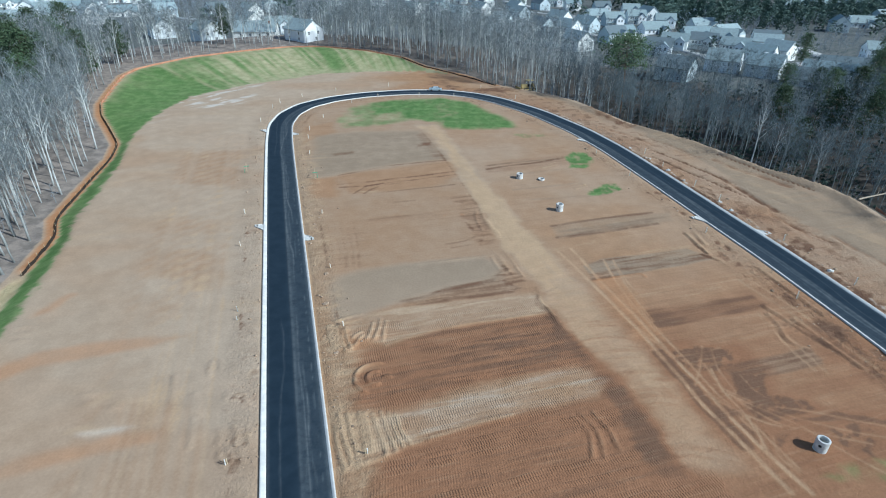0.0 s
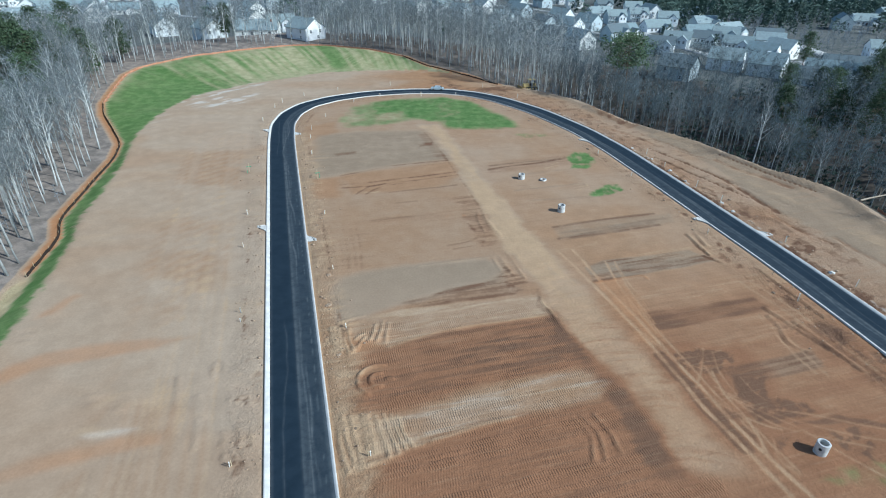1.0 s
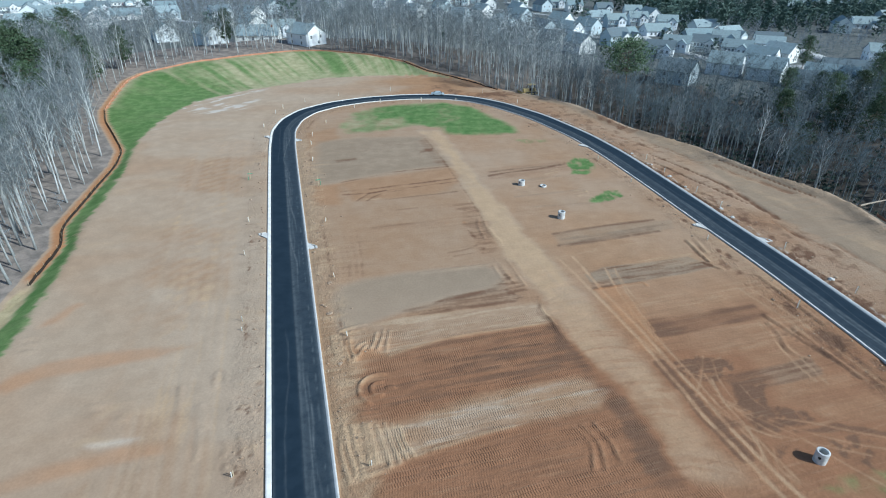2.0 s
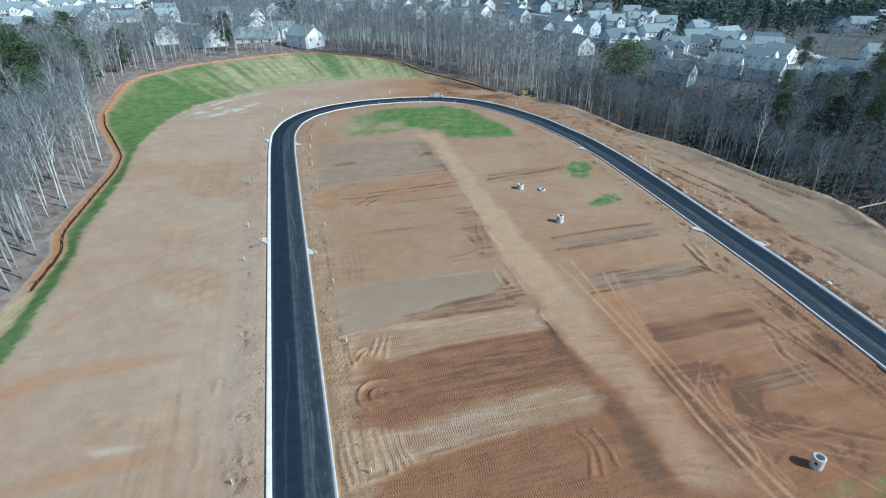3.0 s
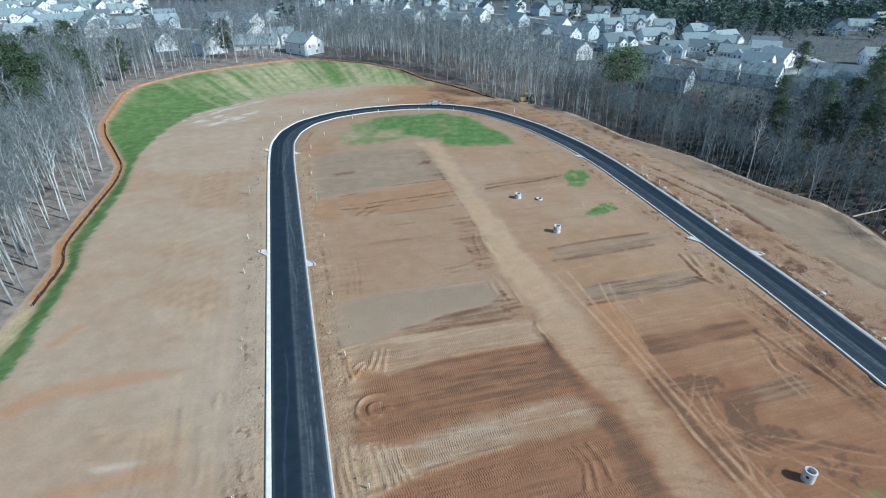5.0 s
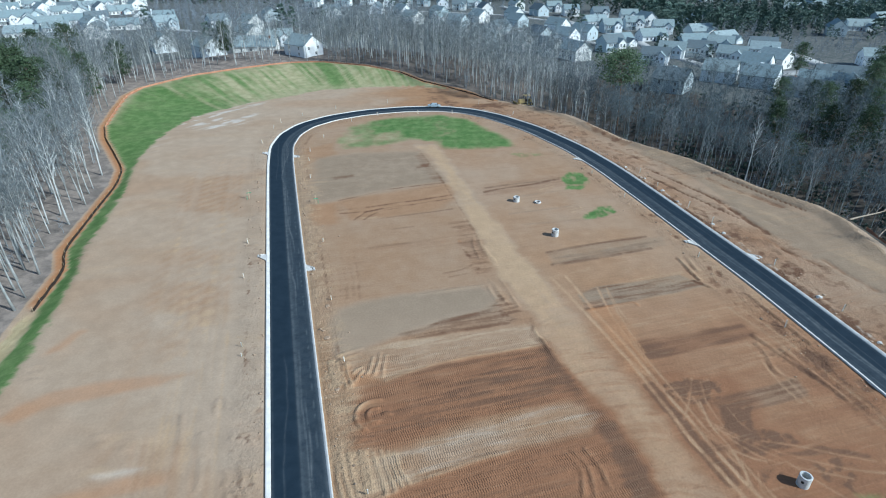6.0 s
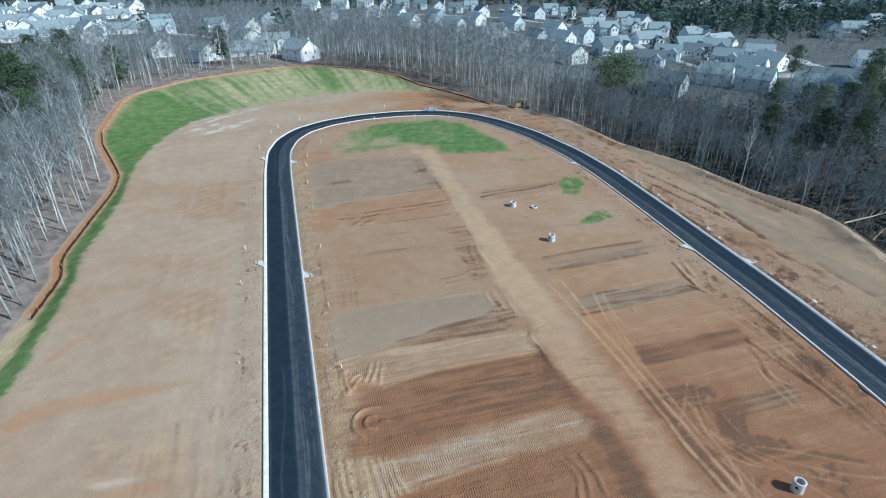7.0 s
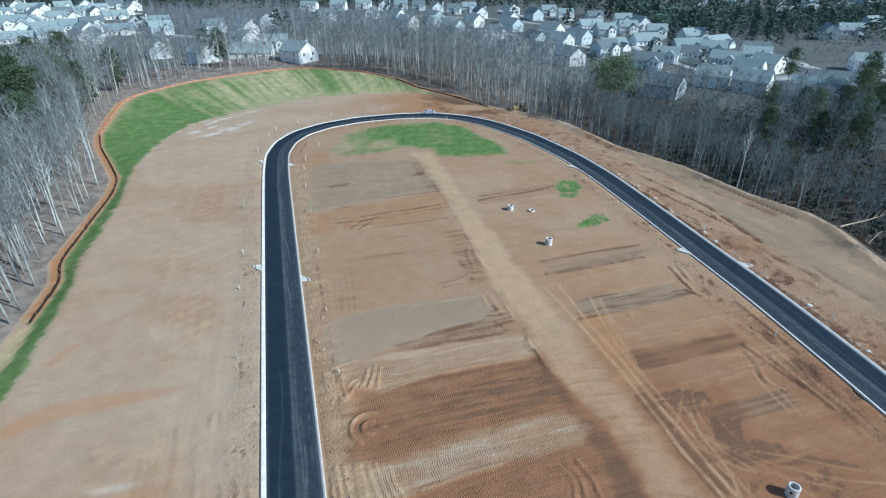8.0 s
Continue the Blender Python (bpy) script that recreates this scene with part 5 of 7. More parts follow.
def on_road(y, arm, off):
    """A place beside the street: arm -1 is the west arm, 1 the east one; off is metres from its middle, positive away from the block."""
    half = FINE_ROAD[:len(FINE_ROAD) // 2] if arm < 0 else FINE_ROAD[len(FINE_ROAD) // 2:]
    i = int(np.argmin(np.abs(half[:, 1] - y)))
    i = min(max(i, 1), len(half) - 2)
    t = half[i + 1] - half[i - 1]
    t = t / np.linalg.norm(t)
    left = np.array([-t[1], t[0]])
    p = half[i] + left * off
    return p[0], p[1], math.degrees(math.atan2(t[1], t[0]))


def storm_inlet():
    e = empty("storm_inlet", Matrix())
    # flared gutter pan that runs out to a throat at one corner
    rim = [(-2.0, 0.0), (1.4, 0.0), (1.55, 0.55), (1.45, 1.45), (0.75, 1.75), (0.15, 1.35), (-0.9, 0.45)]
    n = len(rim)
    top = [0.12, 0.12, 0.12, 0.08, 0.06, 0.08, 0.11]
    g = Geo().add([(x, y, -0.25) for x, y in rim] + [(x, y, h) for (x, y), h in zip(rim, top)],
                  [tuple(range(n - 1, -1, -1)), tuple(range(n, 2 * n))] + [(k, (k + 1) % n, n + (k + 1) % n, n + k) for k in range(n)])
    g.ob("apron", CONCRETE, e)
    Geo().tube([(-0.9, 0.48, 0.10), (0.10, 1.42, 0.15), (0.72, 1.86, 0.17)], [0.10, 0.11, 0.10], 6).ob("wing_wall", CONCRETE, e)
    Geo().tube([(1.62, 0.4, 0.12), (1.58, 1.0, 0.15), (1.50, 1.5, 0.16)], [0.09, 0.10, 0.10], 6).ob("wing_wall", CONCRETE, e)
    Geo().box(0.62, 1.62, 1.62, 2.12, -0.1, 0.24, 0.05).ob("top_slab", CONCRETE, e)
    # solid near-black block in place of the shaded throat
    Geo().box(0.72, 1.48, 1.42, 1.615, -0.05, 0.17, 0.01).ob("opening", HOLE_SHADE, e, "inlet throat filled with a shade-dark block")
    return tagged(e, "pale concrete storm inlet with a flared apron at the kerb", "storm inlet", "storm inlets along the street")


first = storm_inlet()
spots = []
for y_, arm, side in ((92.3, -1, 1), (86.4, -1, -1), (151.5, -1, 1), (147.5, -1, -1), (146, 1, -1), (97, 1, -1), (89.8, 1, 1)):
    px, py, a = on_road(y_, arm, side * (A + (CURB if side > 0 else 0.38) - 0.05))
    spots.append(pose(px, py, 0.0, 0, 0, a if side > 0 else a + 180))
first.matrix_world = spots[0] @ Matrix.Scale(0.78, 4)
for m_ in spots[1:]:
    copy_thing(first, m_)


# ---- silt fence ----
def silt_fence(run, mat_, tall, fabric_label, label):
    e = empty("silt_fence", Matrix())
    line = smooth_line(run, 1.0, 2)
    zz = lie(line[:, 0], line[:, 1])
    t = np.gradient(line[:, :2], axis=0)
    t /= np.linalg.norm(t, axis=1)[:, None]
    nrm = np.stack([-t[:, 1], t[:, 0]], 1)
    g = Geo()
    rng = random.Random(4)
    v, f = [], []
    for i, p in enumerate(line):
        sag = tall + 0.12 * rng.random()
        lean = 0.12 * rng.random()
        for o, h in ((0.0, -0.15), (lean, sag), (lean + 0.03, sag), (0.03, -0.15)):
            v.append((p[0] + nrm[i][0] * o, p[1] + nrm[i][1] * o, zz[i] + h))
    for i in range(len(line) - 1):
        for j in range(4):
            a, b = 4 * i + j, 4 * i + (j + 1) % 4
            f.append((a, b, b + 4, a + 4))
    g.add(v, f)
    g.ob("fabric", mat_, e, fabric_label)
    post = Geo().box(-0.025, 0.025, -0.02, 0.02, -0.3, 1.05).ob("post", LATH, e)
    post.location = (line[0][0], line[0][1], zz[0])
    for i in range(3, len(line), 3):
        o = post.copy()
        scene.collection.objects.link(o)
        o.location = (line[i][0] + nrm[i][0] * 0.06, line[i][1] + nrm[i][1] * 0.06, zz[i])
    return tagged(e, label, "silt fence")


silt_fence(FENCE[3:12], BLACK_FABRIC, 0.5, "sagging black silt fabric", "long black silt fence on wooden posts along the woods")
silt_fence(FENCE[11:21], FABRIC, 0.45, "sagging orange silt fabric", "long orange silt fence on posts above the cut slope")
silt_fence(FENCE[20:24], BLACK_FABRIC, 0.32, "sagging black silt fabric", "short black silt fence on posts below the woods")
silt_fence([(91, 105), (94, 101), (99, 97), (106, 95)], FABRIC, 0.8, "torn orange silt fabric", "torn orange silt fence below the fill edge")


# ---- trees ----
def curved(rng, start, way, length, steps, wobble, lift=0.0):
    p, d = Vector(start), Vector(way).normalized()
    out = [p.copy()]
    for _ in range(steps):
        d = (d + Vector((rng.uniform(-1, 1), rng.uniform(-1, 1), rng.uniform(-1, 1) + lift)) * wobble).normalized()
        p = p + d * (length / steps)
        out.append(p.copy())
    return out


def sliver(g, rng, c0, length, wide):
    """A twig: one thin blade that rises from a branch."""
    d = Vector((rng.uniform(-1, 1), rng.uniform(-1, 1), rng.uniform(-0.15, 1.1))).normalized()
    w = d.orthogonal().normalized() * wide
    if rng.random() < 0.5:
        w = d.cross(w)
    g.add([c0 - w, c0 + w, c0 + d * length], [(0, 1, 2)])


def bare_tree_geo(seed, h, limbs=14, subs=6, twigs=7, thin=1.0, sides=6, low=0.42, twig=0.020):
    rng = random.Random(seed)
    trunk, crown = Geo(), Geo()
    path = curved(rng, (0, 0, -0.4), (rng.uniform(-.05, .05), rng.uniform(-.05, .05), 1), h * 0.9, 8, 0.05)
    r0 = 0.0085 * h * thin
    rad = [r0 * 1.25] + [r0 * (1 - 0.86 * i / 8) for i in range(1, 9)]
    trunk.tube(path, rad, sides)
    for k in range(limbs):
        s = low + (0.97 - low) * (k + rng.random()) / limbs
        q = s * 8
        i = min(7, int(q))
        at = path[i].lerp(path[i + 1], q - i)
        a = k * 2.4 + rng.uniform(-.5, .5)
        out = rng.uniform(0.5, 0.95)
        ln = h * (0.30 - 0.17 * (s - low) / (1 - low)) * rng.uniform(0.7, 1.2)
        lim = curved(rng, at, (math.cos(a) * out, math.sin(a) * out, 1.0), ln, 4, 0.16, 0.25)
        rl = r0 * (0.40 - 0.22 * s)
        trunk.tube(lim, [rl * 1.15, rl * .95, rl * .7, rl * .45, 0], 3, False)
        for j in range(subs):
            q = 0.5 + 3.5 * (j + rng.random()) / subs
            i = min(3, int(q))
            b0 = lim[i].lerp(lim[i + 1], q - i)
            wv = Vector((rng.uniform(-1, 1), rng.uniform(-1, 1), rng.uniform(0.0, 1.1))).normalized()
            b1 = b0 + wv * ln * rng.uniform(0.28, 0.50)
            crown.tube([b0, b1], [rl * .36, 0], 3, False)
            for _ in range(twigs):
                c0 = b0.lerp(b1, rng.uniform(0.2, 1.0))
                sliver(crown, rng, c0, rng.uniform(0.8, 2.0), twig)
    return trunk, crown


def bare_tree(seed, h, label, bark=None, twigs_=None, **kw):
    e = empty("bare_tree", Matrix())
    trunk, crown = bare_tree_geo(seed, h, **kw)
    trunk.ob("trunk", bark or BARK, e, "", True)
    crown.ob("crown", twigs_ or TWIG, e, "leafless grey-brown branches and twigs")
    return tagged(e, label, "tree", "trees of the woods")


def pine_geo(seed, h, spread=0.17, low=0.5, clumps=70, blades=24, blade=1.0, lean=False):
    rng = random.Random(seed)
    trunk, crown = Geo(), Geo()
    path = curved(rng, (0, 0, -0.4), (0, 0, 1), h, 8, 0.03)
    r0 = 0.010 * h
    trunk.tube(path, [r0 * (1 - 0.9 * i / 8) for i in range(9)], 7)
    for k in range(clumps):
        s = low + (1 - low) * (k + rng.random()) / clumps
        i = min(7, int(s * 8))
        at = path[i].lerp(path[i + 1], s * 8 - i)
        u = (s - low) / (1 - low)
        ln = h * spread * (0.35 + 1.3 * math.sin(math.pi * min(1, 0.22 + 0.75 * u))) * rng.uniform(0.18, 0.95)
        a = k * 2.4 + rng.uniform(-.6, .6)
        tip = at + Vector((math.cos(a) * ln, math.sin(a) * ln, ln * rng.uniform(0.05, 0.5)))
        trunk.tube([at, tip], [r0 * 0.22, 0.03], 3, False)
        size = h * 0.038 * rng.uniform(0.5, 1.45)
        for _ in range(blades):
            c = tip + Vector((rng.gauss(0, 1), rng.gauss(0, 1), rng.gauss(0, 0.6))) * size
            d = Vector((rng.gauss(0, 1), rng.gauss(0, 1), rng.gauss(0.5, 0.7))).normalized() * rng.uniform(0.45, 0.9) * blade
            w = d.orthogonal().normalized() * rng.uniform(0.18, 0.34) * blade
            o = d.cross(w).normalized() * 0.08
            crown.add([c - w, c + w, c + d, c + o * 2 - d * 0.2], [(0, 1, 2)] if lean else [(0, 1, 2), (1, 3, 2), (3, 0, 2)])
    return trunk, crown


def pine_tree(seed, h, label, **kw):
    e = empty("pine_tree", Matrix())
    trunk, crown = pine_geo(seed, h, **kw)
    trunk.ob("trunk", PINE_BARK, e, "", True)
    crown.ob("crown", NEEDLES, e, "dark green needle clumps")
    return tagged(e, label, "pine tree", "pines among the bare trees")


BARE = [bare_tree(10 + i, h, "tall leafless grey-barked tree on the woodland floor", low=lo, thin=th)
        for i, (h, lo, th) in enumerate(((20, .45, 1.0), (22, .5, 1.1), (18, .4, .9), (24, .48, 1.15), (16, .5, .75), (21, .55, .85)))]
PINES = [pine_tree(40 + i, h, "tall dark green pine with a bare lower trunk", low=lo, spread=sp, clumps=n_, blades=38, blade=0.80, lean=True) for i, (h, lo, sp, n_) in enumerate(((26, .66, .20, 90), (23, .22, .19, 110), (27, .38, .15, 100)))]

SHADE_TREES = [bare_tree(30 + i, h, "tall leafless tree with shade-darkened bark below the fill", SHADE_BARK, SHADE_TWIG, low=lo, thin=th)
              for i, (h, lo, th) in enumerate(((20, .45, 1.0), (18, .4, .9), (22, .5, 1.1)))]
# where trees may stand: outside the site, clear of the houses
HOMES = []          # filled below: x, y, turn, kind


def home_rows():
    near = [(-113, 282, 38, 0), (-66, 279, 52, 0), (-95, 300, 190, 1), (-126, 384, 42, 0), (-101, 366, 20, 2), (-165, 345, 35, 0)]
    west = [(-322 + 27 * i + 6 * (i % 2), 402 + 5 * (i % 3), 25 + 170 * (i % 2), (0, 1, 2, 0)[i % 4]) for i in range(4)]
    for j in range(6):
        west += [(-395 + 26 * i - 10 * j + 7 * ((i + j) % 2), 446 + 37 * j + 0.05 * j * j - 4 * (i % 3), (25, 205)[j % 2] + 8 * (i % 3), (0, 1, 2, 0, 2)[(i + 2 * j) % 5]) for i in range(8 + j // 2)]
    west = [h for h in west if not (h[0] > -292 and h[1] > 500)]
    west2 = [(-170, 452, 35, 2), (-142, 440, 40, 0)]
    far = [(-141, 492, 20, 0), (-96, 520, 15, 2), (-100, 614, 0, 2), (-76, 628, 0, 2), (-53, 611, 0, 0), (-36, 610, 0, 2), (-18, 609, 0, 2), (1, 588, 0, 0), (17, 570, 0, 2), (32, 586, 0, 2)]
    far2 = [(-58, 541, 180, 0), (-34, 520, 35, 0), (-23, 470, 40, 0), (-2, 504, 40, 0), (12, 442, 40, 0), (26, 372, 40, 0), (0, 470, 40, 2), (-128, 606, 0, 2)]
    mid = [(46, 338, 35, 0), (60, 324, 35, 0), (72, 311, 30, 0), (57, 447, 35, 0), (63, 375, 32, 0), (78, 367, 32, 0), (93, 383, 32, 0), (82, 417, 32, 0), (40, 410, 35, 2), (98, 336, 20, 2)]
    mid2 = [(39, 536, 20, 0), (71, 567, 20, 0), (85, 520, 20, 0), (103, 550, 0, 2), (112, 518, 10, 2), (132, 497, 10, 2), (150, 477, 0, 2), (155, 450, 10, 0), (119, 414, 10, 2), (139, 428, 0, 2), (135, 376, 190, 1), (118, 456, 10, 1), (60, 490, 30, 0), (30, 475, 35, 0), (108, 356, 20, 1)]
    right = [(123, 308, -22, 2), (138, 308, -24, 2), (146, 289, -28, 2), (168, 301, -30, 2), (145, 263, 48, 0), (133, 235, 50, 0), (144, 217, -34, 1), (160, 275, 30, 0), (121, 246, 52, 0), (172, 244, -28, 1), (108, 290, -25, 2), (156, 325, -20, 2), (94, 229, 46, 0), (158, 232, -30, 1), (176, 318, -20, 2)]
    right2 = [(181, 433, 25, 0), (174, 396, 15, 1), (172, 357, 25, 1), (150, 347, 190, 1), (210, 277, -15, 2), (152, 405, -5, 2), (244, 268, -20, 2)]
    east = [(256 + 31 * i, 381 + (i % 3) * 24, -20 + 14 * (i % 4), i % 3) for i in range(6)] + [(301 + 17 * i, 514 + 6 * i, -15, (2, 0, 2, 1)[i % 4]) for i in range(9)] + [(280 + 26 * i, 636 - 4 * i, -10, i % 3) for i in range(5)]
    return near + west + west2 + far + far2 + mid + mid2 + right + right2 + east


HOMES = home_rows()
HOME_XY = np.array([h[:2] for h in HOMES], float)


def scatter(n, x0, x1, y0, y1, gap, seed, keep):
    rng = np.random.RandomState(seed)
    pts = np.stack([rng.uniform(x0, x1, n), rng.uniform(y0, y1, n)], 1)
    pts = pts[keep(pts[:, 0], pts[:, 1])]
    out, cells = [], {}
    for p in pts:
        c = (int(p[0] // gap), int(p[1] // gap))
        near = [q for i in (-1, 0, 1) for j in (-1, 0, 1) for q in cells.get((c[0] + i, c[1] + j), [])]
        if all((q[0] - p[0]) ** 2 + (q[1] - p[1]) ** 2 > gap * gap for q in near):
            cells.setdefault(c, []).append(p)
            out.append(p)
    return np.array(out)


def woods(x, y):
    inn = inside(x, y, SITE[:, :2])
    df, _, _ = near_line(x, y, FENCE)
    de, _, _ = near_line(x, y, EDGE)
    d = np.minimum(df, de)
    left = (x < -60) & (y < 255) & (d < 110)
    behind = (d < 62 + 10 * np.sin(x / 17)) & (x > -75) & (x < 75) & (y > 190)
    back_left = (d < 38) & (x <= -55) & (y >= 215)
    right = (x > 40) & (y < 245) & (d < 95) & (de < df + 20)
    thin_out = (x < -52) & (y > 222) & (vnoise(x * 3.7, y * 3.7, 51) > 0.52)
    ok = ~inn & (d > np.where((de < df) & (x > 46), np.where(y < 125, 13.0, 9.0), 3.0)) & (left | behind | back_left | right) & (y > 20) & ~thin_out
    for hx, hy in HOME_XY:
        ok &= np.hypot(x - hx, y - hy) > np.where(x > 60, 8.5, 14)
    return ok & ~((x > 92) & (y > 196) & (vnoise(x * 2.3, y * 2.3, 53) > np.where((x > 112) & (y > 206), 0.15, 0.45)))


stand = scatter(16000, -225, 170, 25, 330, 2.8, 7, woods)
edge_d = np.minimum(near_line(stand[:, 0], stand[:, 1], FENCE)[0], near_line(stand[:, 0], stand[:, 1], EDGE)[0])
order = np.argsort(edge_d)
stand = stand[order]
stand = np.vstack([[(-77.5, 88.2), (-79.2, 90), (-78.2, 92), (-80.6, 93.4), (-76.4, 84.6), (-81.5, 97)], stand])
stand_z = lie(stand[:, 0], stand[:, 1])
rng = random.Random(21)
used = set()
near_n = 280
for i in range(near_n):
    x_, y_ = stand[i]
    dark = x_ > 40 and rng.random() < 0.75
    kinds = SHADE_TREES if dark else BARE
    k = rng.randrange(len(kinds))
    m_ = Matrix.Translation((x_, y_, stand_z[i])) @ pose(0, 0, 0, rng.uniform(-2, 2), rng.uniform(-2, 2), rng.uniform(0, 360)) @ Matrix.Scale(rng.uniform(0.75, 1.1) * (1.0 if x_ < 66 or y_ < 120 else 0.95), 4)
    if (dark, k) not in used:
        used.add((dark, k))
        kinds[k].matrix_world = m_
    else:
        o = copy_thing(kinds[k], m_)
        o.scale = m_.to_scale()

# pines that stand out from the bare woods
west_pines = [(62.2, 191, 1.15, 0), (-142, 210, .85, 1), (-160, 229, .9, 1), (-140, 190, .9, 1), (-119, 171, .82, 1), (-150, 236, .8, 2), (-133, 200, .8, 1), (-153, 206, .9, 1), (-129, 166, 1.02, 1), (-138, 178, 1.0, 1), (-122, 156, .9, 1), (-143, 160, 1.0, 0), (-134, 158, .95, 1), (-120, 165, 1.0, 1), (-123, 196, .78, 1), (-128, 152, .95, 1), (-112, 150, .85, 1), (-127, 180, .85, 1), (-127, 226, .7, 1), (-136, 170, 1.0, 0), (-133, 140, .8, 1)]
inner_pines = [(-100, 268, .7, 1), (-118, 143, .8, 1), (-125, 136, .72, 1), (-113, 135, .62, 1), (-131, 128, .7, 1), (-112, 127, .72, 1), (-121, 121, .78, 1)]
east_pines = [(163, 210, .5, 1), (171, 221, .55, 1), (178, 203, .6, 1), (190, 214, .55, 2), (152, 198, .5, 1), (158, 252, .45, 1), (104, 168, .5, 1), (99, 148, .5, 1), (112, 156, .55, 1), (122, 176, .5, 1), (110, 182, .45, 2), (126, 188, .42, 1), (133, 178, .5, 1), (140, 190, .42, 1), (118, 150, .55, 1), (130, 165, .5, 1), (140, 172, .5, 2), (148, 182, .5, 1)]
more_pines = [(155, 175, .5, 1)]
for i, (x_, y_, s_, k) in enumerate(west_pines + inner_pines + east_pines + more_pines):
    s_ *= (1.4 if y_ > 195 else 1.25) if x_ > 90 else 1.0
    m_ = pose(x_, y_, surface(x_, y_), 0, 0, i * 67) @ Matrix.Scale(s_, 4)
    if ("p", k) not in used:
        used.add(("p", k))
        PINES[k].matrix_world = m_
    else:
        copy_thing(PINES[k], m_).scale = (s_, s_, s_)


def tri_faces(geo):
    out = []
    for f in geo.f:
        out.extend((f[0], f[i], f[i + 1]) for i in range(1, len(f) - 1))
    return np.array(geo.v, float), np.array(out, int)


def far_tree_geo(seed, h, limbs, subs, twigs, low, thick):
    """A leafless tree of few faces, for the depth of the woods."""
    rng = random.Random(seed)
    trunk, crown = Geo(), Geo()
    path = curved(rng, (0, 0, -0.4), (rng.uniform(-.05, .05), rng.uniform(-.05, .05), 1), h * 0.92, 4, 0.05)
    r0 = 0.0085 * h
    trunk.tube(path, [r0 * 1.1, r0 * .85, r0 * .6, r0 * .35, 0], 4, False)
    for k in range(limbs):
        s = low + (0.97 - low) * (k + rng.random()) / limbs
        i = min(3, int(s * 4))
        at = path[i].lerp(path[i + 1], s * 4 - i)
        a = k * 2.4 + rng.uniform(-.5, .5)
        out = rng.uniform(0.5, 0.95)
        ln = h * (0.30 - 0.17 * (s - low) / (1 - low)) * rng.uniform(0.7, 1.2)
        lim = curved(rng, at, (math.cos(a) * out, math.sin(a) * out, 1.0), ln, 2, 0.16, 0.3)
        rl = r0 * 0.3
        trunk.tube(lim, [rl, rl * .6, 0], 3, False)
        for j in range(subs):
            b0 = lim[0].lerp(lim[1], rng.uniform(0.4, 1)) if j % 2 else lim[1].lerp(lim[2], rng.uniform(0, 1))
            b1 = b0 + Vector((rng.uniform(-1, 1), rng.uniform(-1, 1), rng.uniform(0.1, 1.2))).normalized() * ln * rng.uniform(0.3, 0.5)
            crown.tube([b0, b1], [thick * 1.3, 0], 3, False)
            for _ in range(twigs):
                c0 = b0.lerp(b1, rng.uniform(0.2, 0.9))
                sliver(crown, rng, c0, rng.uniform(1.0, 2.4), thick)
    return trunk, crown


def plant_many(name, variants, spots, zz, mat_, label, category, seed, lo=0.7, hi=1.1):
    """One joined mesh of many trees, for woods that nobody could count."""
    rs = np.random.RandomState(seed)
    vs, fs, n = [], [], 0
    parts_ = [tri_faces(g) for g in variants]
    for p, z_ in zip(spots, zz):
        v, f = parts_[rs.randint(len(parts_))]
        a, s = rs.uniform(0, 6.283), rs.uniform(lo, hi) * ((0.86 - 0.0022 * (p[0] - 66)) if 66 < p[0] < 190 and p[1] < 230 else 0.6 if 62 < p[0] < 250 and p[1] < 385 else 0.75 if p[0] > 190 else 1.0)
        c, q = math.cos(a) * s, math.sin(a) * s
        w = np.stack([v[:, 0] * c - v[:, 1] * q + p[0], v[:, 0] * q + v[:, 1] * c + p[1], v[:, 2] * s + z_], 1)
        vs.append(w)
        fs.append(f + n)
        n += len(v)
    ob = bulk_mesh(name, np.vstack(vs), np.vstack(fs), mat_)
    return tagged(ob, label, category, kind="stuff")


def joined(pair):
    g = Geo()
    for q in pair:
        g.add(q.v, q.f)
    return g


deep = stand[near_n:]
pairs = [far_tree_geo(70 + i, h, 10, 3, 6, 0.40, 0.040) for i, h in enumerate((20, 22, 18, 23))]
deep_z = stand_z[near_n:]
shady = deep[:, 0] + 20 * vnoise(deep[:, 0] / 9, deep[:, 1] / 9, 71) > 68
# the eastern trees take the bark and twigs with shade in their colour
for sel, bark_, twig_, tone, seed_ in ((~shady, BARK, TWIG, "grey", 3), (shady, SHADE_BARK, SHADE_TWIG, "dark", 4)):
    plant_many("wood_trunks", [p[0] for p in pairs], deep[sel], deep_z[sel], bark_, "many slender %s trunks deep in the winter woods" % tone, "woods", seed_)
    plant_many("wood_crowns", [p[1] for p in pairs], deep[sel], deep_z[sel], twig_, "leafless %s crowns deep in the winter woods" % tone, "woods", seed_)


def understory(x, y):
    return woods(x, y) & (vnoise(x / 18, y / 18, 15) > np.where((x > -60) & (y > 180), 0.1, 0.45))


shrubs = scatter(4000, -200, 170, 20, 320, 2.3, 17, understory)
low_trees = [joined(far_tree_geo(90 + i, 6, 4, 2, 4, 0.15, 0.035)) for i in range(3)]
plant_many("undergrowth", low_trees, shrubs, lie(shrubs[:, 0], shrubs[:, 1]), HAZE_TWIG, "thin leafless undergrowth below the trees", "undergrowth", 5, 0.5, 1.2)


def east_low(x, y):
    return woods(x, y) & (x > 62) & (y < 205) & (vnoise(x / 9, y / 9, 19) > 0.35)


bushes = scatter(1500, 60, 150, 40, 210, 3.2, 27, east_low)
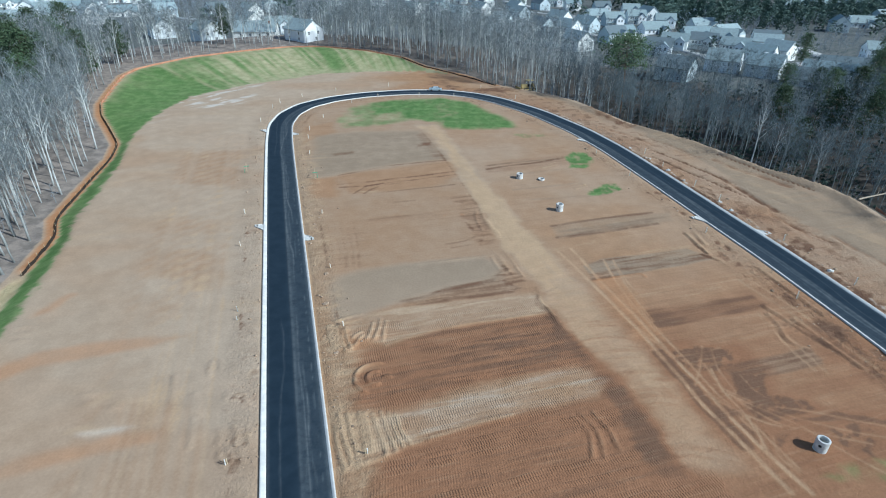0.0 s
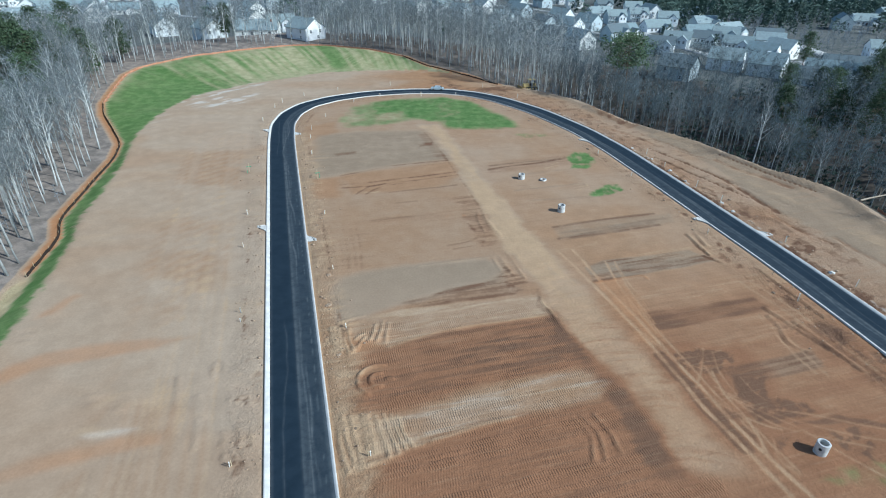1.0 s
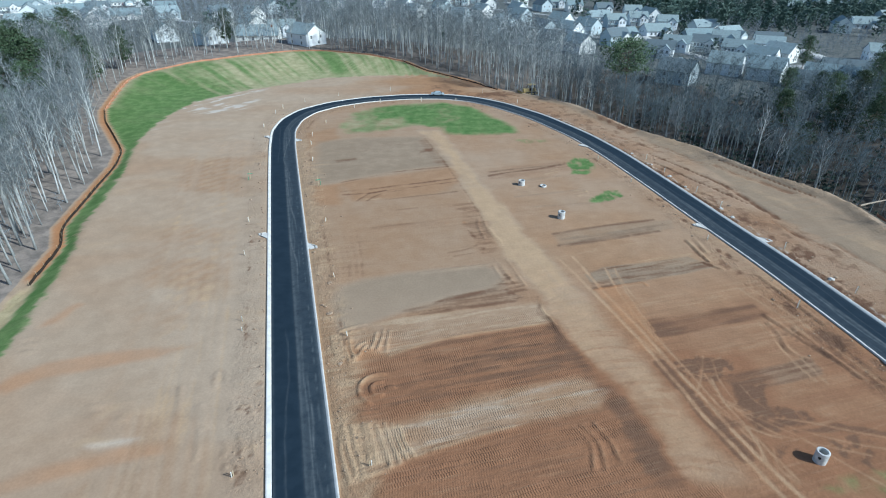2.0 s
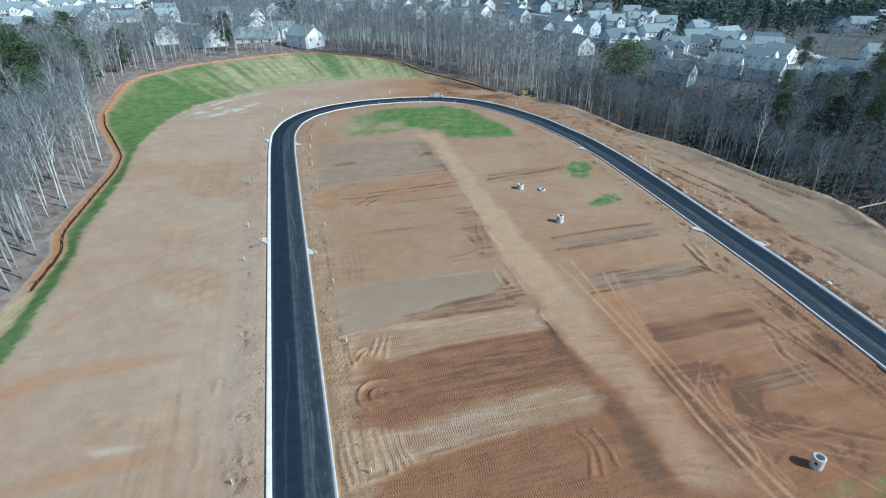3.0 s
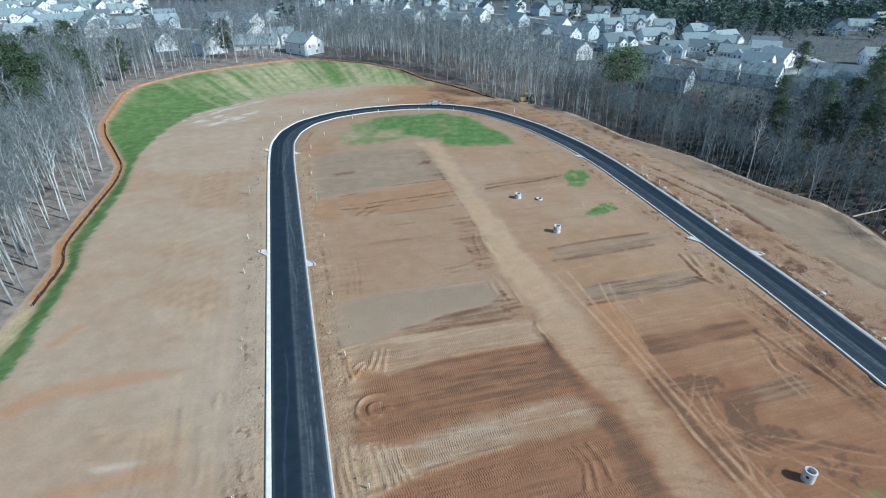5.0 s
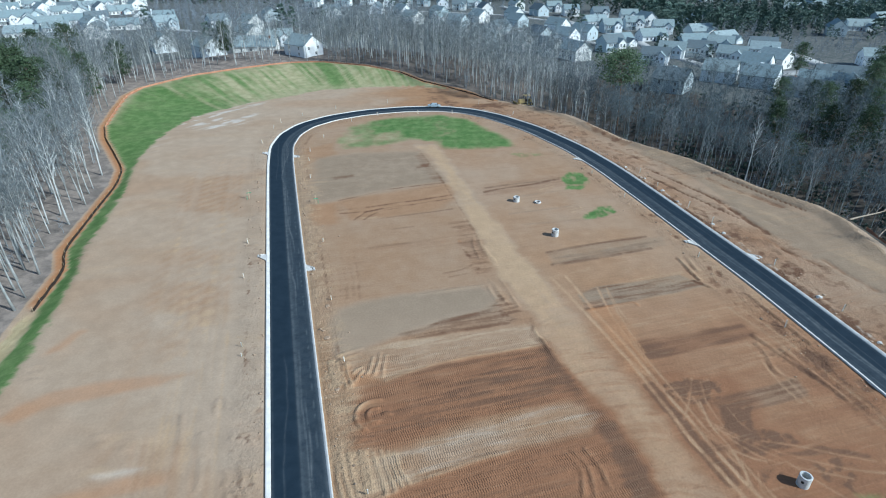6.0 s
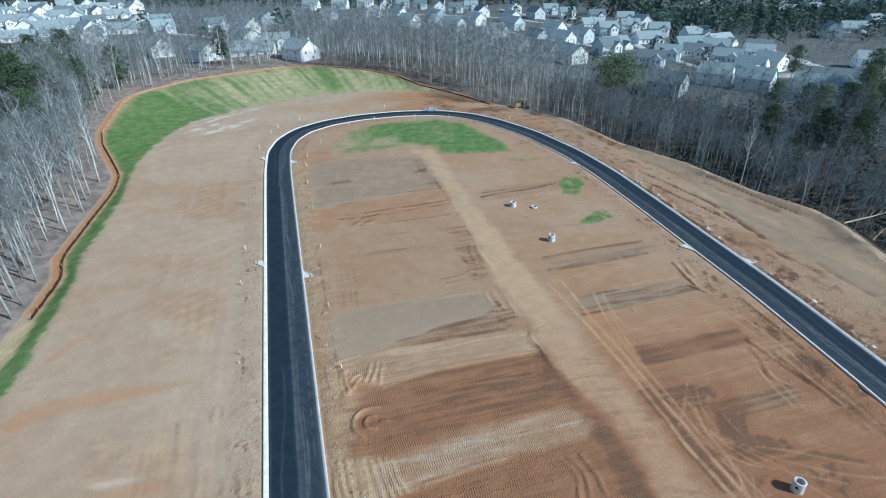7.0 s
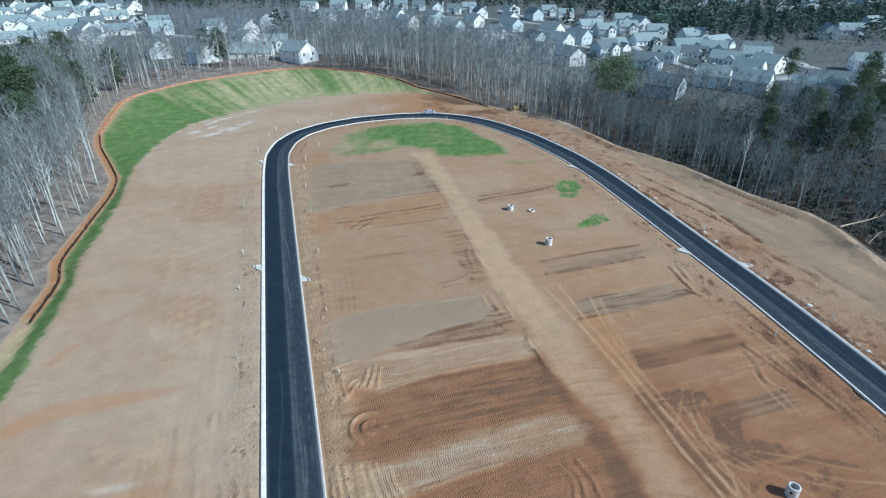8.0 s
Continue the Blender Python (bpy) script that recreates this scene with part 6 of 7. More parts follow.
leafy = [joined(pine_geo(130 + i, 5, 0.34, 0.05, 8, 12, 0.9, True)) for i in range(3)]
plant_many("evergreen_undergrowth", leafy, bushes, lie(bushes[:, 0], bushes[:, 1]), SHRUB, "dense dark evergreen shrubs below the bare trees", "undergrowth", 15, 0.5, 1.5)


def far_woods(x, y):
    inn = inside(x, y, SITE[:, :2])
    df = np.minimum(near_line(x, y, FENCE)[0], near_line(x, y, EDGE)[0])
    ok = ~inn & ((df > 70) | ((x > 80) & (y > 205) & (df > 34))) & (y > 60)
    for hx, hy in HOME_XY:
        ok &= np.hypot(x - hx, y - hy) > np.where((x > 62) & (y < 470), 8.5, 11)
    thick = ((vnoise(x / 60, y / 60, 25) > 0.42) & ~((x > 85) & (x < 185) & (y < 345))) | ((x > 62) & (x < 260) & (y > 205) & (y < 470) & (vnoise(x * 1.3, y * 1.3, 57) > 0.90) & ~((x > 160) & (x < 240) & (y > 225) & (y < 312))) | (y > 640) | ((x > 190) & (y > 312) & (vnoise(x / 22, y / 22, 59) > 0.52)) | ((x > 165) & (y > 296))
    return ok & (thick | (vnoise(x, y, 29) > 0.8))


far_spots = scatter(5600, -600, 600, 100, 800, 7.0, 31, far_woods)
fz = lie(far_spots[:, 0], far_spots[:, 1])
leafless = vnoise(far_spots[:, 0] / 45, far_spots[:, 1] / 45, 33) > np.where((far_spots[:, 1] > 640) | ((far_spots[:, 0] > 165) & (far_spots[:, 1] > 385)), 0.80, np.where((far_spots[:, 0] > 62) & (far_spots[:, 1] > 200), 0.42, 0.05))
coarse = [joined(far_tree_geo(110 + i, 11, 5, 2, 5, 0.25, 0.11)) for i in range(3)]
plant_many("far_bare_woods", coarse, far_spots[leafless], fz[leafless], HAZE_TWIG, "distant leafless trees between and behind the houses", "woods", 9)
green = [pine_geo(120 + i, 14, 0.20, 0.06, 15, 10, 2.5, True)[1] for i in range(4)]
plant_many("far_evergreens", green, far_spots[~leafless], fz[~leafless], HAZE_EVERGREEN, "distant dark evergreens between and behind the houses", "woods", 11, 0.7, 1.3)


def evergreen_belt(x, y):
    ok = (x > 165) & (x < 560) & (y > 400 + 0.10 * (x - 165) + 30 * (vnoise(x / 25, y / 25, 83) - 0.5)) & (y < 500 + 0.05 * x)
    for hx, hy in HOME_XY:
        ok &= np.hypot(x - hx, y - hy) > 10
    return ok & (vnoise(x / 30, y / 30, 85) > 0.22)


belt = scatter(3600, 165, 560, 390, 530, 6.0, 61, evergreen_belt)
plant_many("evergreen_belt", green, belt, lie(belt[:, 0], belt[:, 1]), HAZE_EVERGREEN, "dense dark evergreen belt beyond the houses", "woods", 13, 0.75, 1.15)


def thicket(x, y):
    ok = (x > 168) & (y > 292) & (y < 405 + 0.2 * (x - 168)) & (x < 480) | (x > -250) & (x < -20) & (y > 322) & (y < 580) & (vnoise(x / 30, y / 30, 43) > 0.3)
    for hx, hy in HOME_XY:
        ok &= np.hypot(x - hx, y - hy) > 9
    return ok


thick_spots = scatter(6000, -250, 480, 290, 580, 5.5, 47, thicket)
plant_many("bare_thicket", coarse, thick_spots, lie(thick_spots[:, 0], thick_spots[:, 1]), HAZE_TWIG, "grey leafless thicket beyond the houses", "woods", 19, 0.7, 1.15)


# ---- houses beyond the woods ----
def gable_roof(w, d, eave, rise, over, axis_x=True, thick=0.22):
    """Two slopes with thickness over a w x d body; the ridge runs along x or y."""
    g = Geo()
    a, b = (w, d) if axis_x else (d, w)
    hx, hy = a / 2 + over, b / 2
    drop = rise / (b / 2) * over

    def put(x, y, z):
        return (x, y, z) if axis_x else (-y, x, z)
    for s in (-1, 1):
        p = []
        for dz in (0, thick):
            p += [put(-hx, s * (hy + over), eave - drop + dz), put(hx, s * (hy + over), eave - drop + dz), put(hx, 0, eave + rise + dz), put(-hx, 0, eave + rise + dz)]
        g.add(p, [(0, 1, 2, 3), (7, 6, 5, 4), (0, 4, 5, 1), (1, 5, 6, 2), (2, 6, 7, 3), (3, 7, 4, 0)])
    return g


def gable_body(w, d, eave, rise, axis_x=True, base=-2.0):
    a, b = (w, d) if axis_x else (d, w)

    def put(x, y, z):
        return (x, y, z) if axis_x else (-y, x, z)
    p = [put(-a / 2, -b / 2, base), put(a / 2, -b / 2, base), put(a / 2, b / 2, base), put(-a / 2, b / 2, base),
         put(-a / 2, -b / 2, eave), put(a / 2, -b / 2, eave), put(a / 2, b / 2, eave), put(-a / 2, b / 2, eave),
         put(-a / 2, 0, eave + rise), put(a / 2, 0, eave + rise)]
    return Geo().add(p, [(0, 1, 5, 4), (2, 3, 7, 6), (1, 2, 6, 9, 5), (3, 0, 4, 8, 7), (3, 2, 1, 0)])


def moved(g, x, y, z=0.0):
    g.v = [(p[0] + x, p[1] + y, p[2] + z) for p in g.v]
    return g


SEEN_SIDES = [0, 1, 2, 3]


def house_window(e, x, y, z, side, w=1.0, h=1.4):
    """side: 0 front, 1 right, 2 back, 3 left."""
    if side not in SEEN_SIDES:
        return None
    g = Geo()
    for x0, x1, z0, z1 in ((-w / 2 - .1, w / 2 + .1, h / 2, h / 2 + .12), (-w / 2 - .1, w / 2 + .1, -h / 2 - .12, -h / 2), (-w / 2 - .1, -w / 2, -h / 2, h / 2),
                           (w / 2, w / 2 + .1, -h / 2, h / 2), (-w / 2, w / 2, -.04, .04)):
        g.box(x0, x1, -0.10, 0.02, z0, z1)
    o = g.ob("window", TRIM, e)
    o.matrix_local = pose(x, y, z, 0, 0, 90 * side)
    pane = Geo().box(-w / 2, w / 2, -0.04, 0.0, -h / 2, h / 2).ob("pane", GLASS, o)
    return o


def house(kind, far_=False):
    e = empty("house", Matrix())
    SEEN_SIDES[:] = (0, 1) if far_ else (0, 1, 2, 3)      # far houses show two sides only
    if kind == 0:        # tall two-storey house, gable end to the front
        w, d, eave, rise = 11.5, 16.5, 5.8, 4.4
        gable_body(w, d, eave, rise, False).ob("wall", SIDING, e)
        gable_roof(w, d, eave, rise, 0.45, False).ob("roof", SHINGLE, e)
        for z in (1.5, 4.3):
            for x in ((-2.8, 2.6) if z > 3 else (1.2,)):
                house_window(e, x, -d / 2, z, 0)
                house_window(e, x, d / 2, z, 2)
            for y in (-4, 4):
                house_window(e, w / 2, y, z, 1)
                house_window(e, -w / 2, y, z, 3)
        Geo().box(w / 2, w / 2 + .9, 1.5, 3.2, -1, 9.6).ob("chimney", SIDING, e)
        Geo().box(-1.6, 1.6, d / 2, d / 2 + 3, 0.0, 0.25).ob("deck", LATH, e)
    elif kind == 1:      # wide low house, long roof to the front
        w, d, eave, rise = 19.0, 12.0, 3.3, 4.2
        gable_body(w, d, eave, rise, True).ob("wall", SIDING, e)
        gable_roof(w, d, eave, rise, 0.5, True).ob("roof", SHINGLE, e)
        moved(gable_body(6.4, 5.0, 3.0, 2.2, False), 4.2, -d / 2 - 2.0).ob("garage_wing", SIDING, e)
        moved(gable_roof(6.4, 6.4, 3.0, 2.2, 0.35, False), 4.2, -d / 2 - 1.4).ob("wing_roof", SHINGLE, e)
        Geo().box(1.9, 6.5, -d / 2 - 4.58, -d / 2 - 4.47, 0.0, 2.3).ob("garage_door", TRIM, e)
        for x in (-6, -3):
            house_window(e, x, -d / 2, 1.6, 0, 1.3)
        for x in (-6, -2, 2, 6):
            house_window(e, x, d / 2, 1.6, 2, 1.2)
        for y in (-2.5, 2.5):
            house_window(e, w / 2, y, 1.6, 1)
            house_window(e, -w / 2, y, 1.6, 3)
        house_window(e, -w / 2, 0, 4.4, 3, 0.8, 0.9)
        Geo().box(-0.9, 0.1, -d / 2 - 0.08, -d / 2 + .02, 0, 2.1).ob("door", DOOR, e)
        Geo().box(-7.2, -6.2, 1.0, 1.9, 4.5, 7.6).ob("chimney", BRICK, e)
    else:                # two-storey house, side gables, front gable over a garage, porch
        w, d, eave, rise = 14.5, 11.5, 5.8, 3.8
        gable_body(w, d, eave, rise, True).ob("wall", SIDING, e)
        gable_roof(w, d, eave, rise, 0.45, True).ob("roof", SHINGLE, e)
        moved(gable_body(5.6, 3.0, 5.5, 2.3, False), 3.0, -d / 2 - 1.0).ob("front_wing", SIDING, e)
        moved(gable_roof(5.6, 6.0, 5.5, 2.3, 0.35, False), 3.0, -d / 2 + 0.5).ob("wing_roof", SHINGLE, e)
        Geo().box(0.9, 5.1, -d / 2 - 2.60, -d / 2 - 2.47, 0.0, 2.2).ob("garage_door", TRIM, e)
        Geo().box(-6.0, 0.1, -d / 2 - 2.2, -d / 2, 2.75, 2.95).ob("porch_roof", SHINGLE, e)
        Geo().box(-6.0, 0.1, -d / 2 - 2.2, -d / 2, -1.0, 0.15).ob("porch_floor", CONCRETE, e)
        for x in (-5.9, -3.1, -0.2):
            Geo().box(x - .09, x + .09, -d / 2 - 2.15, -d / 2 - 1.97, 0.15, 2.75).ob("porch_post", TRIM, e)
        Geo().box(-1.9, -0.9, -d / 2 - 0.08, -d / 2 + .02, 0.15, 2.25).ob("door", DOOR, e)
        for x in (-4.9, -3.3, -1.4):
            house_window(e, x, -d / 2, 4.3, 0)
        for x in (1.8, 4.2):
            house_window(e, x, -d / 2 - 2.5, 4.2, 0)
        for z in (1.5, 4.3):
            for x in (-4.5, -1.5, 1.5, 4.5):
                house_window(e, x, d / 2, z, 2)
            for y in (-2.5, 2.5):
                house_window(e, w / 2, y, z, 1)
                house_window(e, -w / 2, y, z, 3)
    label = ("tall pale-sided gabled house with a grey shingle roof", "wide low house with a long grey shingle roof and garage",
             "two-storey pale house with a front gable and porch")[kind]
    return tagged(e, label, "house", "houses of the subdivision")


TEMPLATE = {(k, far_): house(k, far_) for k in (0, 1, 2) for far_ in (False, True)}
placed = set()
rng = random.Random(77)
home_z = base_height(HOME_XY[:, 0], HOME_XY[:, 1]) - 0.1
for (hx, hy, turn, kind), hz in zip(HOMES, home_z):
    far_ = hy > 330
    if far_ and 120 < turn < 250:
        turn -= 180
    m_ = pose(hx, hy, hz, 0, 0, turn + rng.uniform(-6, 6))
    size = (0.98, 0.80, 0.88) if hx > 85 and hy < 250 else (0.92, 0.76, 0.86) if hx > 85 and hy < 330 else (0.9, 0.92, 0.95) if hx > -60 else (1.0, 0.9, 0.9) if hy < 300 else (1.08, 1.08, 1.0)
    if (kind, far_) in placed:
        copy_thing(TEMPLATE[kind, far_], m_).scale = size
    else:
        placed.add((kind, far_))
        TEMPLATE[kind, far_].matrix_world = m_
        TEMPLATE[kind, far_].scale = size


def draped(points, lift=0.06):
    line = smooth_line(points, 3.0, 3)
    return np.column_stack([line, lie(line[:, 0], line[:, 1]) + lift])


for pts, half in (([(128, 272), (140, 256), (168, 262), (190, 272), (240, 262), (330, 240)], 4.2), ([(168, 262), (166, 235), (163, 195), (158, 150)], 4.0), ([(182, 330), (190, 312), (186, 285), (190, 268)], 4.6), ([(196, 262), (206, 244), (204, 222), (198, 205)], 5.0),
                  ([(60, 600), (100, 480), (118, 435), (126, 385), (122, 335), (131, 270)], 3.5), ([(-60, 570), (10, 545), (60, 520), (110, 450)], 3.5),
                  ([(-420, 560), (-330, 500), (-260, 465), (-160, 420), (-140, 350)], 3.5), ([(20, 500), (50, 430), (78, 392), (100, 360)], 3.2)):
    ribbon("road", draped(pts), [(-half, -0.3), (-half, 0.05), (half, 0.05), (half, -0.3)], STREET, "pale worn street between the houses", "road")


# ---- things on the site ----
def lathe(profile, sides=28):
    """Turns a closed outline of (radius, height) round the z axis."""
    g = Geo()
    n = len(profile)
    v = [(r * math.cos(2 * math.pi * s / sides), r * math.sin(2 * math.pi * s / sides), z) for s in range(sides) for r, z in profile]
    f = []
    for s in range(sides):
        t = (s + 1) % sides
        for j in range(n):
            k = (j + 1) % n
            f.append((s * n + j, t * n + j, t * n + k, s * n + k))
    return g.add(v, f)


def manhole(x, y, h, r, label):
    e = empty("manhole_riser", pose(x, y, surface(x, y) - 0.02))
    wall = 0.18
    levels = max(1, round(h / 0.95))
    for i in range(levels):
        z0, z1 = h * i / levels + (0.006 if i else -0.1), h * (i + 1) / levels
        top = i == levels - 1
        r1 = r - (0.04 if top else 0)
        lathe([(r - wall, z0), (r - 0.01, z0), (r, z0 + 0.02), (r, z1 - 0.03), (r1, z1), (r - wall, z1)]).ob("ring", RISER, e, "", False)
    # bottom and knockouts get the shade of a hole as their colour
    Geo().tube([(0, 0, -0.1), (0, 0, 0.02)], [r - wall, r - wall], 24).ob("bottom", HOLE_SHADE, e, "bottom coloured dark for the shade inside")
    for a in (40, 220):
        g = Geo().tube([(math.cos(radians(a)) * (r - .01), math.sin(radians(a)) * (r - .01), h * .62), (math.cos(radians(a)) * (r + .03), math.sin(radians(a)) * (r + .03), h * .62)], [0.16, 0.16], 12)
        g.ob("knockout", HOLE_SHADE, e)
    return tagged(e, label, "manhole riser", "precast manhole sections on the block")


manhole(39.95, 40.4, 1.48, 0.66, "tall open precast concrete manhole riser on churned clay")
manhole(23.35, 99.6, 1.5, 0.72, "tall open precast concrete manhole riser on bare clay")
manhole(17.5, 116.7, 1.2, 0.74, "open precast concrete manhole riser on bare clay")
manhole(22.3, 115.9, 0.35, 0.74, "low loose concrete manhole ring lying on clay")


def survey_stake(x, y, h, lean, turn):
    e = empty("pipe_stub", pose(x, y, surface(x, y), lean, 0, turn))
    Geo().tube([(0, 0, -0.3), (0, 0, h)], [0.055, 0.055], 10).ob("pipe", PVC, e)
    Geo().tube([(0, 0, h), (0, 0, h + 0.05)], [0.072, 0.062], 10).ob("cap", PVC, e)
    Geo().box(0.16, 0.25, -0.02, 0.02, -0.3, h * 1.15).ob("lath", LATH, e, "pale wooden marker lath")
    return tagged(e, "upright white pipe stub with a wooden marker lath", "pipe stub", "utility stubs along the street")


def utility_tee(x, y, turn):
    e = empty("utility_marker", pose(x, y, surface(x, y), 2, 0, turn))
    Geo().box(-0.05, 0.05, -0.03, 0.03, -0.3, 2.3).ob("post", LATH, e)
    Geo().box(-0.55, 0.55, -0.05, 0.01, 1.35, 1.5).ob("crosspiece", GREEN_PVC, e, "green crosspiece")
    Geo().tube([(0.5, 0.3, -0.2), (0.5, 0.3, 0.9)], [0.06, 0.06], 8).ob("pipe", GREEN_PVC, e)
    return tagged(e, "wooden utility marker with a green crosspiece on clay", "utility marker", "utility markers along the street")


rng = random.Random(5)
for x_, y_ in ((-35.1, 83.9), (-29.3, 64.5), (-28.7, 62.4), (-21.9, 37.9), (-7.7, 39.4), (-13.6, 61.1), (-18.2, 76.9), (-23.5, 97.4), (-33.2, 131.8), (-38.4, 96.9), (-54.0, 174.9), (-53.3, 181.5),
               (-36.2, 144.8), (-37.5, 152), (-53.5, 160), (-36, 165), (-30, 183), (-22, 190), (-48, 190), (-38, 199), (-20, 207), (-8, 192), (4, 192), (14, 205), (25, 190)):
    survey_stake(x_, y_, rng.uniform(0.55, 0.85) + 0.004 * max(0, y_ - 60), rng.uniform(-7, 7), rng.uniform(0, 360))
for x_, y_, a in ((-28.5, 115.7, 20), (-44.8, 119.0, 200)):
    utility_tee(x_, y_, a)
for y_, off in ((60, 5.5), (72, 6), (86, 5.4), (104, 5.8), (112, 5.5), (124, 5.6), (133, 6.2), (70, -6), (92, -6.2), (120, -5.6), (136, -5.8)):
    px, py, a = on_road(y_, 1, off)
    survey_stake(px, py, rng.uniform(0.8, 1.4), rng.uniform(-6, 6), a)


def clod(x, y, r, seed, mat_=CLOD, name="clay_clod", label="rough heap of dug clay beside the kerb", category="dirt heap", group="dirt heaps along the street", flat=0.5):
    bm = bmesh.new()
    bmesh.ops.create_icosphere(bm, subdivisions=2, radius=r)
    for v in bm.verts:
        k = 1 + 0.75 * (noise.noise(v.co / r * 1.3 + Vector((seed * 3.1, 0, 0))))
        v.co = Vector((v.co.x * k, v.co.y * k, v.co.z * k * flat))
    me = bpy.data.meshes.new(name)
    bm.to_mesh(me)
    bm.free()
    me.materials.append(mat_)
    ob = new(name, me)
    ob.matrix_world = pose(x, y, surface(x, y) + r * 0.1, 0, 0, seed * 37)
    return tagged(ob, label, category, group)


for i in range(46):
    arm = 1 if i % 3 else -1
    y_ = rng.uniform(58, 190) if arm > 0 else rng.uniform(40, 150)
    off = rng.choice((1, 1, -1)) * rng.uniform(4.3, 8.5) if arm > 0 else -rng.uniform(4.3, 7.5)
    px, py, a = on_road(y_, arm, off)
    clod(px, py, rng.uniform(0.15, 0.42), i, flat=0.4)
for i, (y_, off) in enumerate(((64, 5.0), (76, 5.2), (99, 5.0), (103, 5.3), (115, 4.9), (121, 5.1), (129, 5.2), (137, 5.0))):
    px, py, a = on_road(y_, 1, off)
    clod(px, py, rng.uniform(0.28, 0.45), 60 + i, CONCRETE, "concrete_rubble", "pale lump of waste concrete beside the kerb", "rubble", "waste concrete along the kerb", 0.6)


def crumbs(n, seed):
    """Loose lumps of soil along the verges."""
    rs = np.random.RandomState(seed)
    i = rs.randint(0, len(FINE_ROAD) - 1, n * 6)
    side = rs.choice((-1, 1), n * 6)
    t = FINE_ROAD[i + 1] - FINE_ROAD[i]
    t /= np.linalg.norm(t, axis=1)[:, None]
    off = side * (3.9 + rs.exponential(1.8, n * 6))
    p = FINE_ROAD[i] + np.stack([-t[:, 1], t[:, 0]], 1) * off[:, None]
    p = p[(p[:, 1] > 36) & inside(p[:, 0], p[:, 1], SITE[:, :2])][:n]
    zz = lie(p[:, 0], p[:, 1])
    bm = bmesh.new()
    bmesh.ops.create_icosphere(bm, subdivisions=1, radius=1)
    v0 = np.array([v.co[:] for v in bm.verts])
    f0 = np.array([[v.index for v in f.verts] for f in bm.faces])
    bm.free()
    vs, fs = [], []
    for q, (c, h) in enumerate(zip(p, zz)):
        r = min(0.24, 0.04 + rs.exponential(0.05))
        w = v0 * (1 + rs.uniform(-0.5, 0.5, (len(v0), 1))) * np.array((1.2, 0.9, 0.55)) * r
        vs.append(w + np.array((c[0], c[1], h + r * 0.25)))
        fs.append(f0 + q * len(v0))
    ob = bulk_mesh("soil_crumbs", np.vstack(vs), np.vstack(fs), CLOD)
    return tagged(ob, "loose clay crumbs and stones along the kerbs", "rubble", kind="stuff")


crumbs(1500, 3)


def wheel(parent, x, y, z, r, w):
    o = lathe([(r * .62, -w / 2), (r * .95, -w / 2), (r, -w * .3), (r, w * .3), (r * .95, w / 2), (r * .62, w / 2)], 20).ob("wheel", RUBBER, parent)
    o.matrix_local = pose(x, y, z, 90, 0, 0)
    Geo().tube([(0, 0, -w * .42), (0, 0, w * .42)], [r * .62, r * .62], 14).ob("rim", STEEL, o, "grey metal rim")
    return o


def car(x, y, z, turn, label, paint):
    e = empty("car", pose(x, y, z, 0, 0, turn))
    prof = [(-2.3, .35), (-2.35, .75), (-1.6, .92), (-0.9, 1.42), (0.7, 1.45), (1.5, 1.0), (2.25, .88), (2.3, .35)]
    g = Geo()
    n = len(prof)
    v = []
    for s in (-1, 1):
        for px, pz in prof:
            inset = 0.16 if pz > 1.1 else 0.0
            v.append((px, s * (0.9 - inset), pz))
    g.add(v, [tuple(range(n)), tuple(range(2 * n - 1, n - 1, -1))] + [(i, (i + 1) % n, n + (i + 1) % n, n + i)[::-1] for i in range(n)])
    g.ob("body", paint, e)
    for s in (-1, 1):
        Geo().add([(-1.3, s * .87, 1.0), (1.2, s * .87, 1.0), (0.6, s * .77, 1.36), (-0.85, s * .77, 1.36), (-1.3, s * .84, 1.0), (1.2, s * .84, 1.0), (0.6, s * .74, 1.36), (-0.85, s * .74, 1.36)],
                  [(0, 1, 2, 3), (7, 6, 5, 4), (0, 4, 5, 1), (1, 5, 6, 2), (2, 6, 7, 3), (3, 7, 4, 0)]).ob("side_window", GLASS, e)
    for xa, za, xb, zb in ((0.78, 1.43, 1.46, 1.04), (-0.98, 1.38, -1.56, .97)):
        k = 0.03
        Geo().add([(xa, -.68, za), (xa, .68, za), (xb, .8, zb), (xb, -.8, zb), (xa, -.68, za + k), (xa, .68, za + k), (xb, .8, zb + k), (xb, -.8, zb + k)],
                  [(0, 1, 2, 3), (7, 6, 5, 4), (0, 4, 5, 1), (1, 5, 6, 2), (2, 6, 7, 3), (3, 7, 4, 0)]).ob("windscreen", GLASS, e)
    for px in (-1.4, 1.4):
        for s in (-1, 1):
            wheel(e, px, s * .82, .33, .33, .22)
    for s in (-1, 1):
        Geo().box(2.24, 2.32, s * .62 - .15, s * .62 + .15, .62, .76).ob("headlight", TRIM, e, "clear headlight")
        Geo().box(-2.38, -2.30, s * .66 - .12, s * .66 + .12, .62, .76).ob("tail_light", BRICK, e, "red tail light")
    return tagged(e, label, "car")


car(-2.5, 200.6, 0.02, 178, "pale silver-blue car parked at the kerb of the new street", SILVER)


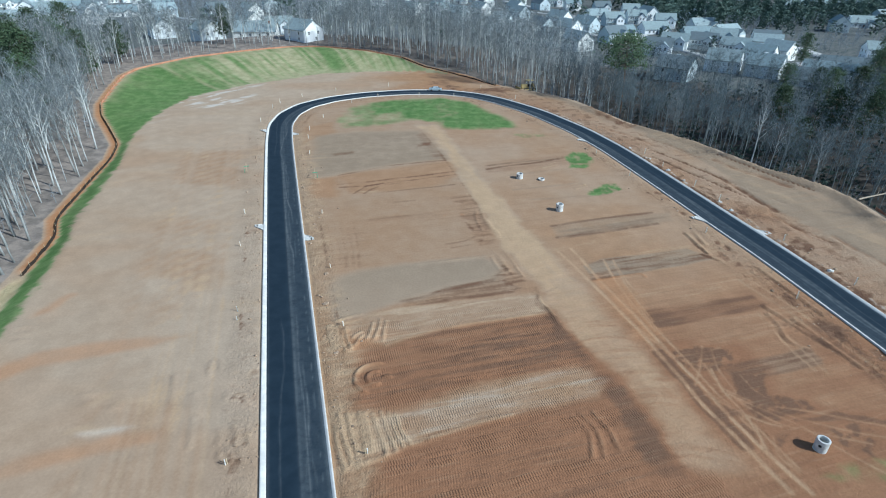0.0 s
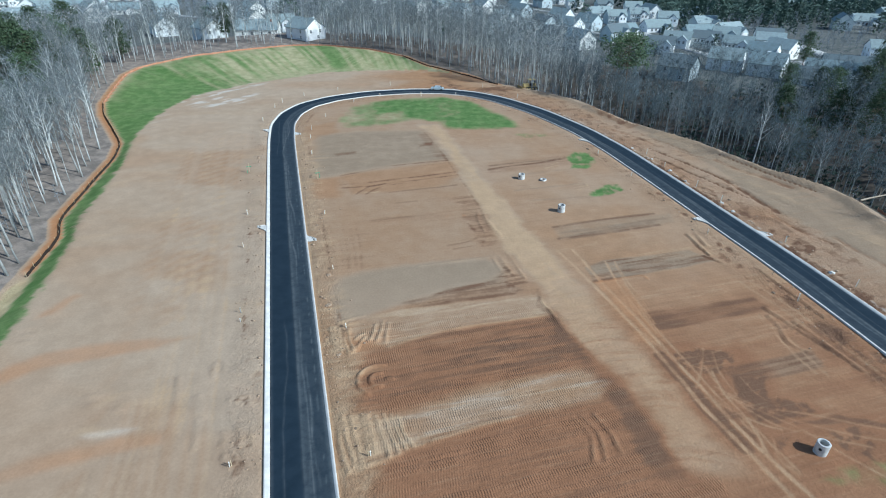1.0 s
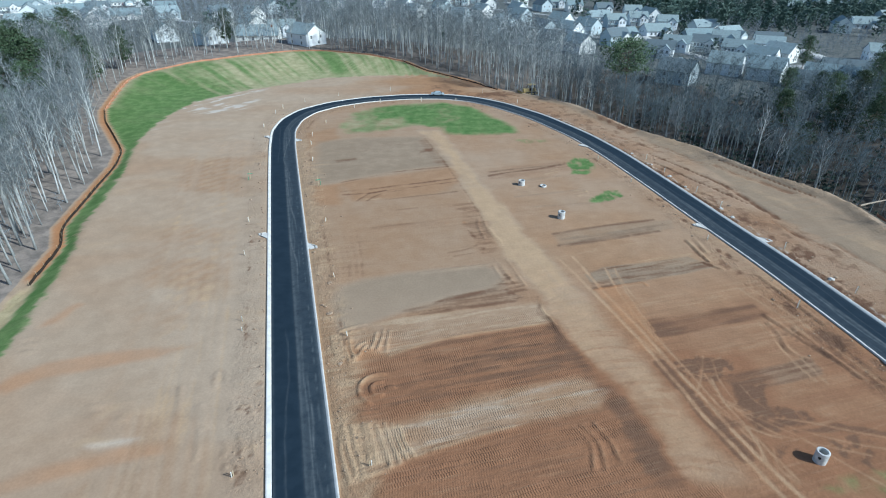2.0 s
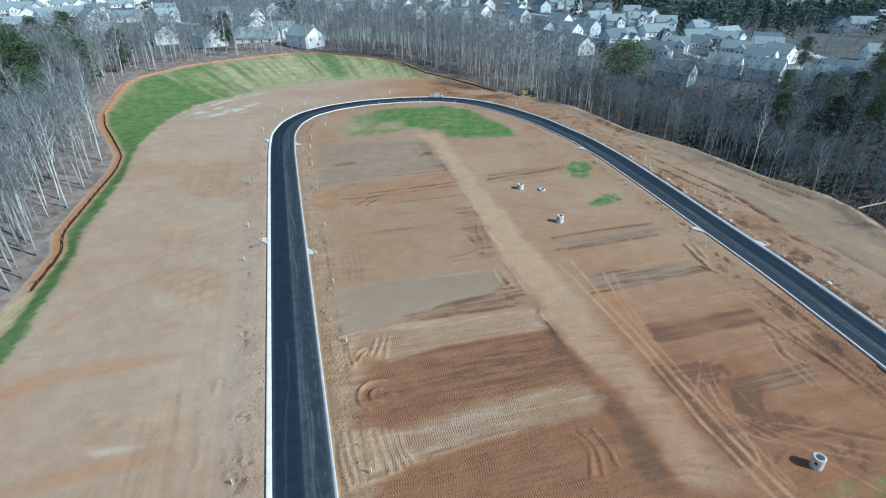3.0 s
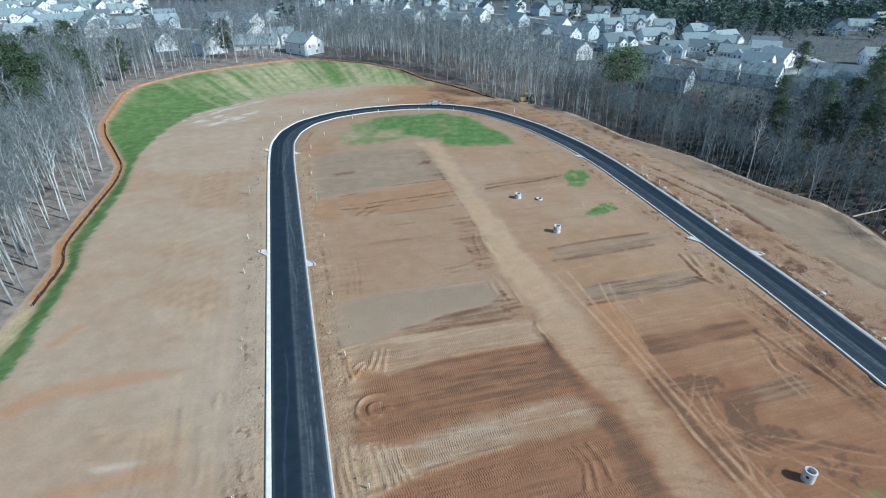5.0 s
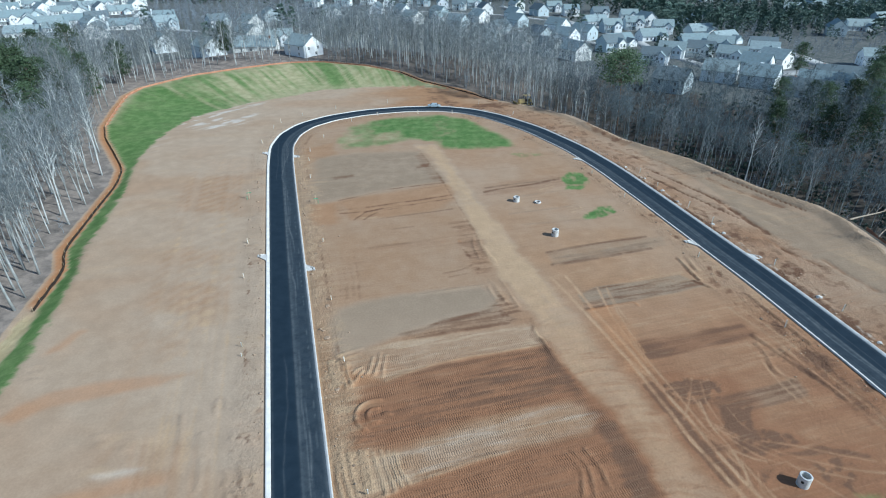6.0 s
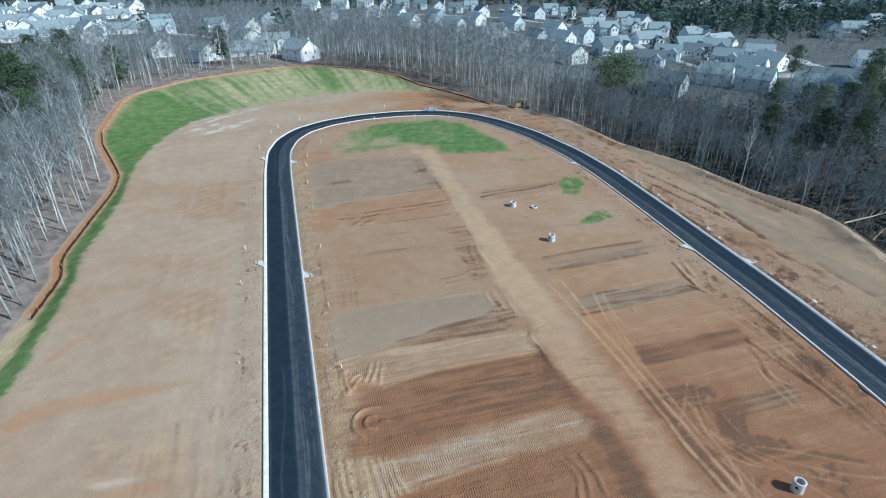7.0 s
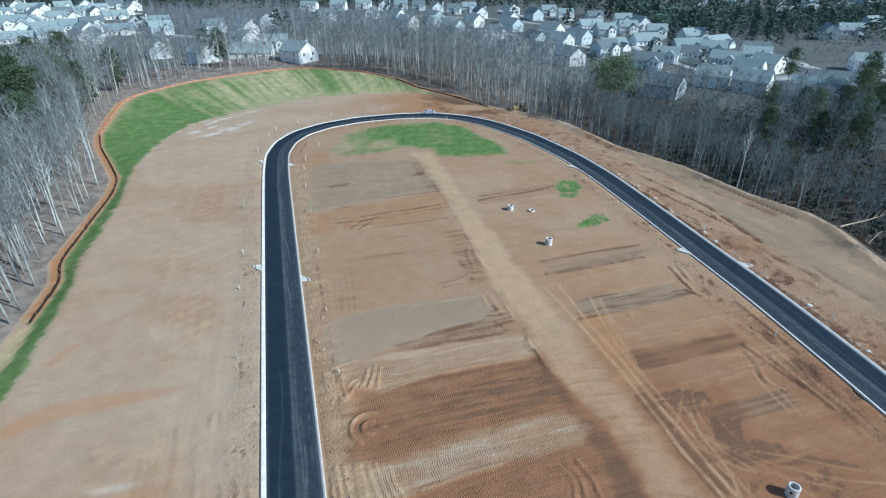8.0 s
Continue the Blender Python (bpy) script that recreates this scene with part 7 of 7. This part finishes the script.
def dozer(x, y, turn):
    e = empty("bulldozer", pose(x, y, surface(x, y), 0, 0, turn))
    for s in (-1, 1):
        g = Geo()
        loop = [(-2.0, .1), (1.6, .05), (2.1, .45), (1.7, .95), (-1.7, 1.0), (-2.3, .6)]
        v = [(px, s * 1.0 + o, pz) for o in (-.28, .28) for px, pz in loop]
        n = len(loop)
        g.add(v, [tuple(range(n)), tuple(range(2 * n - 1, n - 1, -1))] + [(i, (i + 1) % n, n + (i + 1) % n, n + i)[::-1] for i in range(n)])
        t = g.ob("track", STEEL, e, "dark muddy crawler track")
        for px in (-1.6, -0.6, 0.5, 1.5):
            Geo().tube([(px, s * 1.0 - .31, .5), (px, s * 1.0 + .31, .5)], [.3, .3], 12).ob("roller", YELLOW, t)
    Geo().box(-2.2, 2.2, -0.68, 0.68, .55, 1.2, 0.05).ob("frame_body", YELLOW, e)
    Geo().box(0.5, 2.4, -0.6, 0.6, 1.2, 2.05, 0.08).ob("engine_hood", YELLOW, e)
    Geo().box(-1.9, -1.1, -0.8, 0.8, 1.2, 2.0, 0.08).ob("fuel_tank", YELLOW, e)
    for px in (-1.2, 0.4):
        for s in (-.75, .75):
            Geo().box(px - .06, px + .06, s - .06, s + .06, 1.2, 3.1).ob("canopy_post", STEEL, e)
    Geo().box(-1.5, 0.7, -0.95, 0.95, 3.1, 3.25, 0.06).ob("canopy_roof", YELLOW, e)
    Geo().box(-0.9, -0.2, -0.4, 0.4, 1.2, 1.9, 0.05).ob("seat", RUBBER, e)
    g = Geo()
    for i in range(6):
        a0, a1 = radians(-35 + 14 * i), radians(-35 + 14 * (i + 1))
        p = [(3.4 - .9 * math.cos(a) + .9 + o, yy, .75 + 1.0 * math.sin(a)) for a in (a0, a1) for o in (0, .08) for yy in (-1.75, 1.75)]
        g.add(p, [(0, 1, 5, 4), (2, 6, 7, 3), (0, 2, 3, 1), (4, 5, 7, 6), (0, 4, 6, 2), (1, 3, 7, 5)])
    g.ob("blade", YELLOW, e, "worn curved blade")
    for s in (-1, 1):
        Geo().tube([(0.3, s * 1.35, .55), (3.4, s * 1.35, .5)], [.12, .12], 8).ob("push_arm", YELLOW, e)
    Geo().tube([(1.5, 0.2, 2.0), (1.5, 0.2, 2.9)], [.07, .07], 8).ob("exhaust", STEEL, e)
    return tagged(e, "muddy yellow bulldozer on clay at the wood's edge", "bulldozer")


DOZER = dozer(31.6, 207.0, 200)
DOZER.scale = (1.15, 1.15, 1.15)


def fallen_tree(x, y, z, turn, tilt, length, r, seed):
    e = empty("fallen_tree", pose(x, y, z, 0, -tilt, turn))
    rg = random.Random(seed)
    path = curved(rg, (0, 0, 0), (1, 0, 0.02), length, 6, 0.06)
    Geo().tube(path, [r, r * .9, r * .8, r * .65, r * .5, r * .35, r * .2], 8).ob("trunk", DEADWOOD, e)
    for i in range(5):
        at = path[2 + i % 4]
        Geo().tube(curved(rg, at, (1, rg.uniform(-1, 1), rg.uniform(0, .9)), length * rg.uniform(.15, .3), 3, .2), [r * .35, r * .25, r * .15, 0.02], 5).ob("branch", DEADWOOD, e)
    return tagged(e, "pale fallen tree trunk leaning at the fill edge", "fallen tree")


fallen_tree(88.0, 106.5, surface(88.0, 106.5) + 0.4, 12, 8, 13, 0.19, 3)
fallen_tree(90.0, 100.0, surface(90.0, 100.0) + 0.4, 40, 4, 9, 0.15, 8)
